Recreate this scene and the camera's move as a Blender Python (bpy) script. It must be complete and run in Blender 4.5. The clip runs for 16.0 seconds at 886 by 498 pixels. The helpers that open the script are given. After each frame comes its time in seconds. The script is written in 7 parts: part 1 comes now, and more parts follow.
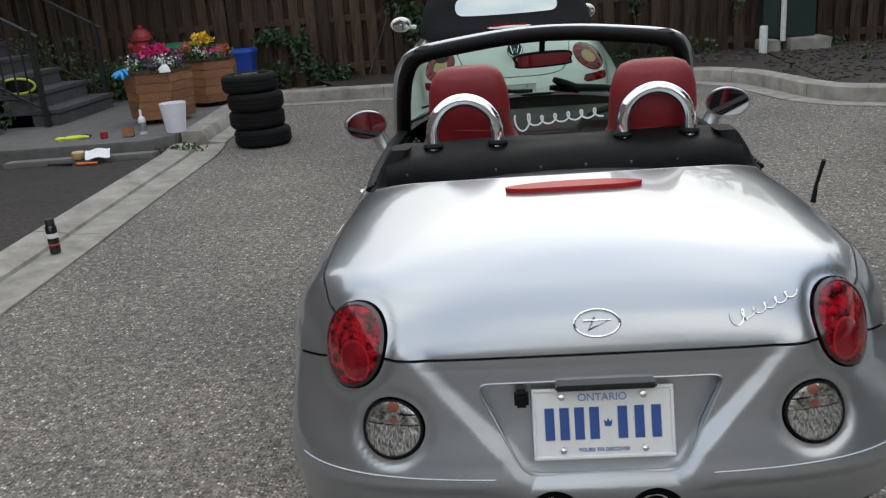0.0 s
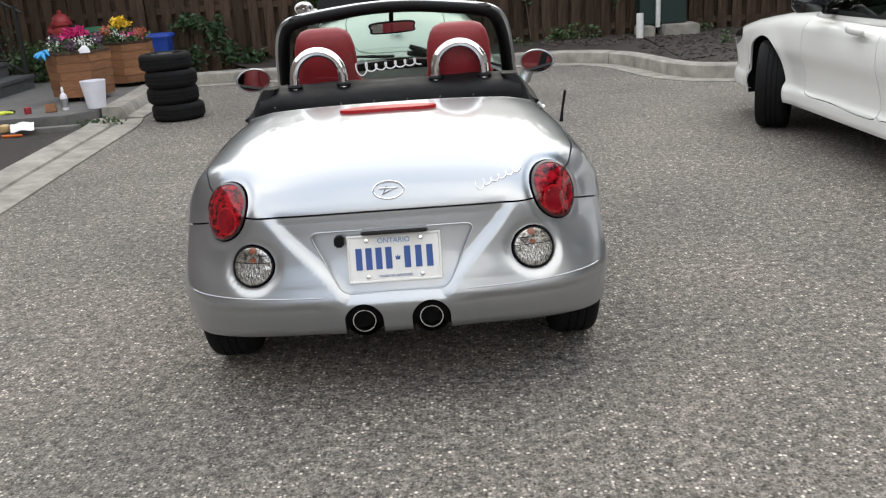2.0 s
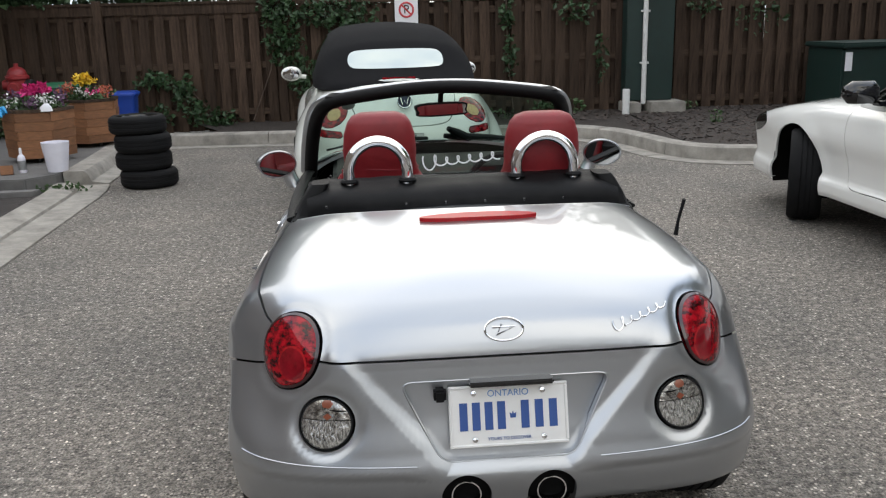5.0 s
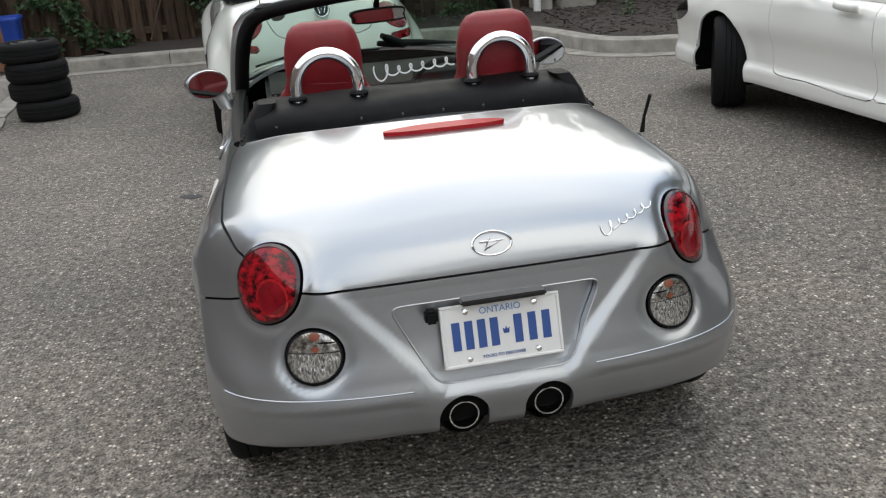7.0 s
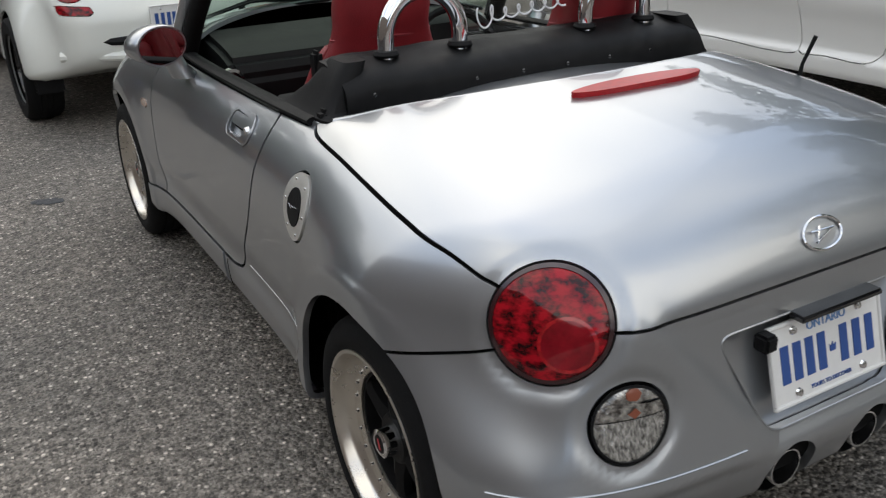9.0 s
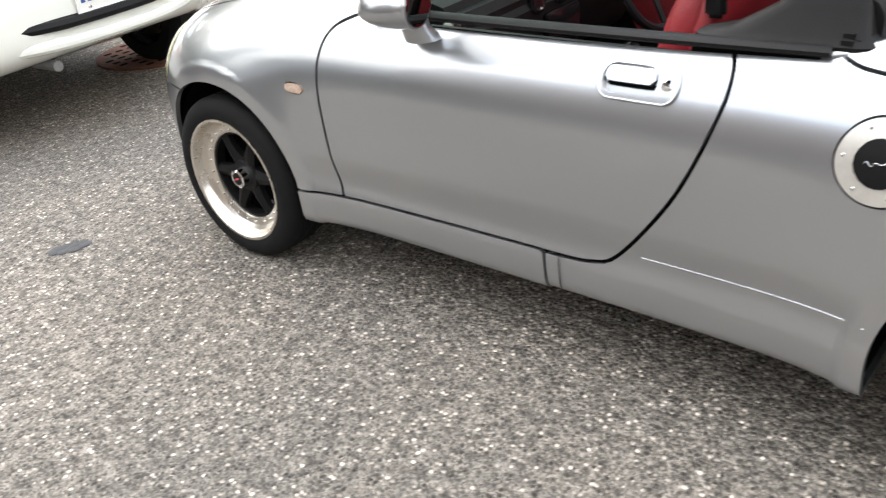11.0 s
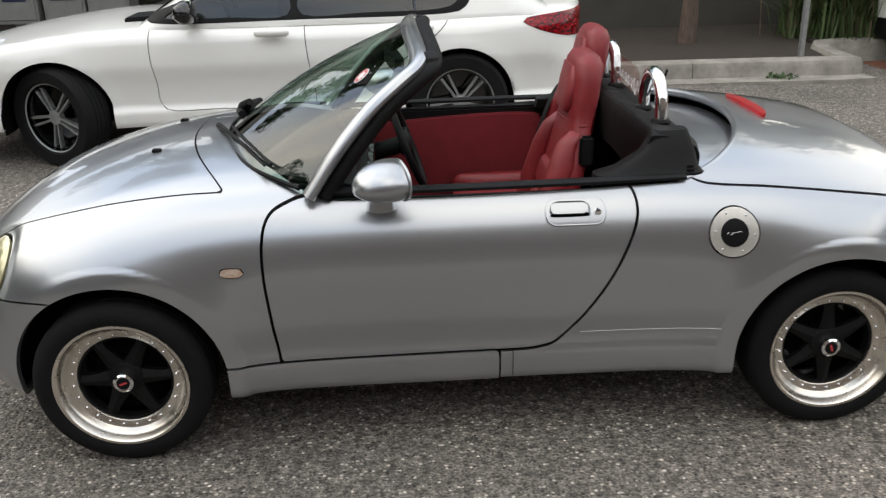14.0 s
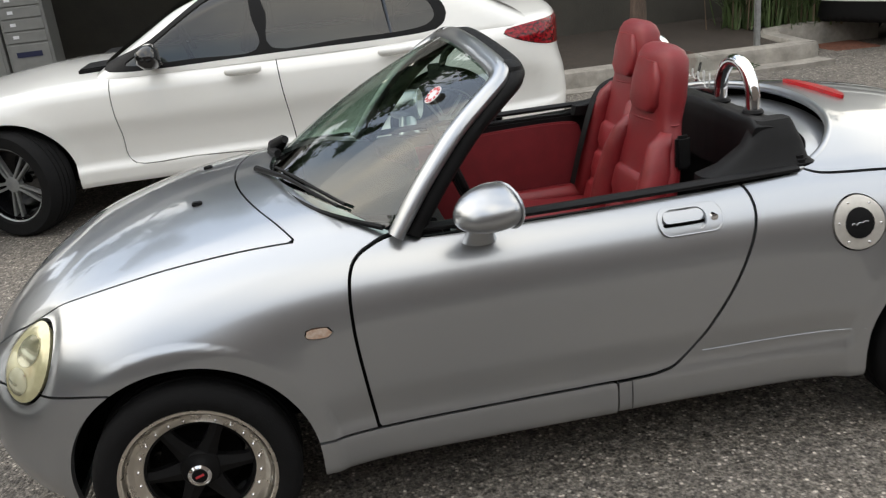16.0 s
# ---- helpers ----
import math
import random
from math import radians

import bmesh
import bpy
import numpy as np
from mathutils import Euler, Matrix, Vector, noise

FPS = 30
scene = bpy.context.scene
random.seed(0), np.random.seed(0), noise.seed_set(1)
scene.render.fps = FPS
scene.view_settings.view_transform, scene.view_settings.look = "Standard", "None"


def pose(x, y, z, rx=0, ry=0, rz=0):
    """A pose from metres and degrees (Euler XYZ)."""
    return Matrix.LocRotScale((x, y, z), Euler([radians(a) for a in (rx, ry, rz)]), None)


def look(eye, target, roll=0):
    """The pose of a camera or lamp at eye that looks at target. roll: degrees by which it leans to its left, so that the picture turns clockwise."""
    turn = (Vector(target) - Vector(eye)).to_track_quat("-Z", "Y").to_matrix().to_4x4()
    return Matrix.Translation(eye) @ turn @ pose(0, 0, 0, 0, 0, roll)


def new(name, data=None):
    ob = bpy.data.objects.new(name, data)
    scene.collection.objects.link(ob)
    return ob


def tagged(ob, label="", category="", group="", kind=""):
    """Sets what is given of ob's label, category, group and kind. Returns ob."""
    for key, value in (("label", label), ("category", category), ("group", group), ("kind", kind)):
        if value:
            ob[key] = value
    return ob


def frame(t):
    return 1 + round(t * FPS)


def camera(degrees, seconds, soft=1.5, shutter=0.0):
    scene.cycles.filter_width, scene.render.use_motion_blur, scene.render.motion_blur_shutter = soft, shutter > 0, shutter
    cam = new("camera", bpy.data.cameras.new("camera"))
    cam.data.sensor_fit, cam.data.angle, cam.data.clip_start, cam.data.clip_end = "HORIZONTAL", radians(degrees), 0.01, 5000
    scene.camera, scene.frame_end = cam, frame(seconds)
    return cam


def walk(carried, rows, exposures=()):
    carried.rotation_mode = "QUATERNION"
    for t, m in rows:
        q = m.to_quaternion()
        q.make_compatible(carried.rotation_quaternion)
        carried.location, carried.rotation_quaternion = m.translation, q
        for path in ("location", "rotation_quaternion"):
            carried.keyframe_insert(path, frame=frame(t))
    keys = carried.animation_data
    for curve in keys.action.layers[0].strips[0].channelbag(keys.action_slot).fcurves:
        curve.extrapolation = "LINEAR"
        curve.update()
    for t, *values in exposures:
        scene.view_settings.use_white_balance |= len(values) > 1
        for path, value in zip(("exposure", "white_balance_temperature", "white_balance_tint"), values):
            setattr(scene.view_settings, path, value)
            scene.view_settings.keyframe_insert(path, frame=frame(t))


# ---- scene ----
cam = camera(53.6, 16.0, soft=1.2, shutter=0.2)
PATH = [
    (0, (-0.147, -1.72, 1.475), (-0.335, 0.179, 0.874), -4.4),
    (0.5, (-0.055, -1.975, 1.45), (-0.231, -0.078, 0.841), -2.4),
    (1, (-0.049, -2.265, 1.447), (-0.083, -0.36, 0.838), -1.2),
    (1.5, (0.063, -2.56, 1.475), (0.036, -0.635, 0.933), -2.6),
    (2, (0.214, -2.718, 1.424), (0.182, -0.818, 0.798), -3.9),
    (2.5, (0.137, -2.72, 1.449), (0.106, -0.826, 0.809), -3.8),
    (3, (-0.004, -2.653, 1.489), (-0.039, -0.734, 0.927), -3.5),
    (3.5, (-0.075, -2.557, 1.496), (-0.096, -0.622, 0.991), -3.1),
    (3.7, (-0.091, -2.459, 1.48), (-0.116, -0.52, 0.99), -3.3),
    (5.8, (-0.334, -1.994, 1.496), (-0.165, -0.074, 0.962), -0.4),
    (6, (-0.321, -2.016, 1.489), (-0.159, -0.114, 0.893), -0.2),
    (6.5, (-0.363, -1.993, 1.485), (-0.143, -0.13, 0.79), -0.6),
    (7, (-0.439, -1.912, 1.483), (-0.146, -0.065, 0.775), -4.1),
    (7.5, (-0.57, -1.63, 1.438), (-0.159, 0.186, 0.709), -3.8),
    (8, (-0.783, -1.403, 1.382), (-0.286, 0.396, 0.665), -1.8),
    (8.2, (-0.903, -1.319, 1.374), (-0.35, 0.459, 0.643), -1.6),
    (10.3, (-1.836, 0.023, 1.319), (-0.621, 1.337, 0.427), -5.8),
    (10.5, (-1.939, 0.172, 1.33), (-0.709, 1.456, 0.414), -6.5),
    (11, (-2.205, 0.464, 1.351), (-0.952, 1.69, 0.389), -7.2),
    (11.5, (-2.498, 0.871, 1.29), (-1.22, 2.057, 0.31), -7.4),
    (12, (-2.736, 1.162, 1.383), (-1.263, 2.117, 0.424), -4.6),
    (12.5, (-2.713, 1.366, 1.451), (-1.086, 1.965, 0.453), -6.8),
    (13, (-2.752, 1.631, 1.503), (-1.038, 1.982, 0.535), -5.2),
    (13.5, (-2.958, 1.814, 1.569), (-1.163, 1.902, 0.693), -2.6),
    (14, (-3.17, 1.785, 1.63), (-1.312, 1.742, 0.891), -1.5),
    (14.5, (-3.369, 1.713, 1.643), (-1.5, 1.608, 0.94), 0.2),
    (15, (-3.322, 1.799, 1.656), (-1.457, 1.71, 0.941), -3.8),
    (15.5, (-3.161, 2.007, 1.636), (-1.3, 1.892, 0.911), -6.9),
    (16, (-2.844, 2.243, 1.574), (-0.98, 2.036, 0.878), -6.3),
]
walk(cam, [(t, look(e, a, r)) for t, e, a, r in PATH], [(0, 0.75, 6450, 7), (1.5, 1.18, 6650, 8), (2, 1.33, 6750, 8), (2.5, 1.22, 6700, 8), (3, 1.1, 6650, 8), (3.5, 1.12, 6650, 8), (6, 1.05, 6650, 8), (7, 1.0, 6700, 7), (8, 0.6, 6500, 7), (10.5, 1.75, 6900, 10), (11.4, 2.42, 6850, 8), (12.5, 1.7, 6850, 8), (13, 1.6, 6800, 8), (13.5, 1.4, 6850, 8), (14.5, 1.0, 6950, 8), (16, 1.15, 7000, 8)])

# ---- world and sun ----
SUN_ELEV, SUN_ROT = radians(58), radians(15)
world = bpy.data.worlds.new("overcast_sky")
scene.world = world
world.use_nodes = True
wn, wl = world.node_tree.nodes, world.node_tree.links
sky = wn.new("ShaderNodeTexSky")
sky.sky_type, sky.sun_disc = "NISHITA", False
sky.sun_elevation, sky.sun_rotation = SUN_ELEV, SUN_ROT
sky.air_density, sky.dust_density, sky.ozone_density = 1.0, 4.0, 1.0
clouds = wn.new("ShaderNodeTexNoise")
clouds.inputs["Scale"].default_value, clouds.inputs["Detail"].default_value = 1.7, 7
cramp = wn.new("ShaderNodeValToRGB")
cramp.color_ramp.elements[0].position, cramp.color_ramp.elements[0].color = 0.36, (4.2, 5.2, 7.0, 1)
cramp.color_ramp.elements[1].position, cramp.color_ramp.elements[1].color = 0.66, (12.5, 12.0, 11.2, 1)
wmix = wn.new("ShaderNodeMix")
wmix.data_type = "RGBA"
wmix.inputs["Factor"].default_value = 0.9
wtex = wn.new("ShaderNodeTexCoord")
wl.new(wtex.outputs["Generated"], clouds.inputs["Vector"])
wl.new(clouds.outputs["Fac"], cramp.inputs["Fac"])
wl.new(sky.outputs["Color"], wmix.inputs["A"])
wl.new(cramp.outputs["Color"], wmix.inputs["B"])
wl.new(wmix.outputs["Result"], wn["Background"].inputs["Color"])
wn["Background"].inputs["Strength"].default_value = 0.1
sun = new("sun", bpy.data.lights.new("sun", "SUN"))
sun.data.energy, sun.data.angle, sun.data.color = 0.28, radians(70), (1.0, 0.95, 0.88)
sun.rotation_euler = (radians(90) - SUN_ELEV, 0, radians(180) - SUN_ROT)
scene.view_settings.exposure = 0.0


# ---- materials ----
def mat(name, base, rough=0.5, metal=0.0, vary=0.0, scale=8.0, bump=0.0, bscale=120.0, coat=0.0, spec=0.5,
        second=None, mix=0.0, per_object=0.0, emit=0.0, stretch=(1, 1, 1), edge=0.2):
    """A surface with colour that varies at two scales and fine relief."""
    m = bpy.data.materials.new(name)
    m.use_nodes = True
    n, l = m.node_tree.nodes, m.node_tree.links
    b = n["Principled BSDF"]
    b.inputs["Base Color"].default_value = (*base, 1)
    b.inputs["Roughness"].default_value, b.inputs["Metallic"].default_value = rough, metal
    b.inputs["Coat Weight"].default_value, b.inputs["Coat Roughness"].default_value = coat, 0.03
    b.inputs["Specular IOR Level"].default_value = spec
    tex = n.new("ShaderNodeTexCoord")
    mp = n.new("ShaderNodeMapping")
    mp.inputs["Scale"].default_value = stretch
    l.new(tex.outputs["Object"], mp.inputs["Vector"])
    if vary or second:
        n1 = n.new("ShaderNodeTexNoise")
        n1.inputs["Scale"].default_value, n1.inputs["Detail"].default_value = scale, 8
        n1.inputs["Roughness"].default_value = 0.65
        l.new(mp.outputs["Vector"], n1.inputs["Vector"])
        ramp = n.new("ShaderNodeValToRGB")
        ramp.color_ramp.elements[0].position, ramp.color_ramp.elements[1].position = 0.5 - edge, 0.5 + edge
        lo = second if second else tuple(c * (1 - vary) for c in base)
        hi = tuple(min(1, c * (1 + vary)) for c in base)
        ramp.color_ramp.elements[0].color, ramp.color_ramp.elements[1].color = (*lo, 1), (*hi, 1)
        l.new(n1.outputs["Fac"], ramp.inputs["Fac"])
        out = ramp.outputs["Color"]
        if per_object:
            info = n.new("ShaderNodeObjectInfo")
            hsv = n.new("ShaderNodeHueSaturation")
            mr = n.new("ShaderNodeMapRange")
            mr.inputs["To Min"].default_value, mr.inputs["To Max"].default_value = 1 - per_object, 1 + per_object
            l.new(info.outputs["Random"], mr.inputs["Value"])
            l.new(mr.outputs["Result"], hsv.inputs["Value"])
            l.new(out, hsv.inputs["Color"])
            out = hsv.outputs["Color"]
        l.new(out, b.inputs["Base Color"])
        r2 = n.new("ShaderNodeMapRange")
        r2.inputs["To Min"].default_value, r2.inputs["To Max"].default_value = max(0.02, rough * 0.85), min(1, rough * 1.15)
        l.new(n1.outputs["Fac"], r2.inputs["Value"])
        l.new(r2.outputs["Result"], b.inputs["Roughness"])
    if bump:
        n2 = n.new("ShaderNodeTexNoise")
        n2.inputs["Scale"].default_value, n2.inputs["Detail"].default_value = bscale, 5
        l.new(mp.outputs["Vector"], n2.inputs["Vector"])
        bp = n.new("ShaderNodeBump")
        bp.inputs["Strength"].default_value, bp.inputs["Distance"].default_value = bump, 0.01
        l.new(n2.outputs["Fac"], bp.inputs["Height"])
        l.new(bp.outputs["Normal"], b.inputs["Normal"])
    if emit:
        b.inputs["Emission Color"].default_value, b.inputs["Emission Strength"].default_value = (*base, 1), emit
    return m


def glass(name, tint, rough=0.0, alpha=0.06):
    """Thin pane: tinted transparency with a real glass gloss on top."""
    m = bpy.data.materials.new(name)
    m.use_nodes = True
    n, l = m.node_tree.nodes, m.node_tree.links
    n.remove(n["Principled BSDF"])
    tr, gl, mx, fr, pw, mr = (n.new(k) for k in ("ShaderNodeBsdfTransparent", "ShaderNodeBsdfGlossy", "ShaderNodeMixShader", "ShaderNodeLayerWeight", "ShaderNodeMath", "ShaderNodeMapRange"))
    tr.inputs["Color"].default_value = (*tint, 1)
    gl.inputs["Roughness"].default_value = rough
    fr.inputs["Blend"].default_value = 0.5
    pw.operation = "POWER"
    pw.inputs[1].default_value = 5.0
    mr.inputs["To Min"].default_value = alpha
    l.new(fr.outputs["Facing"], pw.inputs[0])
    l.new(pw.outputs["Value"], mr.inputs["Value"])
    l.new(mr.outputs["Result"], mx.inputs["Fac"])
    l.new(tr.outputs["BSDF"], mx.inputs[1])
    l.new(gl.outputs["BSDF"], mx.inputs[2])
    l.new(mx.outputs["Shader"], n["Material Output"].inputs["Surface"])
    return m


def asphalt_material(name, tone, warm):
    m = bpy.data.materials.new(name)
    m.use_nodes = True
    n, l = m.node_tree.nodes, m.node_tree.links
    b = n["Principled BSDF"]
    tex = n.new("ShaderNodeTexCoord")

    def node(kind, **kw):
        q = n.new(kind)
        for k, v in kw.items():
            q.inputs[k].default_value = v
        return q
    vo = node("ShaderNodeTexVoronoi", Scale=72.0, Randomness=1.0)
    vo2 = node("ShaderNodeTexVoronoi", Scale=170.0, Randomness=1.0)
    big = node("ShaderNodeTexNoise", Scale=0.75, Detail=9.0, Roughness=0.68)
    for q in (vo, vo2, big):
        l.new(tex.outputs["Object"], q.inputs["Vector"])
    sep = n.new("ShaderNodeSeparateColor")
    l.new(vo.outputs["Color"], sep.inputs["Color"])
    ramp = n.new("ShaderNodeValToRGB")
    e = ramp.color_ramp.elements
    e[0].position, e[0].color = 0.0, (0.03 * tone, 0.028 * tone, 0.026 * tone, 1)
    e[1].position, e[1].color = 1.0, (0.58 * tone, 0.565 * tone, 0.545 * tone, 1)
    for p, c in ((0.3, 0.07), (0.62, 0.14), (0.84, 0.28)):
        k = e.new(p)
        k.color = (c * tone * 1.02, c * tone * 0.97, c * tone * 0.91, 1)
    l.new(sep.outputs["Red"], ramp.inputs["Fac"])
    sep2 = n.new("ShaderNodeSeparateColor")
    l.new(vo2.outputs["Color"], sep2.inputs["Color"])
    ramp2 = n.new("ShaderNodeValToRGB")
    ramp2.color_ramp.elements[0].color = (0.06 * tone, 0.057 * tone, 0.053 * tone, 1)
    ramp2.color_ramp.elements[1].color = (0.22 * tone, 0.215 * tone, 0.205 * tone, 1)
    l.new(sep2.outputs["Green"], ramp2.inputs["Fac"])
    mx = n.new("ShaderNodeMix")
    mx.data_type = "RGBA"
    near = n.new("ShaderNodeMapRange")
    near.inputs["From Min"].default_value, near.inputs["From Max"].default_value = 0.3, 0.5
    l.new(vo.outputs["Distance"], near.inputs["Value"])
    l.new(near.outputs["Result"], mx.inputs["Factor"])
    l.new(ramp.outputs["Color"], mx.inputs["A"])
    l.new(ramp2.outputs["Color"], mx.inputs["B"])
    br = n.new("ShaderNodeMix")
    br.data_type, br.blend_type = "RGBA", "MULTIPLY"
    br.inputs["Factor"].default_value = 1.0
    r3 = n.new("ShaderNodeValToRGB")
    r3.color_ramp.elements[0].position, r3.color_ramp.elements[1].position = 0.3, 0.75
    r3.color_ramp.elements[0].color = (0.66, 0.64, 0.62, 1)
    r3.color_ramp.elements[1].color = (1.2 * warm, 1.14, 1.05, 1)
    l.new(big.outputs["Fac"], r3.inputs["Fac"])
    mid = node("ShaderNodeTexNoise", Scale=27.0, Detail=6.0, Roughness=0.75)
    l.new(tex.outputs["Object"], mid.inputs["Vector"])
    r4 = n.new("ShaderNodeValToRGB")
    r4.color_ramp.elements[0].position, r4.color_ramp.elements[1].position = 0.36, 0.64
    r4.color_ramp.elements[0].color, r4.color_ramp.elements[1].color = (0.42, 0.41, 0.39, 1), (1.7, 1.68, 1.64, 1)
    l.new(mid.outputs["Fac"], r4.inputs["Fac"])
    grain = n.new("ShaderNodeMix")
    grain.data_type, grain.blend_type = "RGBA", "MULTIPLY"
    grain.inputs["Factor"].default_value = 1.0
    l.new(r3.outputs["Color"], grain.inputs["A"])
    l.new(r4.outputs["Color"], grain.inputs["B"])
    l.new(mx.outputs["Result"], br.inputs["A"])
    l.new(grain.outputs["Result"], br.inputs["B"])
    l.new(br.outputs["Result"], b.inputs["Base Color"])
    b.inputs["Roughness"].default_value = 0.75
    bp = n.new("ShaderNodeBump")
    bp.inputs["Strength"].default_value, bp.inputs["Distance"].default_value = 1.0, 0.009
    bp.invert = True
    l.new(vo.outputs["Distance"], bp.inputs["Height"])
    l.new(bp.outputs["Normal"], b.inputs["Normal"])
    return m


M_ASPHALT = asphalt_material("asphalt_worn", 1.12, 1.03)
M_DRIVE = asphalt_material("asphalt_dark", 0.16, 1.35)
M_CONCRETE = mat("concrete", (0.28, 0.26, 0.23), 0.85, vary=0.38, scale=5, bump=0.5, bscale=160)
M_STONE = mat("grey_stone_step", (0.06, 0.061, 0.064), 0.8, vary=0.3, scale=9, bump=0.4, bscale=90)
M_PAVER = mat("slab", (0.13, 0.125, 0.12), 0.85, vary=0.25, scale=6, bump=0.4, bscale=120, per_object=0.12)
M_RAIL = mat("paler_cedar_rail", (0.075, 0.05, 0.035), 0.85, spec=0.2, vary=0.4, scale=5, bump=0.4, bscale=45, stretch=(1, 9, 9))
M_FENCE = mat("weathered_cedar", (0.056, 0.037, 0.026), 0.85, spec=0.2, vary=0.6, scale=3.0, bump=0.5, bscale=45, per_object=0.3, stretch=(9, 9, 1))
M_MULCH = mat("bark_mulch", (0.035, 0.027, 0.022), 0.95, vary=0.5, scale=40, bump=1.0, bscale=70)
M_SOIL = mat("bare_soil", (0.036, 0.027, 0.02), 0.95, vary=0.4, scale=14, bump=0.9, bscale=60)
M_SILVER = mat("silver_paint", (0.43, 0.446, 0.468), 0.3, metal=0.88, vary=0.03, scale=900, coat=1.0)
M_WHITE = mat("white_paint", (0.82, 0.815, 0.785), 0.3, vary=0.015, scale=500, coat=1.0)
M_WARMWHITE = mat("cream_white_paint", (0.74, 0.75, 0.70), 0.3, vary=0.015, scale=500, coat=1.0)
M_BLACK = mat("black_plastic", (0.0055, 0.0055, 0.006), 0.55, vary=0.25, scale=30, bump=0.12, bscale=500, spec=0.18)
M_SILVERDARK = mat("shaded_silver", (0.36, 0.375, 0.39), 0.4, metal=0.6, vary=0.02, scale=300)
M_FLAP = mat("brushed_flap", (0.62, 0.6, 0.56), 0.4, metal=0.55, vary=0.08, scale=40)
M_REFLECTOR = mat("lamp_reflector", (0.8, 0.77, 0.6), 0.12, metal=0.7, coat=1.0, scale=20, second=(0.4, 0.38, 0.22))
M_NAVY = mat("navy_label", (0.012, 0.016, 0.05), 0.5)
M_BLUELIGHT = mat("plate_light_blue", (0.11, 0.24, 0.5), 0.5)
M_GLOSSBLACK = mat("gloss_black", (0.006, 0.006, 0.007), 0.12, coat=0.6)
M_RUBBER = mat("tyre_rubber", (0.007, 0.007, 0.0075), 0.8, spec=0.2, vary=0.3, scale=25, bump=0.2, bscale=220)
M_DARK = mat("dark_void", (0.003, 0.003, 0.003), 0.9, spec=0.1)
M_CHROME = mat("chrome", (0.86, 0.86, 0.87), 0.06, metal=1.0)
M_ALU = mat("polished_lip", (0.72, 0.675, 0.61), 0.28, metal=1.0, vary=0.06, scale=20)
M_LEATHER = mat("red_leather", (0.2106, 0.014, 0.0187), 0.42, vary=0.15, scale=14, bump=0.2, bscale=300)
M_REDDOOR = mat("red_door_trim", (0.2, 0.016, 0.022), 0.6, vary=0.15, scale=12, bump=0.15, bscale=300)
M_CLOTH = mat("black_fabric_roof", (0.009, 0.009, 0.010), 0.95, spec=0.15, vary=0.25, scale=30, bump=0.3, bscale=700)
M_REDLENS = mat("red_lens", (0.36, 0.004, 0.012), 0.2, spec=0.1, scale=34, coat=0.7, bump=0.12, bscale=90, second=(0.02, 0.0, 0.001), edge=0.09, stretch=(1, 1, 1.6))
M_REDBULB = mat("red_bulb_window", (0.2, 0.004, 0.01), 0.15, spec=0.2, vary=0.4, scale=22, coat=0.7)
M_DARKRED = mat("dark_red_ring", (0.022, 0.001, 0.003), 0.3, coat=1.0)
M_AMBERDARK = mat("orange_bulb", (0.22, 0.06, 0.03), 0.3, coat=0.6)
M_RIBLENS = mat("ribbed_lens", (0.88, 0.87, 0.84), 0.12, metal=0.8, scale=60, coat=1.0, second=(0.06, 0.06, 0.055), stretch=(4, 4, 1.2), bump=0.4, bscale=30, edge=0.13)
M_MARKER = mat("clear_marker", (0.6, 0.5, 0.42), 0.15, coat=1.0, scale=60, second=(0.35, 0.2, 0.13))
M_REDBRIGHT = mat("bright_red_bulb", (0.5, 0.008, 0.014), 0.15, coat=1.0, scale=60, second=(0.16, 0.002, 0.005))
M_REDLIGHT = mat("red_brake_lens", (0.36, 0.008, 0.012), 0.3, coat=0.15, spec=0.25, vary=0.2, scale=60)
M_CLEARLENS = mat("clear_lens", (0.7, 0.68, 0.64), 0.1, metal=0.8, scale=80, coat=1.0, second=(0.06, 0.05, 0.045), bump=0.3, bscale=60, edge=0.14)
M_YELLOWLENS = mat("yellowed_headlamp", (0.62, 0.58, 0.36), 0.15, metal=0.3, vary=0.2, scale=16, coat=1.0)
M_AMBER = mat("amber_lens", (0.55, 0.27, 0.14), 0.2, coat=1.0)
M_PLATE = mat("plate_white", (0.74, 0.73, 0.71), 0.45, vary=0.04, scale=20)
M_BLUE = mat("plate_blue", (0.025, 0.075, 0.27), 0.5)
M_GLASS = glass("clear_glass", (0.55, 0.68, 0.61), alpha=0.13)
M_CLEARSHEET = glass("clear_plastic_sheet", (0.96, 0.97, 0.96), alpha=0.02)
M_TINT = glass("tinted_glass", (0.12, 0.15, 0.14), alpha=0.08)
M_MIRROR = mat("mirror_glass", (0.5, 0.5, 0.5), 0.01, metal=1.0)
M_GREENBOX = mat("dark_green_enamel", (0.006, 0.022, 0.018), 0.5, vary=0.2, scale=6)
M_PVC = mat("white_pvc", (0.62, 0.62, 0.6), 0.5, vary=0.12, scale=12)
M_GALV = mat("galvanised_steel", (0.33, 0.34, 0.34), 0.5, metal=0.7, vary=0.2, scale=25)
M_HYDRANT = mat("hydrant_red", (0.26, 0.022, 0.025), 0.5, vary=0.2, scale=15)
M_BLUEBIN = mat("blue_plastic", (0.015, 0.06, 0.36), 0.45, vary=0.1, scale=9)
M_GREENBIN = mat("green_plastic", (0.01, 0.09, 0.04), 0.5, vary=0.12, scale=9)
M_CEDAR = mat("planter_cedar", (0.22, 0.098, 0.044), 0.7, vary=0.3, scale=5, bump=0.25, bscale=50, per_object=0.22, stretch=(2, 2, 12))
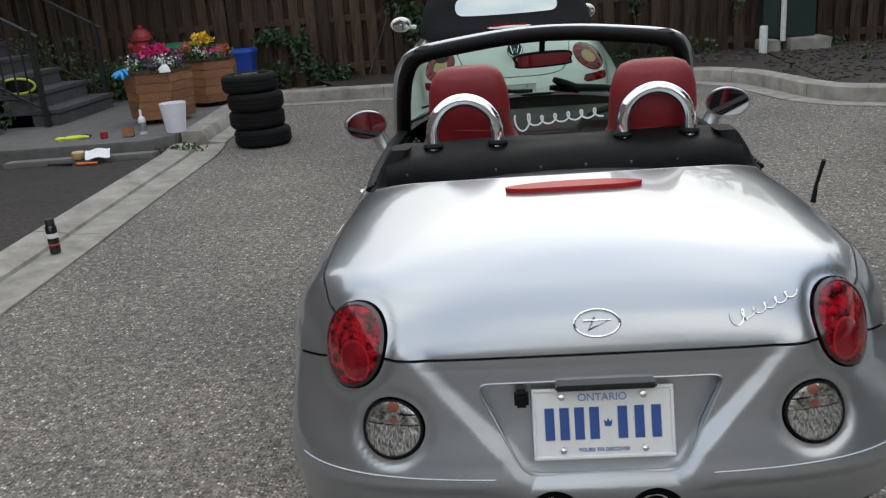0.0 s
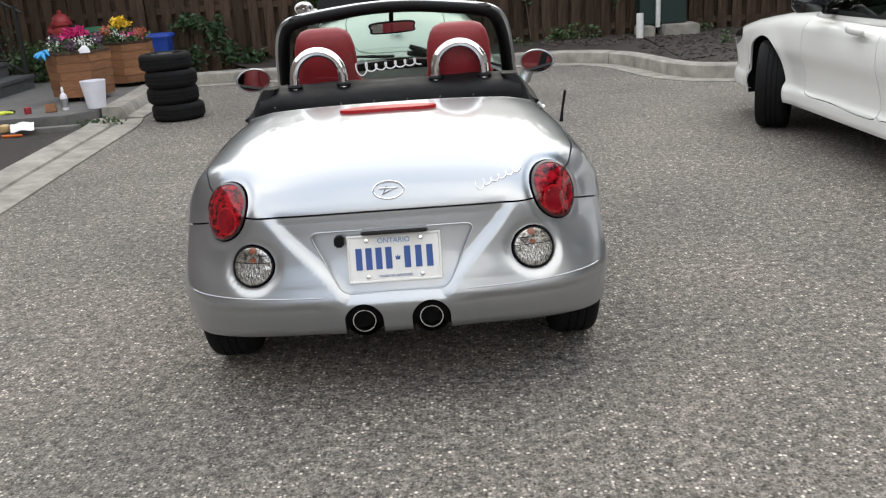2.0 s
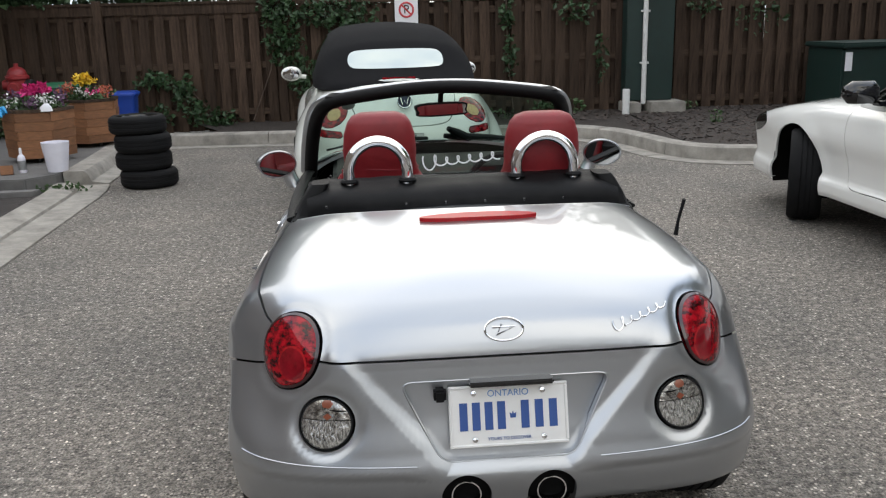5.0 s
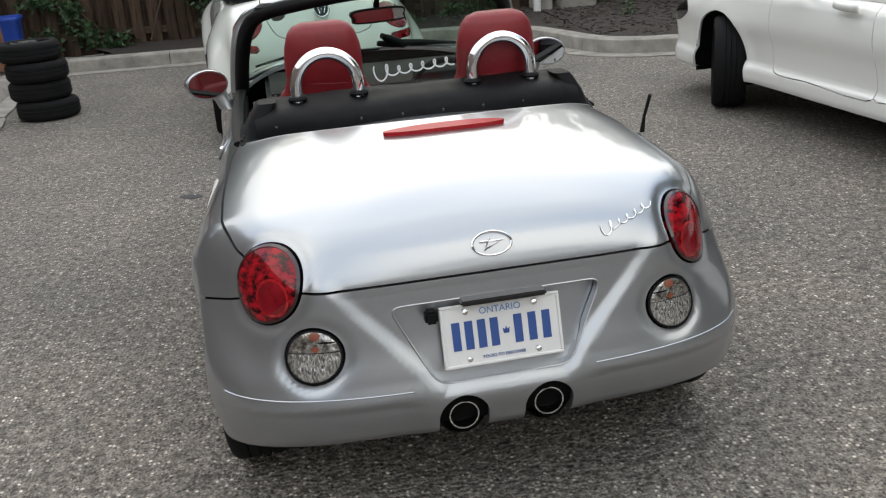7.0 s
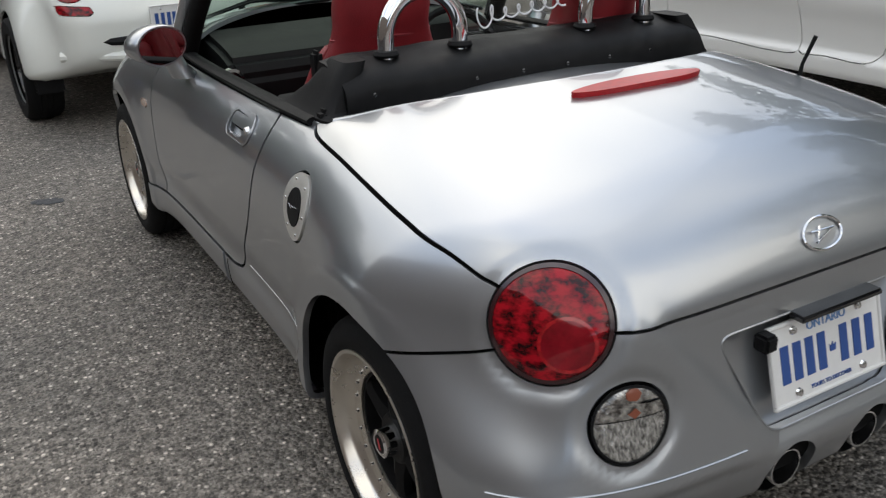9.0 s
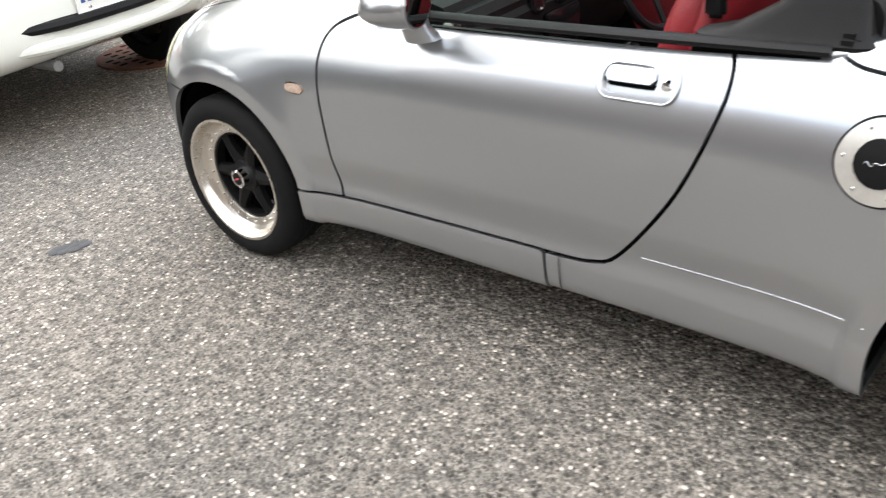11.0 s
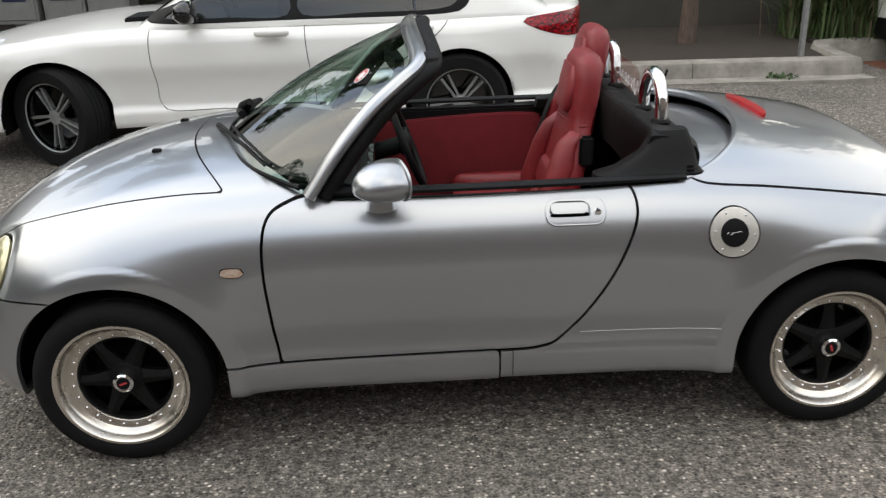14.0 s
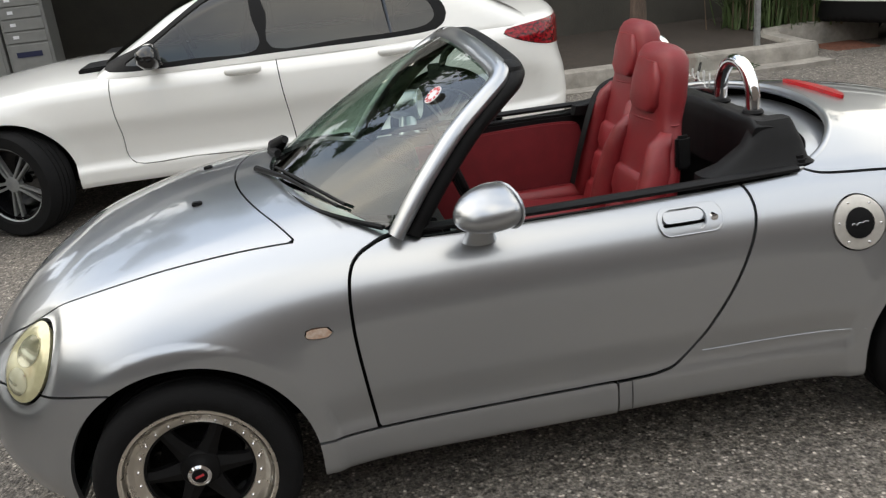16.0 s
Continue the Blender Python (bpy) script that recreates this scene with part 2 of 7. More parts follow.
M_IRON = mat("black_iron", (0.012, 0.012, 0.012), 0.55, vary=0.2, scale=20)
M_LEAF = mat("leaf", (0.045, 0.085, 0.028), 0.55, vary=0.35, scale=6)
M_LEAFDARK = mat("vine_leaf", (0.028, 0.062, 0.022), 0.5, vary=0.4, scale=5)
M_GRASS = mat("grass_blade", (0.075, 0.115, 0.04), 0.6, vary=0.35, scale=5)
M_STRAW = mat("dry_seed_head", (0.17, 0.12, 0.08), 0.8, vary=0.3, scale=9)
M_BARK = mat("bark", (0.11, 0.078, 0.06), 0.9, vary=0.45, scale=12, bump=1.0, bscale=40, stretch=(3, 3, 0.6))
M_BUILD = mat("building_panel", (0.26, 0.25, 0.225), 0.8, vary=0.1, scale=2, bump=0.2, bscale=90, per_object=0.06)
# Dark tone carries the shade on the wall's base and inside the porch.
M_BUILDBASE = mat("building_base", (0.055, 0.051, 0.042), 0.9, vary=0.22, scale=2.2, bump=0.4, bscale=50)
M_WHITEPLASTIC = mat("white_plastic", (0.72, 0.71, 0.78), 0.4, vary=0.05, scale=10)
M_PINK = mat("pink_petal", (0.62, 0.03, 0.2), 0.55, vary=0.25, scale=60)
M_YELLOW = mat("yellow_petal", (0.72, 0.48, 0.03), 0.55, vary=0.2, scale=60)
M_PETALWHITE = mat("white_petal", (0.7, 0.7, 0.68), 0.6, vary=0.1, scale=60)
M_PURPLE = mat("purple_bloom", (0.14, 0.07, 0.13), 0.7, vary=0.3, scale=60)
M_ORANGE = mat("orange_bloom", (0.5, 0.13, 0.08), 0.6, vary=0.3, scale=60)
M_HIVIS = mat("hi_vis_glove", (0.55, 0.62, 0.07), 0.8, vary=0.15, scale=40, bump=0.2, bscale=300)
M_NITRILE = mat("blue_nitrile", (0.03, 0.3, 0.62), 0.45, vary=0.15, scale=30)
M_RUST = mat("rusty_iron", (0.13, 0.05, 0.03), 0.8, vary=0.4, scale=25, bump=0.4, bscale=200)
M_MAILBOX = mat("mailbox_grey", (0.2, 0.2, 0.19), 0.5, vary=0.1, scale=8)
M_STICKER = mat("sticker_red", (0.55, 0.05, 0.06), 0.5)
M_PAPER = mat("white_paper", (0.72, 0.72, 0.74), 0.8, vary=0.05, scale=30)
M_TAN = mat("tan_foam", (0.5, 0.36, 0.18), 0.8, vary=0.2, scale=40)
M_BRICKRED = mat("red_cap", (0.3, 0.02, 0.025), 0.5)
M_ORANGEP = mat("orange_plastic", (0.62, 0.14, 0.02), 0.5)


# ---- mesh tools ----
def thing(name, label, category, group="", kind="", at=None):
    ob = new(name)
    ob.empty_display_size = 0.1
    if at is not None:
        ob.matrix_basis = at
    return tagged(ob, label, category, group, kind)


def to_mesh(bm, name, smooth=None):
    me = bpy.data.meshes.new(name)
    bm.normal_update()
    bm.to_mesh(me)
    bm.free()
    if smooth is not None:
        for p in me.polygons:
            p.use_smooth = True
        me.set_sharp_from_angle(angle=radians(smooth))
    return me


def part(name, bm, material, parent, label="", smooth=35):
    me = to_mesh(bm, name, smooth) if isinstance(bm, bmesh.types.BMesh) else bm
    if not me.materials:
        me.materials.append(material)
    ob = new(name, me)
    ob.parent = parent
    return tagged(ob, label)


def solo(name, bm, material, label, category, group="", kind="", smooth=35):
    ob = part(name, bm, material, None, "", smooth)
    return tagged(ob, label, category, group, kind)


def bevel(bm, w, seg=2, edges=None):
    if w > 0:
        bmesh.ops.bevel(bm, geom=edges or bm.edges[:], offset=w, segments=seg, affect="EDGES", clamp_overlap=True)
    return bm


def box(lo, hi, w=0.0, seg=2, bm=None, m=None):
    b = bmesh.new()
    bmesh.ops.create_cube(b, size=1)
    s = [hi[i] - lo[i] for i in range(3)]
    c = [(hi[i] + lo[i]) / 2 for i in range(3)]
    bmesh.ops.transform(b, matrix=Matrix.Translation(c) @ Matrix.Diagonal((*s, 1)), verts=b.verts)
    bevel(b, w, seg)
    return joined(bm, b, m)


def joined(bm, b, m=None):
    if m is not None:
        bmesh.ops.transform(b, matrix=m, verts=b.verts)
    if bm is None:
        return b
    me = bpy.data.meshes.new("tmp")
    b.to_mesh(me)
    b.free()
    bm.from_mesh(me)
    bpy.data.meshes.remove(me)
    return bm


def lathe(profile, seg=32, bm=None, m=None, caps=True):
    """Turns (radius, height) pairs about z."""
    b = bmesh.new()
    rings = []
    for r, z in profile:
        rings.append([b.verts.new((r * math.cos(2 * math.pi * k / seg), r * math.sin(2 * math.pi * k / seg), z)) for k in range(seg)])
    for a, c in zip(rings, rings[1:]):
        for k in range(seg):
            b.faces.new((a[k], a[(k + 1) % seg], c[(k + 1) % seg], c[k]))
    if caps:
        b.faces.new(rings[0][::-1])
        b.faces.new(rings[-1])
    bmesh.ops.recalc_face_normals(b, faces=b.faces)
    return joined(bm, b, m)


def cyl(r, p, q, seg=16, bm=None, r2=None, w=0.0):
    p, q = Vector(p), Vector(q)
    d = q - p
    m = Matrix.Translation(p) @ d.to_track_quat("Z", "Y").to_matrix().to_4x4()
    r2 = r if r2 is None else r2
    prof = [(r, 0), (r2, d.length)] if not w else [(r - w, 0), (r, w), (r2, d.length - w), (r2 - w, d.length)]
    return lathe(prof, seg, bm, m)


def sweep(points, radius, seg=10, bm=None, closed=False, flat=1.0):
    """A tube along points; radius may be a list."""
    pts = [Vector(p) for p in points]
    n = len(pts)
    rad = radius if isinstance(radius, (list, tuple)) else [radius] * n
    b = bmesh.new()
    rings, up = [], Vector((0, 0, 1))
    for i, p in enumerate(pts):
        a, c = (pts[i - 1], pts[(i + 1) % n]) if closed else (pts[max(i - 1, 0)], pts[min(i + 1, n - 1)])
        t = (c - a).normalized()
        u = (up - t * up.dot(t))
        if u.length < 0.05:
            u = Vector((1, 0, 0)) - t * t.x
        u.normalize()
        up = u
        v = t.cross(u)
        rings.append([b.verts.new(p + (u * math.cos(2 * math.pi * k / seg) * flat + v * math.sin(2 * math.pi * k / seg)) * rad[i]) for k in range(seg)])
    for i in range(n if closed else n - 1):
        a, c = rings[i], rings[(i + 1) % n]
        for k in range(seg):
            b.faces.new((a[k], a[(k + 1) % seg], c[(k + 1) % seg], c[k]))
    if not closed:
        b.faces.new(rings[0][::-1])
        b.faces.new(rings[-1])
    bmesh.ops.recalc_face_normals(b, faces=b.faces)
    return joined(bm, b)


def prism(poly, lo, hi, axis="z", w=0.0, bm=None, m=None, seg=2):
    """A polygon pushed along an axis. poly holds the two other coordinates in x, y, z order."""
    b = bmesh.new()
    put = {"z": lambda a, c, h: (a, c, h), "y": lambda a, c, h: (a, h, c), "x": lambda a, c, h: (h, a, c)}[axis]
    r1 = [b.verts.new(put(a, c, lo)) for a, c in poly]
    r2 = [b.verts.new(put(a, c, hi)) for a, c in poly]
    b.faces.new(r1)
    b.faces.new(r2)
    for k in range(len(poly)):
        j = (k + 1) % len(poly)
        b.faces.new((r1[k], r1[j], r2[j], r2[k]))
    bmesh.ops.recalc_face_normals(b, faces=b.faces)
    bevel(b, w, seg)
    return joined(bm, b, m)


def spline(points, per=8, closed=False):
    """Catmull-Rom through points of any dimension."""
    p = np.array(points, float)
    n = len(p)
    out = []
    for i in range(n if closed else n - 1):
        a, b, c, d = (p[(i + k) % n] if closed else p[min(max(i + k, 0), n - 1)] for k in (-1, 0, 1, 2))
        for t in np.arange(per) / per:
            out.append(0.5 * (2 * b + (c - a) * t + (2 * a - 5 * b + 4 * c - d) * t * t + (3 * b - a - 3 * c + d) * t ** 3))
    if not closed:
        out.append(p[-1])
    return np.array(out)


def curve1(xs, ys):
    """A smooth function through the knots (monotone slopes)."""
    xs, ys = np.array(xs, float), np.array(ys, float)
    h, d = np.diff(xs), np.diff(ys) / np.diff(xs)
    m = np.zeros_like(ys)
    m[1:-1] = np.where(d[:-1] * d[1:] > 0, 2 * d[:-1] * d[1:] / (d[:-1] + d[1:] + 1e-12), 0)
    m[0], m[-1] = d[0], d[-1]

    def f(x):
        x = np.clip(x, xs[0], xs[-1])
        i = np.clip(np.searchsorted(xs, x) - 1, 0, len(h) - 1)
        t = (x - xs[i]) / h[i]
        return ((2 * t ** 3 - 3 * t ** 2 + 1) * ys[i] + (t ** 3 - 2 * t ** 2 + t) * h[i] * m[i]
                + (-2 * t ** 3 + 3 * t ** 2) * ys[i + 1] + (t ** 3 - t ** 2) * h[i] * m[i + 1])
    return f


# ---- shaped sheet metal: a smooth solid given by a function, cut into panels ----
def smax(a, b, k):
    h = np.maximum(k - np.abs(a - b), 0) / k
    return np.maximum(a, b) + h * h * k / 4


def shell(fun, y0, y1, zc, nphi=180, nend=46, nmid=90, spread=1.0):
    """The surface fun = 0 as a mesh, found along rays from a core line."""
    rays = [(y1, a) for a in np.linspace(90, 0, nend, endpoint=False)]
    rays += [(y, 0.0) for y in np.linspace(y1, y0, nmid, endpoint=False)]
    rays += [(y0, -a) for a in np.linspace(0, 90, nend + 1)]
    phi = np.linspace(-180, 180, nphi, endpoint=False)
    c, a = np.array([r[0] for r in rays]), np.radians([r[1] for r in rays])
    P, A = np.meshgrid(np.radians(phi), a)
    C = np.repeat(c[:, None], nphi, 1)
    D = np.stack([np.sin(P) * np.cos(A), np.sin(A), np.cos(P) * np.cos(A)], -1).reshape(-1, 3)
    O = np.stack([np.zeros_like(C), C, np.full_like(C, zc)], -1).reshape(-1, 3)
    lo, hi = np.zeros(len(D)), np.full(len(D), 3.0)
    for _ in range(34):
        mid = (lo + hi) / 2
        out = fun(O + D * mid[:, None]) > 0
        hi, lo = np.where(out, mid, hi), np.where(out, lo, mid)
    V = O + D * lo[:, None]
    nr = len(rays)
    i, k = np.meshgrid(np.arange(nr - 1), np.arange(nphi), indexing="ij")
    j = (k + 1) % nphi
    faces = np.stack([i * nphi + k, (i + 1) * nphi + k, (i + 1) * nphi + j, i * nphi + j], -1).reshape(-1, 4)
    return V, faces


def cut(mesh, g):
    """Keeps the part of the mesh where g > 0. Faces are rows of indices, filled up with -1."""
    V, F = mesh
    if not len(F):
        return V, F
    d = g(V)
    ins = d > 0
    valid = F >= 0
    hit = (ins[np.maximum(F, 0)] & valid).sum(1)
    full, some = hit == valid.sum(1), (hit > 0) & (hit < valid.sum(1))
    extra, made, out = [], {}, []
    for row in F[some].tolist():
        f = [i for i in row if i >= 0]
        q = []
        for a, b in zip(f, f[1:] + f[:1]):
            if ins[a]:
                q.append(a)
            if ins[a] != ins[b]:
                e = (a, b) if a < b else (b, a)
                if e not in made:
                    t = min(max(d[e[0]] / (d[e[0]] - d[e[1]]), 1e-4), 1 - 1e-4)
                    made[e] = len(V) + len(extra)
                    extra.append(V[e[0]] + (V[e[1]] - V[e[0]]) * t)
                q.append(made[e])
        if len(q) > 2:
            out.append(q)
    width = max([F.shape[1]] + [len(q) for q in out])
    keep = np.full((int(full.sum()) + len(out), width), -1, np.int64)
    keep[:int(full.sum()), :F.shape[1]] = F[full]
    for n, q in enumerate(out):
        keep[int(full.sum()) + n, :len(q)] = q
    if extra:
        V = np.concatenate([V, np.array(extra)])
    used = np.unique(keep[keep >= 0])
    new_id = np.full(len(V) + 1, -1, np.int64)
    new_id[used] = np.arange(len(used))
    return V[used], np.where(keep >= 0, new_id[np.maximum(keep, 0)], -1)


def grad(fun, V, e=1e-3):
    n = np.stack([fun(V + np.eye(3)[k] * e) - fun(V - np.eye(3)[k] * e) for k in range(3)], -1)
    return n / (np.linalg.norm(n, axis=1, keepdims=True) + 1e-9)


def split_mesh(mesh, g):
    """The same surface, with edges added along g = 0."""
    (va, fa), (vb, fb) = cut(mesh, g), cut(mesh, lambda P: -g(P))
    w = max(fa.shape[1], fb.shape[1])
    fb = np.where(fb >= 0, fb + len(va), -1)
    fa, fb = (np.pad(f, ((0, 0), (0, w - f.shape[1])), constant_values=-1) for f in (fa, fb))
    return np.concatenate([va, vb]), np.concatenate([fa, fb])


def panel(name, mesh, fun, material, parent, label="", lift=0.0, flange=0.015, depth_material=None):
    """A sheet with the solid's own normals and a folded edge that goes inwards."""
    V, faces = mesh
    if not len(faces):
        return None
    faces = [tuple(i for i in row if i >= 0) for row in faces.tolist()]
    N = grad(fun, V)
    V = V + N * lift
    count = {}
    for f in faces:
        for a, b in zip(f, f[1:] + f[:1]):
            count.setdefault((a, b) if a < b else (b, a), []).append((a, b))
    verts, norms, polys = [tuple(v) for v in V], [tuple(v) for v in N], list(faces)
    if flange:
        twin = {}
        for e, uses in count.items():
            if len(uses) == 1:
                a, b = uses[0]
                for i in (a, b):
                    if i not in twin:
                        twin[i] = (len(verts), len(verts) + 1)
                        verts += [tuple(V[i]), tuple(V[i] - N[i] * flange)]
                        norms += [None, None]
                polys.append((b, a, twin[a][1], twin[b][1]))
    me = bpy.data.meshes.new(name)
    me.from_pydata(verts, [], polys)
    me.polygons.foreach_set("use_smooth", np.ones(len(polys), bool))
    me.update()
    nn = [n if n is not None else (0, 0, 0) for n in norms]
    nf = len(faces)
    loops = []
    for k, p in enumerate(me.polygons):
        fl = p.normal
        for i in p.vertices:
            loops.append(nn[i] if k < nf else tuple(fl))
    me.normals_split_custom_set(loops)
    return part(name, me, material, parent, label)


def poly_sd(poly):
    """Signed distance to a closed outline, positive inside."""
    p = np.array(poly, float)
    q = np.roll(p, -1, 0)

    def f(u, v):
        best, inside = np.full(u.shape, 1e9), np.zeros(u.shape, bool)
        for (ax, ay), (bx, by) in zip(p, q):
            ex, ey = bx - ax, by - ay
            t = np.clip(((u - ax) * ex + (v - ay) * ey) / (ex * ex + ey * ey + 1e-12), 0, 1)
            best = np.minimum(best, (u - ax - t * ex) ** 2 + (v - ay - t * ey) ** 2)
            cross = (ay > v) != (by > v)
            xi = ax + (v - ay) * ex / (ey if abs(ey) > 1e-12 else 1e-12)
            inside ^= cross & (u < xi)
        return np.where(inside, 1, -1) * np.sqrt(best)
    return f


def rounded(corners, r, n=6):
    """A closed outline with its corners rounded off."""
    out = []
    for k, b in enumerate(corners):
        b, a, c = Vector(b), Vector(corners[k - 1]), Vector(corners[(k + 1) % len(corners)])
        p, q = b + (a - b).normalized() * r * 1.3, b + (c - b).normalized() * r * 1.3
        for t in np.linspace(0, 1, n):
            w = p * (1 - t) ** 2 + b * (2 * t * (1 - t)) + q * t ** 2
            out.append((w.x, w.y))
    return out


def oval(center, axis, ra, rb, mirror=True, turn=0.0, reach=0.25):
    """Signed distance to an elliptic cylinder, positive inside; ra across, rb up the surface."""
    c, ax = Vector(center), Vector(axis).normalized()
    e1 = Vector((0, 0, 1)).cross(ax).normalized()
    e2 = ax.cross(e1)
    e1, e2 = e1 * math.cos(turn) + e2 * math.sin(turn), e2 * math.cos(turn) - e1 * math.sin(turn)

    def f(P):
        Q = P.copy()
        if mirror:
            Q[:, 0] = -np.abs(Q[:, 0])
        d = Q - np.array(c)
        u, v, w = d @ np.array(e1), d @ np.array(e2), d @ np.array(ax)
        r = np.sqrt((u / ra) ** 2 + (v / rb) ** 2)
        return np.where(np.abs(w) < reach, (1 - r) * min(ra, rb), -1.0)
    return f


# ---- ground, kerbs and beds ----
def dip(x, y):
    """The asphalt falls gently towards the drain."""
    d = math.hypot(x - 6.6, y + 4.2)
    return -0.13 * max(0.0, 1 - d / 4.5) ** 1.5


def ground_sheet():
    b = bmesh.new()
    xs = [-400, -60, -14] + list(np.arange(-6, 14.1, 0.25)) + [20, 60, 400]
    ys = [-400, -60, -16] + list(np.arange(-10, 12.1, 0.25)) + [20, 60, 400]
    g = [[b.verts.new((x, y, dip(x, y))) for x in xs] for y in ys]
    for j in range(len(ys) - 1):
        for i in range(len(xs) - 1):
            b.faces.new((g[j][i], g[j][i + 1], g[j + 1][i + 1], g[j + 1][i]))
    solo("ground", b, M_ASPHALT, "worn grey asphalt of a parking court", "asphalt", "", "structure", 60)


def strip(path, profile):
    """A profile of (offset to the left, height) drawn along a plan path."""
    p = np.array(path, float)
    b = bmesh.new()
    rows = []
    for i in range(len(p)):
        t = p[min(i + 1, len(p) - 1)] - p[max(i - 1, 0)]
        t = t / np.linalg.norm(t)
        n = np.array([-t[1], t[0]])
        rows.append([b.verts.new((*(p[i] + n * o), h)) for o, h in profile])
    k = len(profile)
    for a, c in zip(rows, rows[1:]):
        for j in range(k):
            b.faces.new((a[j], a[(j + 1) % k], c[(j + 1) % k], c[j]))
    b.faces.new(rows[0])
    b.faces.new(rows[-1][::-1])
    bmesh.ops.recalc_face_normals(b, faces=b.faces)
    return b


def kerb_run(name, path, profile, label, cuts, per=1.5):
    """A kerb cast in lengths with narrow joints."""
    holder = thing(name, label, "kerb", "", "structure")
    p = np.array(path, float)
    d = np.concatenate([[0], np.cumsum(np.linalg.norm(np.diff(p, axis=0), axis=1))])
    n = max(1, round(d[-1] / per))
    for k in range(n):
        s = np.linspace(d[-1] * k / n + 0.004, d[-1] * (k + 1) / n - 0.004, 10)
        q = np.stack([np.interp(s, d, p[:, 0]), np.interp(s, d, p[:, 1])], 1)
        part("kerb_stone", strip(q, profile), M_CONCRETE, holder, "", 30)
    return holder


ground_sheet()
KERB = [(0, -0.3), (0, 0.10), (0.01, 0.135), (0.035, 0.15), (0.17, 0.155), (0.19, 0.13), (0.19, -0.3)]
GUTTER = [(-0.27, -0.1), (-0.27, 0.012), (0.0, 0.004), (0.0, -0.1)]
back_line = spline([(-3.3, 9.52), (-2, 9.46), (-0.6, 9.36), (1.2, 9.3), (1.75, 9.22), (2.15, 9.02), (2.45, 8.6), (2.62, 8.0), (2.75, 7.45), (3.0, 7.05), (3.4, 6.86), (4.2, 6.74), (6.5, 6.6), (10, 6.4), (14, 6.2)], 8)
kerb_run("kerb_back", back_line, KERB, "pale cast concrete kerb along the fence bed", 1)
kerb_run("gutter_back", back_line, GUTTER, "flat concrete gutter at the foot of the kerb", 1)
# mulch behind the kerb, reaching the fence
mul = bmesh.new()
edge = [(x, y + 0.19) for x, y in back_line]
lo = [mul.verts.new((x + (0.12 if 2.0 < x < 3 else 0), y, 0.12)) for x, y in edge]
mid = [mul.verts.new((x * 0.9 + 0.35, 10.0 if x > 1.5 else y * 0.5 + 5.2, 0.19 if x > 1.5 else 0.13)) for x, y in edge]
hi = [mul.verts.new((x, 11.0, 0.2)) for x, y in edge]
for a, c in ((lo, mid), (mid, hi)):
    for k in range(len(edge) - 1):
        mul.faces.new((a[k], a[k + 1], c[k + 1], c[k]))
solo("mulch_bed", mul, M_MULCH, "dark bark mulch bed between kerb and fence", "mulch", "", "structure", 60)


def chips(name, n, region, z, size, material, label, seed):
    rnd = random.Random(seed)
    vs, fs = [], []
    while len(fs) < n:
        x, y = region(rnd)
        a, s, t = rnd.uniform(0, 6.3), rnd.uniform(0.5, 1.3) * size, rnd.uniform(-0.4, 0.4)
        c, d = math.cos(a) * s, math.sin(a) * s
        w = 0.3
        k = len(vs)
        h = z(x, y) + rnd.uniform(0.0, 0.012)
        vs += [(x - c, y - d, h), (x + d * w, y - c * w, h + t * s * 0.4), (x + c, y + d, h + 0.3 * t * s), (x - d * w, y + c * w, h + 0.01)]
        fs.append((k, k + 1, k + 2, k + 3))
    me = bpy.data.meshes.new(name)
    me.from_pydata(vs, [], fs)
    ob = part(name, me, material, None)
    tagged(ob, label, "mulch", "", "stuff")


M_CHIP = mat("bark_chip", (0.075, 0.058, 0.05), 0.9, vary=0.6, scale=18)


def bed_region(r):
    while True:
        x, y = r.uniform(1.6, 7.0), r.uniform(6.9, 10.8)
        if x > 3.3 or y > 9.45 or (x > 2.95 and y > 7.4) or (x > 2.75 and y > 8.2):
            return x, y


chips("bark_chips", 4200, bed_region, lambda x, y: 0.12 + 0.07 * min(1, max(0, (y - 7.2) / 2.7)), 0.035, M_CHIP, "loose bark chips on the mulch bed", 3)

# left side: flat concrete ribbon, dark drive, raised walk
ribbon = spline([(-2.49, -9), (-2.66, -2), (-2.77, 2.2), (-2.86, 4.0), (-2.92, 5.2), (-2.97, 6.2), (-3.06, 6.7)], 6)
kerb_run("concrete_ribbon", ribbon, [(0, -0.2), (0, 0.014), (0.02, 0.02), (0.25, 0.024), (0.262, 0.004), (0.275, 0.004), (0.285, 0.032), (0.36, 0.055), (0.5, 0.062), (0.55, 0.03), (0.55, -0.2)], "flat pale concrete edging strip with a groove", 1, 3.0)
rise = spline([(-3.08, 6.72), (-3.13, 7.4), (-3.2, 8.2), (-3.28, 9.0), (-3.36, 9.7)], 6)
kerb_run("kerb_walk", rise, [(0.0, -0.2), (0.0, 0.02), (0.16, 0.045), (0.19, 0.12), (0.22, 0.15), (0.42, 0.155), (0.42, -0.2)], "concrete kerb rising beside the raised walk", 1, 2.0)
slab_drive = prism([(-12, -9), (-3.02, -9), (-3.21, -2), (-3.31, 2.2), (-3.40, 4.0), (-3.5, 6.28), (-12, 6.0)], -0.1, 0.012, "z")
solo("drive", slab_drive, M_DRIVE, "dark smooth asphalt drive", "asphalt", "", "structure", None)
walkway = thing("raised_walk", "grey concrete walk with a stepped front edge", "walk", "", "structure")
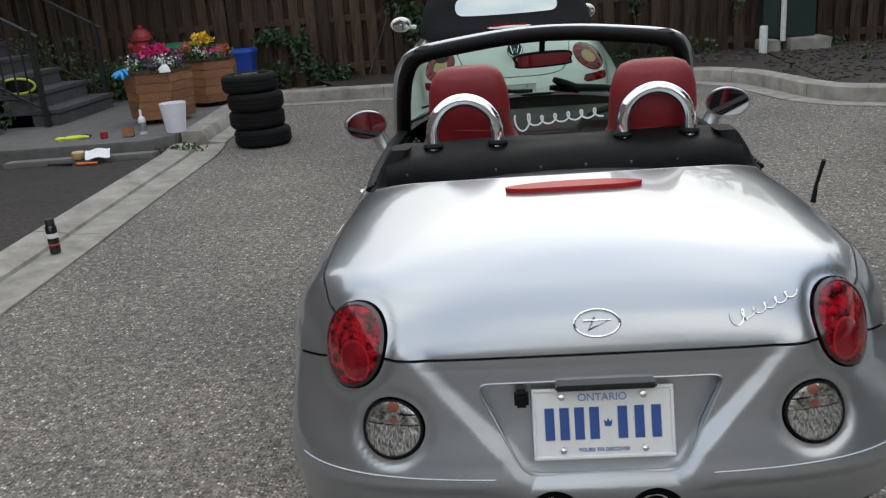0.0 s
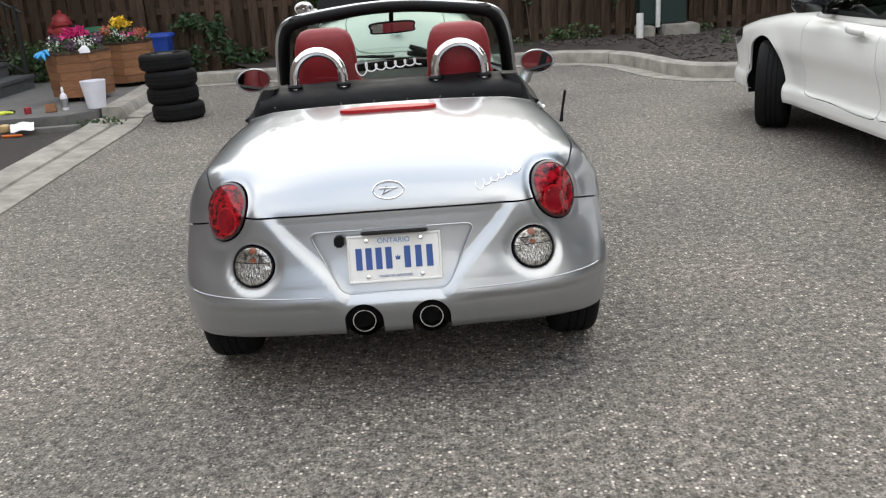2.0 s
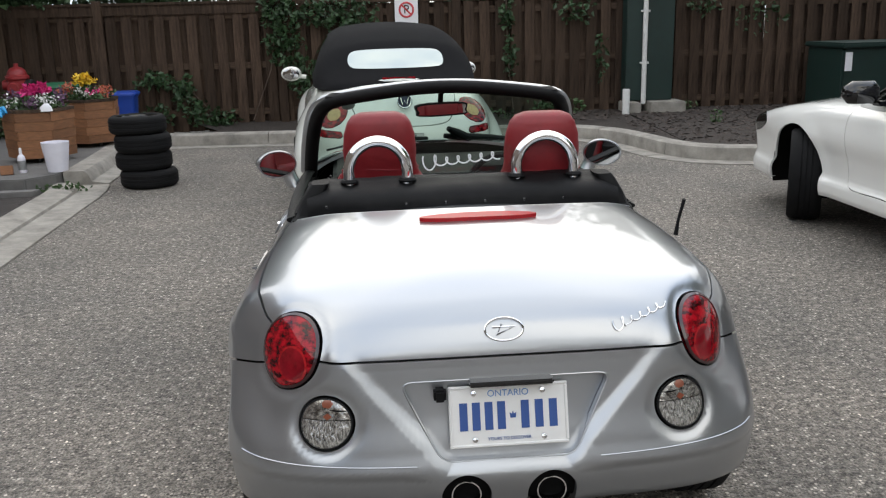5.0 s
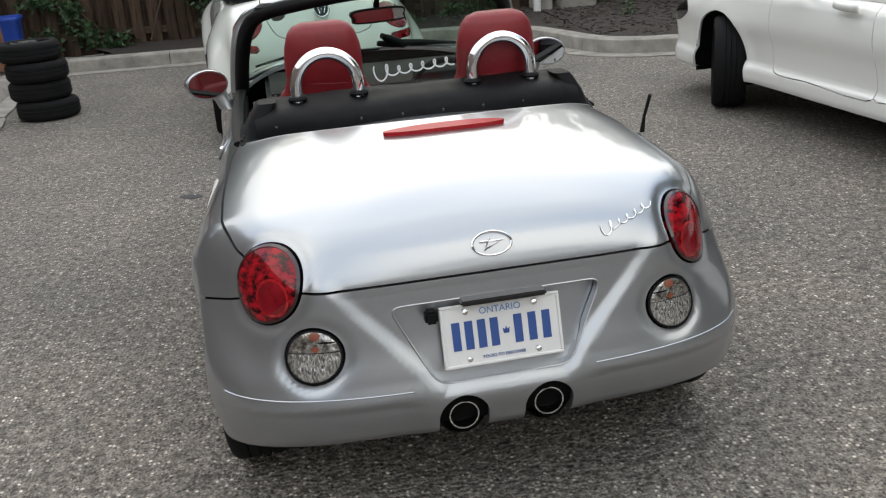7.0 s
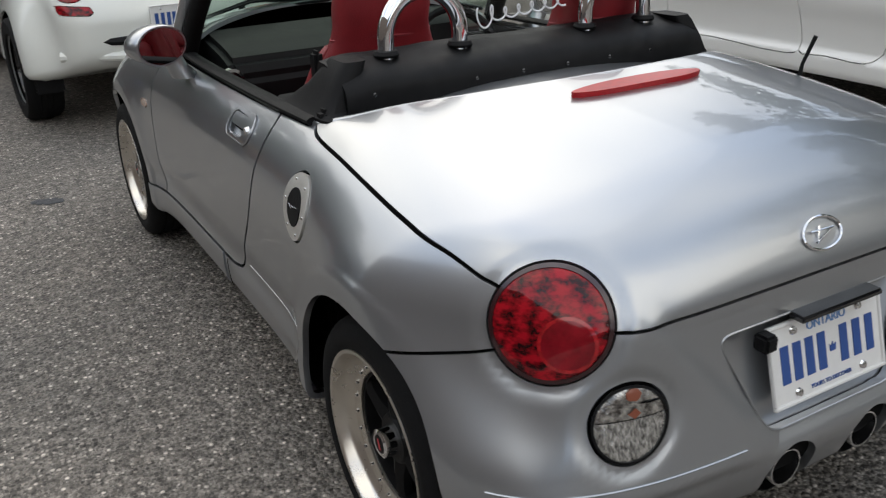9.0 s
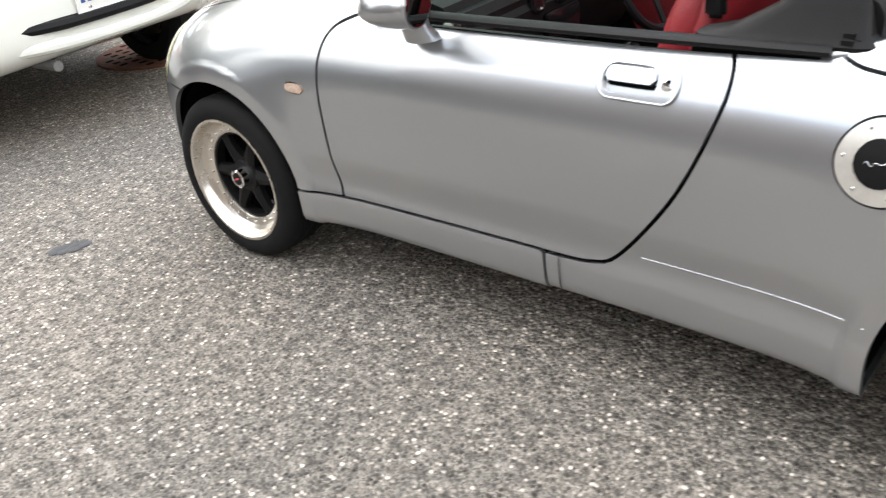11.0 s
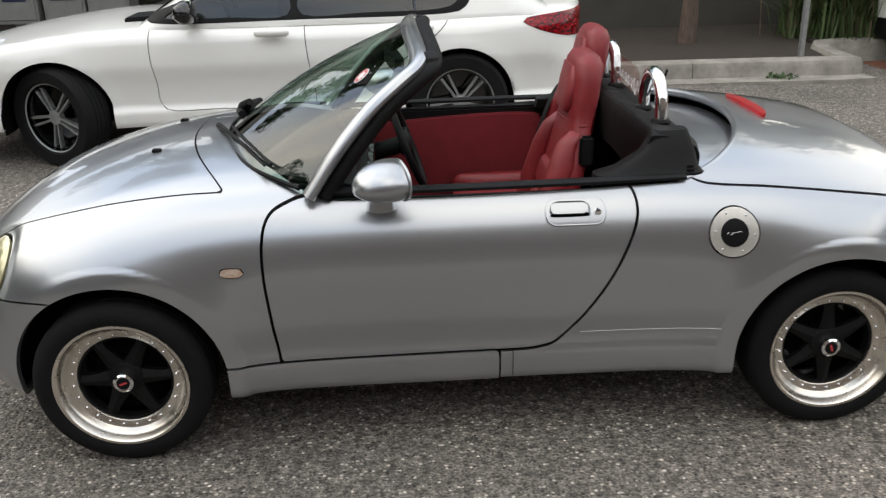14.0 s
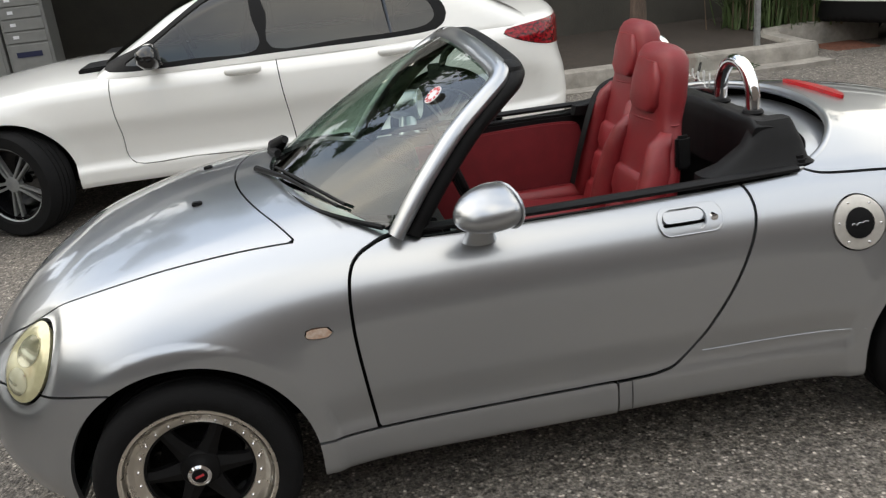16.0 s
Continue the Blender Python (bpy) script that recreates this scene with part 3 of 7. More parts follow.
part("walk_slab", prism([(-9, 6.35), (-5.0, 6.22), (-3.72, 6.32), (-3.52, 6.55), (-3.5, 7.2), (-3.62, 8.4), (-3.76, 9.8), (-3.8, 10.6), (-9, 10.6)], -0.1, 0.15, "z", 0.012), M_PAVER, walkway)
part("walk_nose", prism([(-5.0, 6.02), (-3.6, 6.16), (-3.55, 6.3), (-5.0, 6.18)], -0.1, 0.06, "z", 0.01), M_PAVER, walkway, "low concrete toe")


def stairs():
    s = thing("entrance_steps", "dark grey stone steps rising from the walk", "steps", "", "structure")
    for k in range(5):
        x1, z1 = -5.28 - 0.31 * k, 0.15 + 0.18 * (k + 1)
        part("step_block", box((-8.8, 7.74, 0.1), (x1, 9.12, z1 - 0.05), 0.004), M_STONE, s)
        part("tread", box((-8.8, 7.72, z1 - 0.048), (x1 + 0.02, 9.14, z1), 0.006), M_STONE, s)
    for y in (7.66, 9.2):
        r = thing("stair_railing", "black iron railing with slim bars", "railing", "stair railings")
        rise = 0.18 / 0.31
        part("handrail", sweep([(-5.30, y, 1.12), (-5.38, y, 1.17), (-8.5, y, 1.17 + 3.12 * rise)], 0.022, 8), M_IRON, r)
        part("lower_rail", sweep([(-5.38, y, 0.34), (-8.5, y, 0.34 + 3.12 * rise)], 0.016, 6), M_IRON, r)
        part("newel", box((-5.41, y - 0.028, 0.15), (-5.355, y + 0.028, 1.2), 0.004), M_IRON, r)
        for k in range(1, 22):
            x = -5.38 - 0.135 * k
            part("baluster", cyl(0.012, (x, y, 0.34 + 0.135 * k * rise), (x, y, 1.16 + 0.135 * k * rise), 6), M_IRON, r)


stairs()


# ---- fence ----
def fence():
    f = thing("fence", "weathered brown board-on-board cedar fence", "fence", "", "structure")
    kinds = []
    for k in range(6):
        rnd = random.Random(k)
        b = box((-0.07, -0.009, 0.0), (0.07, 0.009, 1.64), 0.003, 1)
        for v in b.verts:
            v.co.x += 0.006 * math.sin(v.co.z * 2.3 + k)
            v.co.z += rnd.uniform(-0.003, 0.003)
        me = to_mesh(b, "board", None)
        me.materials.append(M_FENCE)
        kinds.append(me)
    wide = to_mesh(box((-0.085, -0.009, 0.0), (0.085, 0.009, 1.64), 0.003, 1), "board", None)
    wide.materials.append(M_FENCE)
    rnd = random.Random(11)
    x0, x1 = -10.5, 13.5
    base = lambda x: 0.13 if x > -1.75 else 0.06
    n = int((x1 - x0) / 0.215)
    for i in range(n):
        x = x0 + i * 0.215
        for dx, y in ((0, 10.62), (0.1075, 10.70)):
            o = part("board", rnd.choice(kinds) if dx == 0 else wide, M_FENCE, f)
            o.matrix_basis = pose(x + dx + rnd.uniform(-0.008, 0.008), y, base(x) + rnd.uniform(-0.015, 0.01), rnd.uniform(-0.4, 0.4), rnd.uniform(-0.5, 0.5), 0)
    for k, z in enumerate((0.28, 0.92, 1.60)):
        part("rail", box((x0, 10.64, z), (x1, 10.68, z + 0.09), 0.004), M_RAIL, f)
    for a, c, up in ((x0, -1.82, 0.0), (-1.68, x1, 0.1)):
        part("top_board", box((a, 10.585, 1.67 + up), (c, 10.61, 1.80 + up), 0.004), M_FENCE, f)
        part("cap_board", box((a, 10.56, 1.80 + up), (c, 10.75, 1.838 + up), 0.006), M_FENCE, f)
    for x in (-9.3, -6.8, -4.2, -1.75, 0.7, 3.15, 5.6, 8.05, 10.5):
        part("post", box((x - 0.062, 10.555, 0.0), (x + 0.062, 10.60, 1.87 if x < -2 else 1.97), 0.006), M_FENCE, f)


fence()


# ---- foliage ----
def leaves(name, spots, material, label, category, size=0.05, seed=1, kind="", parent=None, droop=0.4):
    """Many small folded leaves at given (centre, spread, count)."""
    rnd = random.Random(seed)
    vs, fs = [], []
    for (cx, cy, cz), (sx, sy, sz), n in spots:
        for _ in range(n):
            u = Vector((rnd.gauss(0, 1), rnd.gauss(0, 1), rnd.gauss(0, 1)))
            u = u.normalized() * rnd.random() ** 0.4
            p = Vector((cx + u.x * sx, cy + u.y * sy, cz + u.z * sz))
            d = Vector((rnd.gauss(0, 1), rnd.gauss(0, 1) - 0.6, rnd.gauss(0, 1) - droop)).normalized()
            s = size * rnd.uniform(0.6, 1.3)
            w = d.cross(Vector((rnd.gauss(0, 1), rnd.gauss(0, 1), rnd.gauss(0, 1)))).normalized()
            up = d.cross(w) * 0.18 * s
            k = len(vs)
            vs += [tuple(p), tuple(p + d * s * 0.5 + w * s * 0.36 + up), tuple(p + d * s), tuple(p + d * s * 0.5 - w * s * 0.36 + up)]
            fs += [(k, k + 1, k + 2), (k, k + 2, k + 3)]
    me = bpy.data.meshes.new(name)
    me.from_pydata(vs, [], fs)
    ob = part(name, me, material, parent)
    if parent is not None:
        tagged(ob, kind="stuff")
    if parent is None:
        tagged(ob, label, category, "", kind)
    return ob


def vine(label, stem, spots, seed):
    v = thing("climbing_vine", label, "vine")
    part("stem", sweep(stem, 0.008, 6), M_BARK, v)
    leaves("vine_leaves", spots, M_LEAFDARK, "", "", 0.085, seed, parent=v)


vine("dark green climbing vine hanging over the fence", [(-2.2, 10.58, 0.2), (-1.9, 10.54, 0.9), (-1.75, 10.55, 1.8)],
     [((-1.75, 10.5, 1.75), (0.28, 0.12, 0.3), 240), ((-1.7, 10.5, 1.3), (0.3, 0.1, 0.4), 260), ((-1.5, 10.5, 0.85), (0.2, 0.08, 0.3), 130), ((-0.95, 10.5, 1.65), (0.65, 0.12, 0.22), 330), ((-0.75, 10.5, 1.3), (0.45, 0.1, 0.25), 200), ((-1.45, 10.5, 0.5), (0.1, 0.08, 0.2), 40)], 5)
vine("low green creeper spreading up the fence boards", [(-2.6, 10.56, 0.15), (-3.0, 10.55, 0.6), (-3.5, 10.55, 0.85)],
     [((-3.55, 10.52, 0.8), (0.28, 0.06, 0.13), 110), ((-3.15, 10.52, 0.62), (0.2, 0.06, 0.25), 120), ((-2.95, 10.5, 0.35), (0.22, 0.08, 0.2), 90), ((-2.6, 10.45, 0.26), (0.22, 0.1, 0.14), 110), ((-3.5, 10.5, 0.3), (0.25, 0.1, 0.2), 60)], 6)
vine("thin green creeper strands on the fence", [(1.5, 10.56, 0.2), (1.42, 10.55, 1.0), (1.4, 10.55, 1.8)],
     [((1.4, 10.52, 1.55), (0.12, 0.05, 0.3), 70), ((1.45, 10.52, 1.0), (0.14, 0.05, 0.3), 60), ((2.35, 10.52, 1.65), (0.3, 0.05, 0.25), 70), ((2.75, 10.52, 0.95), (0.1, 0.05, 0.4), 50), ((5.0, 10.52, 1.5), (0.4, 0.05, 0.3), 60), ((4.2, 10.52, 1.7), (0.3, 0.05, 0.2), 40)], 7)
leaves("low_weeds", [((2.1, 10.4, 0.28), (0.45, 0.12, 0.16), 150), ((4.0, 10.4, 0.26), (0.2, 0.1, 0.08), 30), ((1.2, 10.3, 0.2), (0.3, 0.15, 0.1), 50)], M_LEAF, "low green weeds at the foot of the fence", "weeds", 0.07, 8, "stuff")
leaves("shrub", [((-5.9, 7.3, 0.4), (0.35, 0.25, 0.3), 260), ((-6.4, 7.0, 0.5), (0.5, 0.3, 0.4), 300)], M_LEAFDARK, "dark green low shrub beside the steps", "shrub", 0.07, 19)
sd = thing("seedling", "small green seedling growing in the mulch", "plant")
part("stem", sweep([(3.86, 8.95, 0.12), (3.87, 8.95, 0.28)], 0.005, 6), M_LEAF, sd)
leaves("seedling_leaves", [((3.86, 8.95, 0.24), (0.09, 0.09, 0.1), 40)], M_LEAF, "", "", 0.06, 9, parent=sd)
leaves("shrub", [((-5.3, 9.75, 0.45), (0.6, 0.35, 0.3), 420), ((-6.5, 9.9, 0.6), (0.9, 0.4, 0.5), 500)], M_LEAF, "green low shrub between steps and fence", "shrub", 0.07, 10)
leaves("kerb_weed", [((-3.35, 6.3, 0.06), (0.3, 0.07, 0.035), 70)], M_LEAF, "tuft of weeds in the kerb joint", "weeds", 0.05, 12)


def tree(x, y, label, trunk_r, height, crown, seed, n, leaf=0.11, clear=2.0):
    t = thing("tree", label, "tree")
    rnd = random.Random(seed)
    pts = [(x + 0.04 * math.sin(k), y + 0.05 * math.cos(k * 1.3), height * k / 6 - 0.05) for k in range(7)]
    trunk = part("trunk", sweep(pts, [trunk_r * (1.25 if k == 0 else 1 - 0.11 * k) for k in range(7)], 12), M_BARK, t, "", 70)
    spots = []
    for k in range(14):
        a = rnd.uniform(0, 6.3)
        h = rnd.uniform(clear, height)
        r = rnd.uniform(0.5, 1.0) * crown
        e = (x + r * math.cos(a), y + r * math.sin(a), h + rnd.uniform(0.2, 0.9))
        part("limb", sweep([(x, y, h - 0.3), ((x + e[0]) / 2, (y + e[1]) / 2, (h + e[2]) / 2 + 0.1), e], [trunk_r * 0.45, trunk_r * 0.25, 0.012], 6), M_BARK, t)
        for q in range(5):
            s = rnd.uniform(0.35, 0.75) * crown * 0.55
            spots.append(((e[0] + rnd.gauss(0, 0.5), e[1] + rnd.gauss(0, 0.5), e[2] + rnd.gauss(0, 0.35)), (s, s, s * 0.6), n // 70))
    leaves("crown", spots, M_LEAF, "", "", leaf, seed, parent=t)
    return t


low_tree = tree(-6.3, 11.9, "leafy green tree overhanging the fence", 0.12, 3.6, 2.5, 21, 9000, 0.14, 1.95)
leaves("low_foliage", [((-5.2, 10.9, 2.05), (0.9, 0.5, 0.28), 900), ((-6.6, 10.8, 2.0), (1.1, 0.6, 0.4), 1300), ((-8.2, 10.8, 2.1), (1.1, 0.6, 0.5), 1200), ((-5.8, 11.2, 2.6), (1.8, 0.6, 0.5), 1800), ((-4.3, 11.3, 2.35), (0.8, 0.4, 0.3), 500)], M_LEAFDARK, "", "", 0.12, 22, parent=low_tree)
leaves("hedge", [((-4.0 + 1.3 * k, 12.4 + 0.3 * math.sin(k * 2), 2.3 + 0.25 * math.sin(k * 1.7)), (1.2, 0.5, 0.95), 1500) for k in range(11)], M_LEAFDARK, "dense green hedge standing behind the fence", "hedge", 0.15, 23, "stuff")
leaves("low_shrub", [((-4.95, 9.75, 0.42), (0.35, 0.25, 0.3), 420), ((-5.6, 9.9, 0.4), (0.4, 0.25, 0.3), 420)], M_LEAF, "low green shrub growing beside the dark steps", "shrub", 0.07, 24)


# ---- utility things by the fence ----
def utility():
    c = thing("utility_cabinet", "tall dark green cabinet with a white conduit", "cabinet")
    part("cabinet_body", box((3.05, 10.3, 0.34), (3.72, 10.55, 2.3), 0.01), M_GREENBOX, c)
    part("conduit", sweep([(3.3, 10.26, 0.3), (3.3, 10.26, 1.75), (3.27, 10.26, 2.3)], 0.035, 12), M_PVC, c, "white plastic conduit")
    for z in (0.85, 1.55):
        part("clip", box((3.24, 10.25, z), (3.36, 10.3, z + 0.03), 0.003), M_PVC, c)
    part("meter_box", box((3.26, 10.15, 1.83), (3.62, 10.3, 2.2), 0.01), M_PVC, c, "white meter box")
    p = thing("concrete_pad", "pale concrete pad under the green cabinet", "pad")
    part("pad_block", box((3.02, 10.05, 0.1), (3.22, 10.55, 0.33), 0.015), M_CONCRETE, p)
    part("pad_block", box((3.35, 10.05, 0.1), (3.85, 10.55, 0.335), 0.015), M_CONCRETE, p)
    solo("white_pipe", lathe([(0.05, 0.05), (0.05, 0.52), (0.045, 0.53), (0.04, 0.52)], 20, m=pose(2.98, 9.98, 0)), M_PVC, "short white plastic pipe standing in the mulch", "pipe")
    t = thing("transformer_box", "dark green square transformer cabinet on the bed", "cabinet")
    part("case", box((5.6, 9.2, 0.12), (7.0, 10.2, 1.05), 0.03), M_GREENBOX, t)
    part("lid", box((5.56, 9.14, 1.03), (7.04, 10.24, 1.10), 0.02), M_GREENBOX, t)
    part("notice", box((5.63, 9.185, 0.74), (5.72, 9.2, 0.98), 0.002), M_PAPER, t, "small white notice")
    s = thing("parking_sign", "white no-parking sign fixed to the fence", "sign")
    part("panel", box((-0.15, 10.535, 1.42), (0.17, 10.545, 1.98), 0.002), M_PAPER, s)
    ring = [(0.01 + 0.095 * math.cos(a), 10.532, 1.66 + 0.095 * math.sin(a)) for a in np.linspace(0, 6.283, 32, endpoint=False)]
    part("red_ring", sweep(ring, 0.013, 6, closed=True), M_STICKER, s)
    part("red_slash", sweep([(-0.055, 10.531, 1.725), (0.075, 10.531, 1.595)], 0.011, 6), M_STICKER, s)
    text_part("letter_p", "P", 0.16, pose(0.01, 10.531, 1.66, 90, 0, 0), M_BLACK, s)
    text_part("fire_route", "FIRE ROUTE", 0.045, pose(0.01, 10.531, 1.82, 90, 0, 0), M_STICKER, s)
    part("bar", box((-0.1, 10.531, 1.47), (0.12, 10.536, 1.485)), M_STICKER, s)


def text_part(name, text, size, at, material, parent, depth=0.001):
    c = bpy.data.curves.new(name, "FONT")
    c.body, c.size, c.extrude = text, size, depth
    c.align_x, c.align_y = "CENTER", "CENTER"
    tmp = bpy.data.objects.new("tmp", c)
    scene.collection.objects.link(tmp)
    me = bpy.data.meshes.new_from_object(tmp.evaluated_get(bpy.context.evaluated_depsgraph_get()))
    bpy.data.objects.remove(tmp)
    me.name = name
    me.transform(at)
    return part(name, me, material, parent)


utility()


# ---- the far side: bed with tree, building, mailboxes ----
def far_side():
    line = [(5.2, 9.0), (5.1, 3.0), (5.06, 0.0), (5.04, -1.6), (5.02, -2.25), (5.06, -2.43)]
    kerb_run("kerb_bed", spline(line, 6), [(0, -0.3), (0, 0.1), (0.02, 0.14), (0.05, 0.15), (0.19, 0.152), (0.21, 0.12), (0.21, -0.3)], "weathered concrete kerb of the planting bed", 1, 1.6)
    kerb_run("kerb_bed_end", spline([(5.07, -2.44), (5.5, -2.46), (5.95, -2.5), (6.1, -2.76), (6.2, -3.8)], 6), [(0, -0.3), (0, 0.1), (0.02, 0.14), (0.05, 0.15), (0.19, 0.152), (0.21, 0.12), (0.21, -0.3)], "weathered concrete kerb at the bed's end", 1, 1.6)
    kerb_run("gutter_bed", spline(line, 6), [(-0.25, -0.2), (-0.25, 0.008), (0, 0.004), (0, -0.2)], "flat concrete gutter", 1, 3.0)
    b = bmesh.new()
    xs, ys = np.linspace(5.15, 7.9, 14), np.linspace(-2.4, 9, 40)
    g = [[b.verts.new((x, y, 0.10 + 0.05 * (x - 5.1) / 3 + 0.012 * noise.noise((x * 2, y * 2, 0)))) for x in xs] for y in ys]
    for j in range(len(ys) - 1):
        for i in range(len(xs) - 1):
            b.faces.new((g[j][i], g[j][i + 1], g[j + 1][i + 1], g[j + 1][i]))
    solo("soil_bed", b, M_SOIL, "bare brown soil bed in front of the building", "soil", "", "structure", 60)
    solo("soil_corner", prism([(6.15, -2.45), (7.7, -2.45), (7.7, -3.8), (6.3, -3.8)], -0.2, 0.13, "z"), M_SOIL, "bare soil under the ornamental grass", "soil", "", "structure", None)
    w = thing("wall_east", "pale panelled building wall on a dark base", "wall", "", "structure")
    for y0, y1 in ((-14, 3.4), (8.2, 14)):
        part("wall_base", box((7.62, y0, -0.3), (7.96, y1, 0.72), 0.0), M_BUILDBASE, w, "base course with its shade put into a dark colour")
        n = round((y1 - y0) / 1.45)
        for r in range(3):
            for k in range(n):
                a, c = y0 + (y1 - y0) * k / n, y0 + (y1 - y0) * (k + 1) / n
                o = part("wall_panel", box((7.59, a + 0.004, 0.72 + r * 0.75 + 0.004), (7.86, c - 0.004, 0.72 + (r + 1) * 0.75 - 0.004), 0.004, 1), M_BUILD, w)
    part("wall_core", box((7.84, -14, 0.7), (8.16, 3.4, 2.95)), M_BUILDBASE, w)
    # Porch walls take the dark base colour to deepen the recess's shade.
    part("porch_back", box((9.76, 3.4, 0), (9.96, 8.2, 3.4)), M_BUILDBASE, w)
    part("porch_side", box((7.96, 3.2, 0), (9.86, 3.4, 3.4)), M_BUILDBASE, w)
    part("porch_roof", box((7.59, 3.3, 2.4), (9.96, 8.3, 2.97)), M_BUILD, w)
    m = thing("mailbox_unit", "grey metal bank of letter boxes with small number tags", "mailbox")
    for k, y in enumerate((5.25, 5.78, 6.35, 6.88)):
        part("cabinet", box((7.910, y, 0.35), (8.310, y + 0.5, 1.75), 0.008), M_MAILBOX, m)
        for r in range(7):
            z = 0.78 + r * 0.135
            d = part("letter_flap", box((7.895, y + 0.03, z), (7.910, y + 0.47, z + 0.12), 0.004, 1), M_MAILBOX, m)
            part("tag", box((7.890, y + 0.33, z + 0.05), (7.896, y + 0.39, z + 0.085)), M_PAPER, d)
        part("parcel_door", box((7.895, y + 0.03, 0.4), (7.910, y + 0.47, 0.76), 0.004, 1), M_MAILBOX, m)
        part("slot_label", box((7.890, y + 0.12, 0.62), (7.896, y + 0.40, 0.68)), M_NAVY, m)
        part("pedestal", box((8.010, y + 0.15, 0.0), (8.210, y + 0.35, 0.36), 0.01), M_MAILBOX, m)
    tree(6.46, -1.2, "slender tree with ridged brown bark on the soil bed", 0.085, 5.0, 1.7, 33, 2600, 0.12, 3.0)
    solo("sign_post", box((5.21, -1.92, 0.05), (5.26, -1.87, 2.6), 0.006), M_GALV, "galvanised steel sign post in the bed", "post")
    g = thing("ornamental_grass", "clump of arching green grass with dry seed heads", "grass")
    rnd = random.Random(4)
    vs, fs, vs2, fs2 = [], [], [], []
    for _ in range(4200):
        cx, cy = rnd.choice(((6.62, -2.85), (6.55, -3.1), (6.5, -3.4), (6.75, -3.05), (6.8, -3.5), (6.7, -2.65)))
        x, y = cx + rnd.gauss(0, 0.15), cy + rnd.gauss(0, 0.15)
        a, h, l = rnd.uniform(0, 6.3), rnd.uniform(0.35, 0.85), rnd.uniform(0.15, 0.62)
        dry = rnd.random() < 0.16
        V, F = (vs2, fs2) if dry else (vs, fs)
        h = h + (0.25 if dry else 0)
        px, py = math.cos(a), math.sin(a)
        k = len(V)
        wd = 0.011
        for q, t in enumerate((0, 0.4, 0.75, 1.0)):
            r = l * t * t * (0.4 if dry else 1)
            z = 0.12 + h * (t if dry else t * (1.5 - 0.62 * t))
            ww = wd * (1 - 0.8 * t) * (2.2 if dry and t > 0.7 else 1)
            V += [(x + px * r - py * ww, y + py * r + px * ww, z), (x + px * r + py * ww, y + py * r - px * ww, z)]
        F += [(k + 2 * q, k + 2 * q + 1, k + 2 * q + 3, k + 2 * q + 2) for q in range(3)]
    for nm, V, F, mm in (("blades", vs, fs, M_GRASS), ("seed_heads", vs2, fs2, M_STRAW)):
        me = bpy.data.meshes.new(nm)
        me.from_pydata(V, [], F)
        part(nm, me, mm, g)
    d = thing("drain_grate", "iron storm drain grate in the gutter", "drain")
    for k in range(9):
        part("grate_bar", box((5.55 + k * 0.06, -3.4, dip(5.8, -3.1) - 0.02), (5.585 + k * 0.06, -2.9, dip(5.8, -3.1) + 0.012), 0.004, 1), M_RUST, d)
    leaves("gutter_tuft", [((4.93, -1.6, 0.02), (0.07, 0.14, 0.025), 60)], M_LEAF, "tuft of grass in the gutter joint", "weeds", 0.05, 15)


far_side()


# ---- out of view: walls added to block low sky, trees for reflections ----
def closing():
    # Both walls are unseen additions that cut skylight and darken the paint's reflections.
    w = thing("unseen_wall_west", "plain unseen brick wall added west of the court to block low sky", "wall", "", "structure")
    part("brickwork", box((-9.2, -22, 0), (-8.8, 9.4, 5.6)), M_BRICKWALL, w)
    w = thing("unseen_wall_south", "plain unseen brick wall added south of the court to block low sky", "wall", "", "structure")
    part("brickwork", box((-14, -16.4, 0), (16, -16, 2.4)), M_BRICKWALL, w)
    for k, (x, y, h, c, s) in enumerate(((-7.5, 16.5, 6.0, 2.8, 61), (-2.5, 17.5, 5.4, 2.8, 62), (2.8, 16.8, 5.8, 2.6, 63), (8.5, 17.5, 6.2, 2.8, 64))):
        tree(x, y, "tall leafy tree standing beyond the fence", 0.24, h, c, s, 7000, 0.3, 3.0)
    for k, (x, y, h, c, s) in enumerate(((13.0, -5.5, 8.0, 3.2, 81), (13.5, -1.5, 8.5, 3.4, 82), (12.8, 2.5, 8.0, 3.2, 83), (13.5, 6.5, 8.5, 3.2, 84))):
        tree(x, y, "tall leafy tree standing behind the building", 0.22, h, c, s, 9000, 0.3, 2.6)
    for k, (x, y, h, c, s) in enumerate(((-8.0, -19.5, 6.5, 2.4, 71), (6.5, -20.5, 7.5, 2.8, 72))):
        tree(x, y, "leafy tree at the court's open end", 0.18, h, c, s, 3000, 0.28, 2.6)


M_BRICKWALL = mat("brick_wall", (0.16, 0.13, 0.11), 0.9, vary=0.25, scale=4, bump=0.3, bscale=20)
closing()


# ---- the silver roadster; its tail lies at y = 0, its nose at y = 3.39 ----
C_SIDE = curve1([-0.1, 0.2, 0.5, 0.9, 1.6, 2.3, 2.75, 3.05, 3.4], [0.742, 0.757, 0.757, 0.738, 0.728, 0.726, 0.73, 0.70, 0.60])
C_LEAN = curve1([0.1, 0.2, 0.30, 0.345, 0.45, 0.58, 0.68, 0.76, 0.83, 0.9, 1.0], [0.05, 0.016, 0.006, 0.014, 0.0, 0.002, 0.011, 0.028, 0.06, 0.132, 0.26])
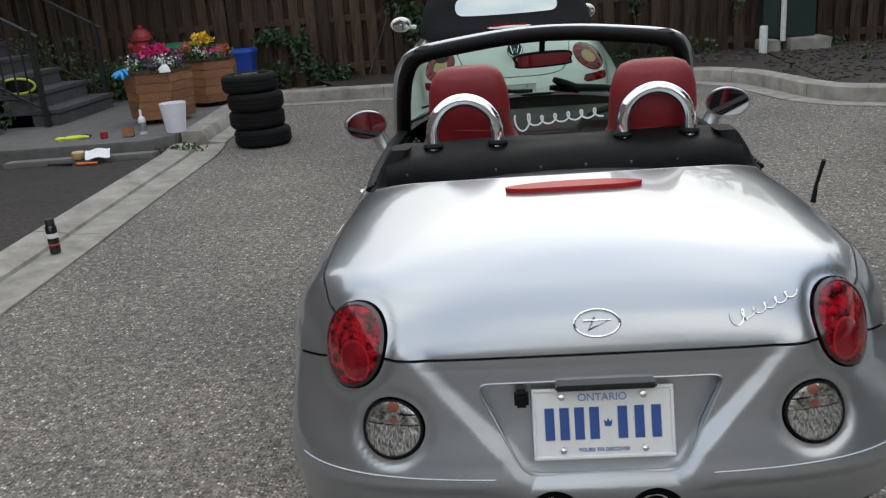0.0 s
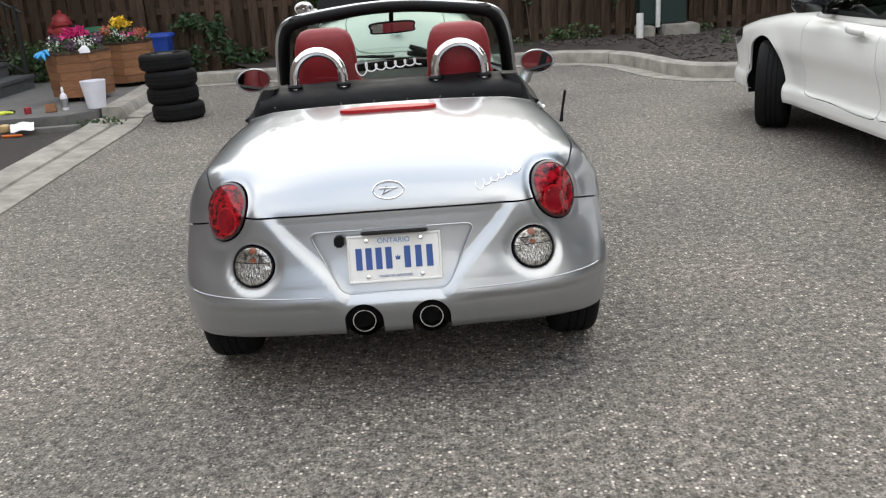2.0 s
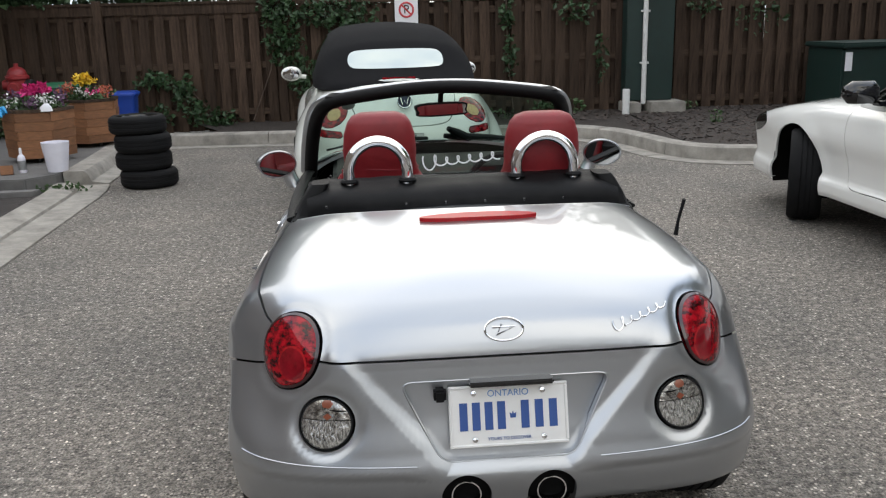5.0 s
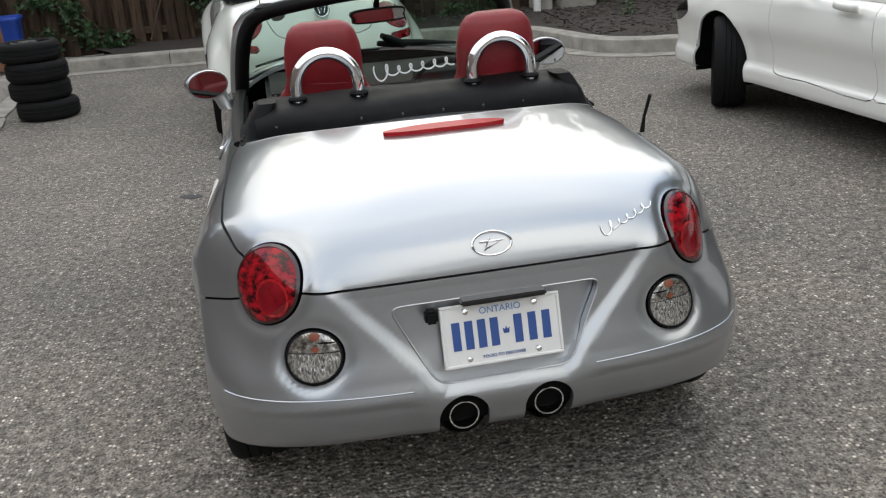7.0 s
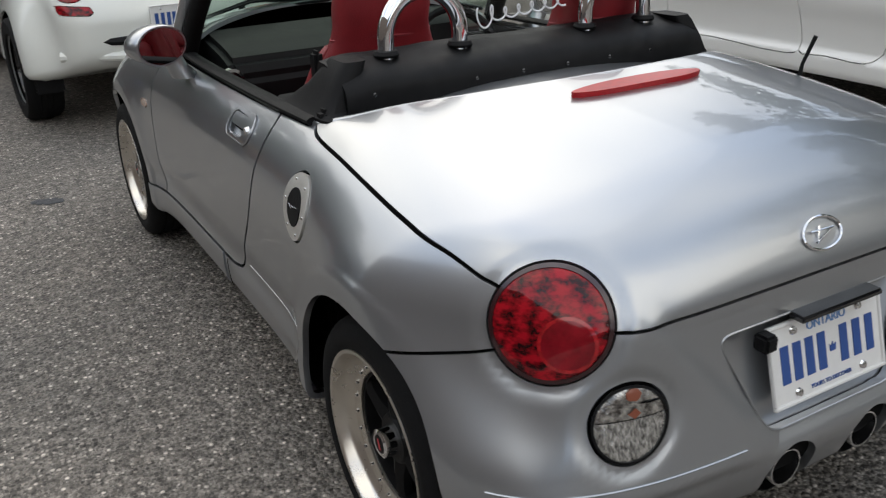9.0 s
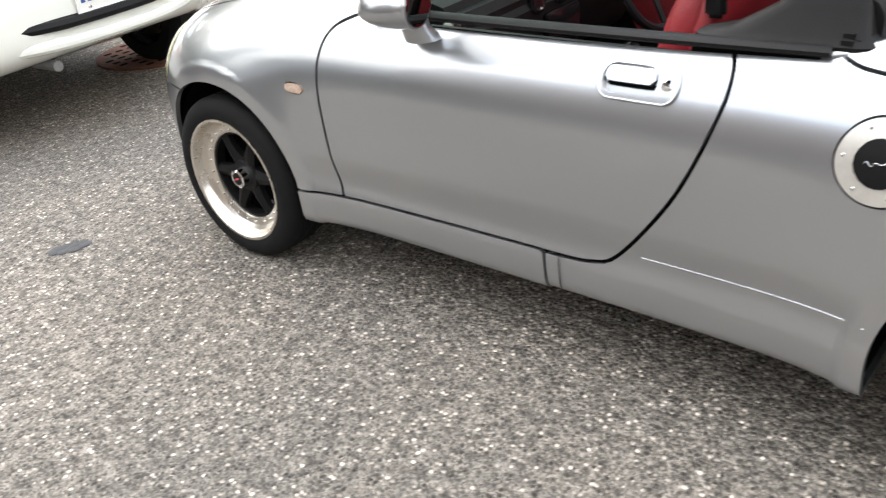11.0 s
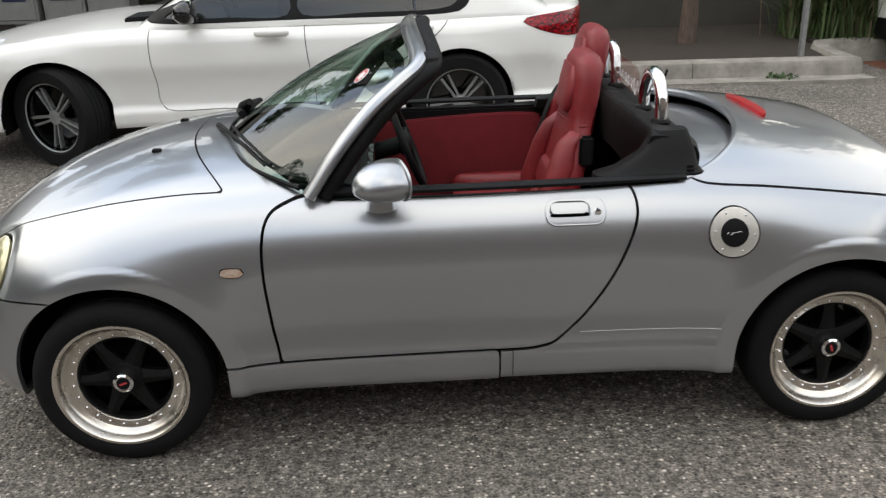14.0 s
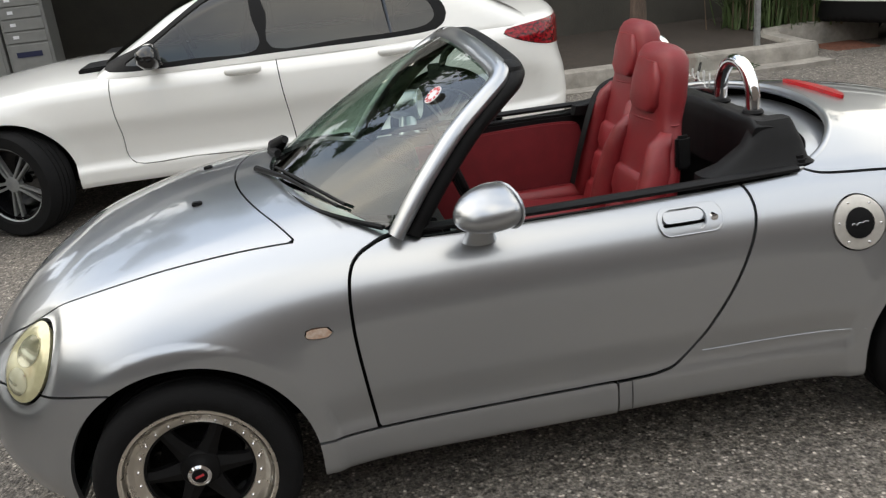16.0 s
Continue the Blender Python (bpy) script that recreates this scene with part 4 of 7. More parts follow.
C_TOP = curve1([-0.1, 0.0, 0.1, 0.3, 0.6, 0.8, 1.0, 1.6, 2.2, 2.45, 2.7, 3.0, 3.2, 3.35, 3.5],
               [0.72, 0.765, 0.80, 0.86, 0.905, 0.925, 0.93, 0.925, 0.915, 0.905, 0.875, 0.80, 0.705, 0.60, 0.45])
C_REAR = curve1([0.15, 0.21, 0.27, 0.35, 0.42, 0.5, 0.58, 0.655, 0.72, 0.78, 0.9], [0.09, 0.04, 0.01, -0.01, 0.006, 0.028, 0.045, 0.058, 0.085, 0.12, 0.24])
C_FRONT = curve1([0.15, 0.2, 0.35, 0.5, 0.6, 0.7, 0.8, 0.9], [3.28, 3.32, 3.385, 3.39, 3.37, 3.32, 3.24, 3.1])
AXLE_F, AXLE_R, AXLE_Z, ARCH = 2.744, 0.516, 0.272, 0.328
C_RIDGE = curve1([0.3, 0.36, 0.655, 0.75, 0.9], [0.12, 0.15, 0.40, 0.45, 0.47])


def roadster(P):
    ax, y, z = np.abs(P[:, 0]), P[:, 1], P[:, 2]
    lean = C_LEAN(z)
    half, keep = C_SIDE(y) - 0.014, 1.0
    for c in (AXLE_F, AXLE_R):
        # flat band round each arch with a crease outside it
        d = np.sqrt((y - c) ** 2 + np.maximum(z - AXLE_Z, 0) ** 2) - ARCH - 0.052
        half = half + 0.026 * np.exp(-0.5 * (d + np.sqrt(d * d + 0.0006)) / 0.085)
        flat = np.clip(0.5 - d / 0.026, 0, 1)
        keep = keep * (1 - 0.8 * flat * flat * (3 - 2 * flat))
    half = half - lean * keep
    side = ax - half
    top = z - (C_TOP(y) - 0.072 * (ax / 0.6) ** 2.2)
    step = np.clip(np.minimum((C_RIDGE(z) - ax) * 0.8, z - 0.372) / 0.05 + 0.5, 0, 1)
    lip = np.clip((0.372 - z) / 0.03, 0, 1) * np.clip((ax - 0.16) / 0.12, 0, 1)
    ridge = 0.0095 * np.clip((0.73 - z) / 0.1, 0, 1) * step * step * (3 - 2 * step) + 0.010 * lip * lip * (3 - 2 * lip)
    up = np.clip((z - 0.38) / 0.28, 0, 1)
    up = up * up * (3 - 2 * up)
    inner = np.minimum(ax, 0.60)
    turn = 4.2 * inner ** 7 + 29.4 * inner ** 6 * (ax - inner)
    rear = C_REAR(z) + (1 - up) * (0.07 * ax ** 2 + 0.8 * ax ** 6) + up * turn - y + ridge - 0.004
    front = y - (C_FRONT(z) - 0.34 * ax ** 2 - 1.0 * ax ** 6)
    low = 0.203 + 0.03 * np.clip((0.25 - y) / 0.25, 0, 1) - z
    f = smax(side, top, 0.17)
    f = smax(smax(f, rear, 0.11), front, 0.16)
    f = smax(f, low, 0.04)
    for lamp, depth in LAMP_SEATS:
        d = lamp(P)
        f = f + np.where(d > -0.5, depth * np.exp(-((d + 0.006) / 0.017) ** 2), 0)
    return f


RECESS = [(-0.274, 0.592), (0.274, 0.592), (0.172, 0.394), (-0.172, 0.394)]
TAIL = ((-0.562, 0.15, 0.665), (-0.68, -0.70, 0.22))
FOG = ((-0.467, 0.055, 0.497), (-0.38, -0.92, 0.08))
HEAD = ((-0.585, 3.13, 0.62), (-0.62, 0.72, 0.3))
LAMP_SEATS = ((oval(*TAIL, 0.104, 0.099), 0.0065), (oval(*FOG, 0.072, 0.07), 0.006), (oval(*HEAD, 0.09, 0.108), 0.006))


# parked slightly askew to the court
ROADSTER_AT = pose(0.0026, 0.00003, 0, 0, 0, 1.5)


def build_roadster():
    car = thing("roadster_car", "small silver roadster with open roof and red leather seats", "car", at=ROADSTER_AT)
    body = shell(roadster, 0.75, 2.65, 0.50, nphi=340, nend=105, nmid=140)

    def arch(P):
        best = np.full(len(P), 9.0)
        for c in (AXLE_F, AXLE_R):
            r = np.sqrt((P[:, 1] - c) ** 2 + np.maximum(P[:, 2] - AXLE_Z, 0) ** 2) - ARCH
            best = np.minimum(best, np.where(np.abs(P[:, 0]) > 0.35, r, 9.0))
        return best

    def cabin(P):
        ax, y = np.abs(P[:, 0]), P[:, 1]
        lead = 2.46 - 0.31 * (ax / 0.6) ** 2
        d = smax(smax(ax - (0.625 - 0.02 * np.clip(y - 1.6, -1, 1) ** 2), 0.955 - y, 0.06), y - lead, 0.08)
        return np.where(P[:, 2] > 0.6, d, 1.0)
    body = cut(cut(body, arch), cabin)

    def band(P):
        best = np.full(len(P), 9.0)
        for c in (AXLE_F, AXLE_R):
            d = np.sqrt((P[:, 1] - c) ** 2 + np.maximum(P[:, 2] - AXLE_Z, 0) ** 2) - ARCH - 0.052
            best = np.minimum(best, np.where(np.abs(P[:, 0]) > 0.5, d, 9.0))
        return best
    # mesh lines follow the crease round the arches
    body = split_mesh(split_mesh(body, lambda P: band(P) - 0.013), lambda P: band(P) + 0.013)
    CAP = ((-0.735, 0.872, 0.682), (-1, 0, 0.05))
    tail, fog, head = oval(*TAIL, 0.104, 0.099), oval(*FOG, 0.072, 0.07), oval(*HEAD, 0.09, 0.108)
    tank = oval(*CAP, 0.075, 0.075, mirror=False)
    side_lamp = poly_sd(spline([(2.349, 0.610), (2.347, 0.631), (2.402, 0.634), (2.404, 0.613)], 6, True))
    lamp_side = lambda P: np.where((P[:, 0] < -0.5), side_lamp(P[:, 1], P[:, 2]), -1.0)
    pipes = lambda P: np.where(P[:, 1] < 0.3, 0.062 - np.sqrt((np.abs(P[:, 0]) - 0.113) ** 2 + np.maximum(P[:, 2] - 0.293, 0) ** 2), -1.0)
    rec_poly = poly_sd(rounded(RECESS, 0.026))
    recess = lambda P: np.where(P[:, 1] < 0.3, rec_poly(P[:, 0], P[:, 2]), -1.0)
    solid = cut(cut(shell(lambda P: roadster(P) + 0.016, 0.75, 2.65, 0.50, nphi=120, nend=30, nmid=60), lambda P: arch(P) - 0.012), lambda P: cabin(P) - 0.012)
    solid = cut(solid, lambda P: -recess(P) - 0.014)
    solid = cut(solid, lambda P: np.where((P[:, 2] > 0.6) & (P[:, 1] < 1.1), np.sqrt((P[:, 0] / 0.62) ** 2 + ((P[:, 1] - 1.04) / 0.37) ** 2) - 1, 1.0))
    panel("inner_body", solid, lambda P: roadster(P) + 0.016, M_DARK, car, "", flange=0)
    door_poly = poly_sd(np.concatenate([spline([(2.256, 0.312), (2.271, 0.45), (2.284, 0.60), (2.28, 0.72), (2.255, 0.78), (2.19, 0.81), (2.12, 0.83), (2.07, 0.90)], 6),
                                        spline([(1.205, 0.95), (1.205, 0.86), (1.162, 0.79), (1.172, 0.70), (1.25, 0.53), (1.38, 0.36), (1.45, 0.325), (1.55, 0.318)], 6)]))
    door = lambda P: np.where(np.abs(P[:, 0]) > 0.4, door_poly(P[:, 1], P[:, 2]), -1.0)
    lid_line = curve1([0.0, 0.1, 0.2, 0.34, 0.5, 0.75, 0.93, 1.0, 1.04], [0.652, 0.655, 0.70, 0.752, 0.775, 0.80, 0.812, 0.835, 0.87])
    lid = lambda P: np.where(P[:, 1] < 1.3, np.minimum(P[:, 2] - lid_line(P[:, 1]), 1.035 - P[:, 1]), -1.0)
    hood_edge = curve1([2.3, 2.42, 2.8, 3.1, 3.25, 3.4], [0.575, 0.57, 0.555, 0.50, 0.42, 0.2])
    cowl = lambda P: 2.57 - 0.165 * (np.abs(P[:, 0]) / 0.56) ** 2
    hood = lambda P: np.where(P[:, 1] > 1.6, np.minimum(np.minimum(hood_edge(P[:, 1]) - np.abs(P[:, 0]), P[:, 1] - cowl(P)), P[:, 2] - 0.60), -1.0)
    sill_line = curve1([0.8, 1.4, 2.45], [0.325, 0.322, 0.314])
    sill = lambda P: np.where((P[:, 1] > 0.7) & (P[:, 1] < 2.6), np.minimum(sill_line(P[:, 1]) - P[:, 2], P[:, 1] - 1.578), -1.0)
    rb_line = curve1([-0.1, 0.10, 0.14, 0.2, 0.30, 0.38, 0.5], [0.66, 0.66, 0.652, 0.617, 0.588, 0.568, 0.54])
    rear_bumper = lambda P: np.where(P[:, 1] < 0.6, rb_line(P[:, 1]) - P[:, 2], -1.0)
    fb_line = curve1([2.8, 2.95, 3.1, 3.4], [0.53, 0.555, 0.55, 0.57])
    front_bumper = lambda P: np.where(P[:, 1] > 2.75, fb_line(P[:, 1]) - P[:, 2], -1.0)
    gap = 0.003
    out = lambda m, *gs: _cuts(m, gs, -1, gap)
    inn = lambda m, *gs: _cuts(m, gs, 1, gap)
    base = out(body, tail, head, tank, lamp_side)
    panel("fender_shell", out(base, lambda P: door(P) + 0.0015, lid, hood, sill, rear_bumper, front_bumper), roadster, M_SILVER, car, "silver metallic front and rear wings")
    for s, n in ((-1, "left"), (1, "right")):
        half = cut(body, lambda P: P[:, 0] * s)
        d = panel("door", cut(cut(inn(out(half, sill), lambda P: door(P) - 0.0015), lambda P: P[:, 2] - sill_line(P[:, 1]) - 0.002), lambda P: -HANDLE_GROOVE(P)), roadster, M_SILVER, car, "silver door skin with a dark shut line")
        door_handle(d, s, half)
        panel("sill", inn(out(half, rear_bumper, front_bumper), sill), roadster, M_SILVER, car, "silver sill below the door", lift=0.004)
    well = lambda P: np.where((P[:, 1] < 1.1) & (P[:, 2] > 0.6), 1 - np.sqrt((P[:, 0] / 0.60) ** 2 + ((P[:, 1] - 1.04) / 0.355) ** 2), -1.0) * 0.3
    panel("trunk_lid", cut(inn(out(base, fog), lid), lambda P: -well(P)), roadster, M_SILVER, car, "silver boot lid", flange=0.03)
    deck = panel("deck_well", cut(body, lambda P: well(P) + 0.015), roadster, M_SILVER, car, "sunken silver panel behind the seats", lift=-0.055, flange=0)
    rim = []
    for a in np.linspace(0.06, math.pi - 0.06, 60):
        x, y = 0.60 * math.cos(a), 1.04 - 0.355 * math.sin(a)
        rim.append((x, y, surface_z(x, y) - 0.0135))
    part("rolled_rim", sweep(rim, 0.014, 12), M_SILVER, deck, "smooth rolled edge", 60)
    panel("hood", inn(base, hood), roadster, M_SILVER, car, "silver bonnet")
    panel("rear_bumper", out(inn(out(base, recess, fog, pipes, lid), rear_bumper)), roadster, M_SILVER, car, "silver rear bumper with a number plate recess", flange=0.03)
    panel("front_bumper", inn(base, front_bumper), roadster, M_SILVER, car, "silver front bumper")
    # lamps take the body's own curve
    for s in (-1, 1):
        half = cut(body, lambda P: P[:, 0] * s)
        lens = panel("tail_lamp", cut(half, lambda P: tail(P) - 0.004), roadster, M_REDLENS, car, "round red tail lamp in a silver rim", lift=0.002)
        panel("lens_rim", cut(cut(half, lambda P: tail(P) - 0.003), lambda P: 0.0095 - tail(P)), roadster, M_DARKRED, lens, "dark rim of the lens", lift=0.004, flange=0.004)
        at = (TAIL[0][0] + 0.026, TAIL[0][1] - 0.018, TAIL[0][2] - 0.03)
        sub, sub2 = oval(at, TAIL[1], 0.049, 0.047), oval(at, TAIL[1], 0.043, 0.041)
        panel("bulb_ring", cut(cut(half, sub), lambda P: -sub2(P)), roadster, M_REDBRIGHT, lens, "bright red ring of the bulb", lift=0.0034, flange=0)
        panel("bulb_glow", cut(half, sub2), roadster, M_REDBULB, lens, "smooth red bulb window", lift=0.003, flange=0)
        top_half = lambda P: P[:, 2] - 0.507
        lens = panel("fog_lamp", cut(cut(half, lambda P: fog(P) - 0.004), lambda P: -top_half(P)), roadster, M_RIBLENS, car, "round clear ribbed lamp in the bumper", lift=0.002)
        panel("upper_lens", cut(cut(half, lambda P: fog(P) - 0.004), lambda P: top_half(P) - 0.002), roadster, M_CLEARLENS, lens, "clear upper lens with orange bulbs behind", lift=0.002)
        panel("lens_rim", cut(cut(half, lambda P: fog(P) - 0.003), lambda P: 0.0075 - fog(P)), roadster, M_BLACK, lens, "black rim of the lamp", lift=0.0045, flange=0.004)
        for z0, z1, mm in ((0.504, 0.5075, M_CHROME), (0.530, 0.534, M_DARK)):
            panel("lens_bar", cut(cut(half, lambda P: fog(P) - 0.008), lambda P: np.minimum(P[:, 2] - z0, z1 - P[:, 2])), roadster, mm, lens, "", lift=0.0038, flange=0)
        for dx, dz, rr in ((0.012, 0.052, 0.011), (0.014, 0.02, 0.009)):
            spot = oval((FOG[0][0] + dx * 0.4, FOG[0][1], FOG[0][2] + dz), FOG[1], rr * 1.3, rr)
            panel("amber_bulb", cut(half, spot), roadster, M_AMBERDARK, lens, "orange bulb", lift=0.004, flange=0)
        lens = panel("head_lamp", cut(half, lambda P: head(P) - 0.004), roadster, M_YELLOWLENS, car, "oval yellowed headlamp", lift=0.002)
        c, a = Vector((HEAD[0][0] * -s, HEAD[0][1], HEAD[0][2])), Vector((HEAD[1][0] * -s, HEAD[1][1], HEAD[1][2])).normalized()
        for oy, oz, ra, rb in ((0.012, -0.05, 0.04, 0.036), (-0.01, 0.03, 0.045, 0.04)):
            spot = oval((HEAD[0][0], HEAD[0][1] + oy, HEAD[0][2] + oz), HEAD[1], ra, rb)
            panel("reflector", cut(half, spot), roadster, M_REFLECTOR, lens, "pale bright reflector", lift=0.0035, flange=0)
    panel("side_marker", cut(body, lamp_side), roadster, M_MARKER, car, "small clear side indicator", lift=0.004)
    cap = panel("fuel_cap", cut(body, lambda P: tank(P) - 0.002), roadster, M_FLAP, car, "round brushed metal fuel flap with a black centre", lift=0.004)
    blk = oval((CAP[0]), CAP[1], 0.042, 0.042, mirror=False)
    panel("cap_centre", cut(body, blk), roadster, M_BLACK, cap, "black disc", lift=0.006)
    for k in range(6):
        a = 2 * math.pi * k / 6 + 0.1
        part("bolt", ball(0.004, (-side_x(0.872 + 0.06 * math.cos(a), 0.682 + 0.06 * math.sin(a)) - 0.0045, 0.872 + 0.06 * math.cos(a), 0.682 + 0.06 * math.sin(a)), (0.6, 1, 1), 8), M_CHROME, cap)
    part("script_mark", sweep([(-side_x(0.872, 0.682) - 0.0075, 0.872 - (k - 12) * 0.002, 0.681 + 0.0003 * k + (0.005 if k < 9 else 0.002) * math.sin(k * 0.75)) for k in range(25)], 0.0005, 5), M_CHROME, cap)
    # plate recess
    floor_m = cut(body, lambda P: recess(P) + 0.004)
    bm = panel("plate_recess", floor_m, roadster, M_SILVER, car, "silver recess behind the number plate", lift=-0.034, flange=0)
    lip = rounded([(x * 1.012, z + (0.003 if z > 0.5 else -0.003)) for x, z in RECESS], 0.027)
    part("recess_lip", sweep([on_tail(x, z, -0.001) for x, z in lip], 0.0028, 8, closed=True), M_SILVER, car, "rounded edge of the plate recess")
    plate = part("number_plate", box((-0.151, 0, -0.076), (0.151, 0.004, 0.076), 0.0), M_PLATE, car, "white number plate with blue characters")
    plate.matrix_basis = pose(0.004, 0.036, 0.4985, -15.5, 0, 0)
    frame_ring(plate)
    plate_writing(plate)
    part("plate_lamp_bar", box((-0.10, 0.02, 0.584), (0.12, 0.06, 0.598), 0.004), M_GLOSSBLACK, car, "black plate lamp housing")
    part("lock_button", box((-0.19, 0.02, 0.548), (-0.158, 0.055, 0.582), 0.006), M_BLACK, car, "black boot release")
    for s in (-1, 1):
        p = part("exhaust_pipe", lathe([(0.036, 0.0), (0.0395, 0.0), (0.0405, -0.004), (0.0395, -0.15), (0.034, -0.15), (0.035, 0.0)], 32, m=pose(0.113 * s, 0.005, 0.292, 90, 0, 0), caps=False), M_CHROME, car, "round chrome-tipped exhaust pipe")
        part("pipe_bore", lathe([(0.034, 0), (0.033, 0.005)], 24, m=pose(0.113 * s, 0.06, 0.292, 90, 0, 0)), M_DARK, p)
        part("exhaust_surround", lathe([(0.062, 0.0), (0.064, 0.0), (0.064, -0.2), (0.062, -0.2)], 32, m=pose(0.113 * s, 0.03, 0.29, 90, 0, 0), caps=False), M_BLACK, car, "black opening round the exhaust")
    for s in (-1, 1):
        pts = [on_tail(s * x, 0.386 + 0.013 * ((x - 0.24) / 0.45) ** 1.5, 0.0006) for x in np.linspace(0.24, 0.70, 30)]
        part("bumper_crease", sweep(pts, 0.0022, 6), M_SILVER, car, "fine raised line along the bumper")
        for y in (1.537,):
            part("sill_seam", sweep([(s * (side_x(y, z) + 0.0035), y, z) for z in np.linspace(0.225, 0.314, 8)], 0.0012, 5), M_BLACK, car)
        part("sill_crease", sweep([(s * (side_x(y, 0.369) + 0.0006), y, 0.369) for y in np.linspace(0.852, 1.325, 12)], 0.0013, 6), M_SILVER, car)
    # high brake light, badge and script
    bl = lambda P: np.where((P[:, 1] < 0.9) & (P[:, 2] > 0.8), poly_sd(spline([(-0.184, 0.590), (-0.1, 0.562), (0.1, 0.562), (0.184, 0.590), (0.1, 0.604), (-0.1, 0.604)], 6, True))(P[:, 0], P[:, 1]), -1.0)
    panel("high_brake_light", cut(body, bl), roadster, M_REDLIGHT, car, "long thin red brake light on the boot lid", lift=0.012)
    eye = on_tail(0.0, 0.715)
    part("oval_badge", ring_on(eye, 0.05, 0.026, 0.003), M_CHROME, car, "chrome oval badge")
    part("badge_mark", sweep([on_tail(x, z, 0.004) for x, z in ((-0.03, 0.722), (0.03, 0.722), (-0.02, 0.704), (-0.005, 0.728))], 0.003, 6), M_CHROME, car)
    pts = [on_tail(0.29 + 0.0017 * k - 0.007 * math.sin(k * 0.42), 0.708 + 0.00045 * k + (0.013 if k < 22 else 0.007) * math.cos(k * 0.42), 0.003) for k in range(88)]
    part("script_badge", sweep(pts, 0.0018, 6), M_CHROME, car, "thin chrome script badge drawn as a looping line")
    part("antenna", sweep([(0.671, 0.70, 0.79), (0.676, 0.697, 0.84), (0.684, 0.672, 0.915)], [0.008, 0.005, 0.006], 8), M_BLACK, car, "short black rubber aerial")
    for x in (-0.22, 0.22):
        part("washer_nozzle", box((x - 0.012, 2.66, 0.868), (x + 0.012, 2.69, 0.880), 0.003), M_BLACK, car)
    for s in (-1, 1):
        for y in (AXLE_F, AXLE_R):
            roadster_wheel(car, s, y)
            part("wheel_arch_liner", liner(s, y), M_DARK, car, "")
    roadster_frame(car)
    roadster_cabin(car)
    roadster_mirrors(car)
    return car


def _cuts(m, gs, sign, gap):
    for g in gs:
        m = cut(m, lambda P, g=g: sign * g(P) - gap)
    return m


def surface_y(fun, x, z, lo=-0.3, hi=1.2):
    for _ in range(40):
        mid = (lo + hi) / 2
        if fun(np.array([[x, mid, z]]))[0] > 0:
            lo = mid
        else:
            hi = mid
    return lo


def surface_z(x, y):
    lo, hi = 0.5, 1.2
    for _ in range(30):
        mid = (lo + hi) / 2
        lo, hi = (mid, hi) if roadster(np.array([[x, y, mid]]))[0] < 0 else (lo, mid)
    return lo


def side_x(y, z):
    lo, hi = 0.3, 1.0
    for _ in range(30):
        mid = (lo + hi) / 2
        lo, hi = (mid, hi) if roadster(np.array([[mid, y, z]]))[0] < 0 else (lo, mid)
    return lo


def on_tail(x, z, up=0.002):
    y = surface_y(roadster, x, z)
    n = grad(roadster, np.array([[x, y, z]]))[0]
    return Vector((x, y, z)) + Vector(n) * up


def ring_on(c, ra, rb, r):
    pts = [on_tail(ra * math.cos(a), c.z + rb * math.sin(a), 0.003) for a in np.linspace(0, 2 * math.pi, 36, endpoint=False)]
    return sweep(pts, r, 6, closed=True)


def ball(r, c, scale=(1, 1, 1), seg=16):
    b = bmesh.new()
    bmesh.ops.create_uvsphere(b, u_segments=seg, v_segments=max(6, seg // 2), radius=r)
    bmesh.ops.transform(b, matrix=Matrix.Translation(c) @ Matrix.Diagonal((*scale, 1)), verts=b.verts)
    return b


def outline(pts):
    f = poly_sd(spline(pts, 5, True))
    return lambda P: np.where(np.abs(P[:, 0]) > 0.4, f(P[:, 1], P[:, 2]), -1.0)


HANDLE_OUTLINE = [tuple(p) for p in rounded([(1.258, 0.789), (1.436, 0.789), (1.436, 0.721), (1.258, 0.721)], 0.027)]
HANDLE_FRAME = outline(HANDLE_OUTLINE)
HANDLE_GROOVE = outline([tuple(p) for p in rounded([(1.303, 0.779), (1.426, 0.779), (1.426, 0.729), (1.303, 0.729)], 0.021)])


def door_handle(parent, s, half):
    h = panel("door_handle", cut(cut(half, HANDLE_FRAME), lambda P: -HANDLE_GROOVE(P) - 0.0015), roadster, M_SILVER, parent, "silver door handle in an oval frame", lift=0.006, flange=0.007)
    ring = spline(HANDLE_OUTLINE, 5, True)
    part("handle_rim", sweep([(s * (side_x(y, z) + 0.004), y, z) for y, z in ring], 0.0032, 8, closed=True), M_SILVER, h, "raised edge of the handle frame")
    panel("handle_recess", cut(half, lambda P: HANDLE_GROOVE(P) + 0.002), roadster, M_SILVER, h, "shaded silver recess", lift=-0.0125, flange=0)
    # Black strip over the recess floor paints the shade below the grip.
    panel("grip_shade_strip", cut(half, outline([(1.306, 0.745), (1.306, 0.756), (1.42, 0.756), (1.42, 0.746), (1.40, 0.744)])), roadster, M_DARK, h, "black strip standing for the shade under the grip", lift=-0.009, flange=0)
    panel("grip", cut(half, outline([tuple(p) for p in rounded([(1.307, 0.777), (1.422, 0.777), (1.422, 0.750), (1.307, 0.750)], 0.0115)])), roadster, M_SILVER, h, "", lift=0.004, flange=0.012)
    x = s * (side_x(1.281, 0.755) + 0.009)
    part("key_lock", lathe([(0.004, 0.004), (0.010, 0.003), (0.012, -0.008)], 20, m=pose(x, 1.281, 0.755, 0, 90 * s, 0)), M_CHROME, h, "chrome key lock")


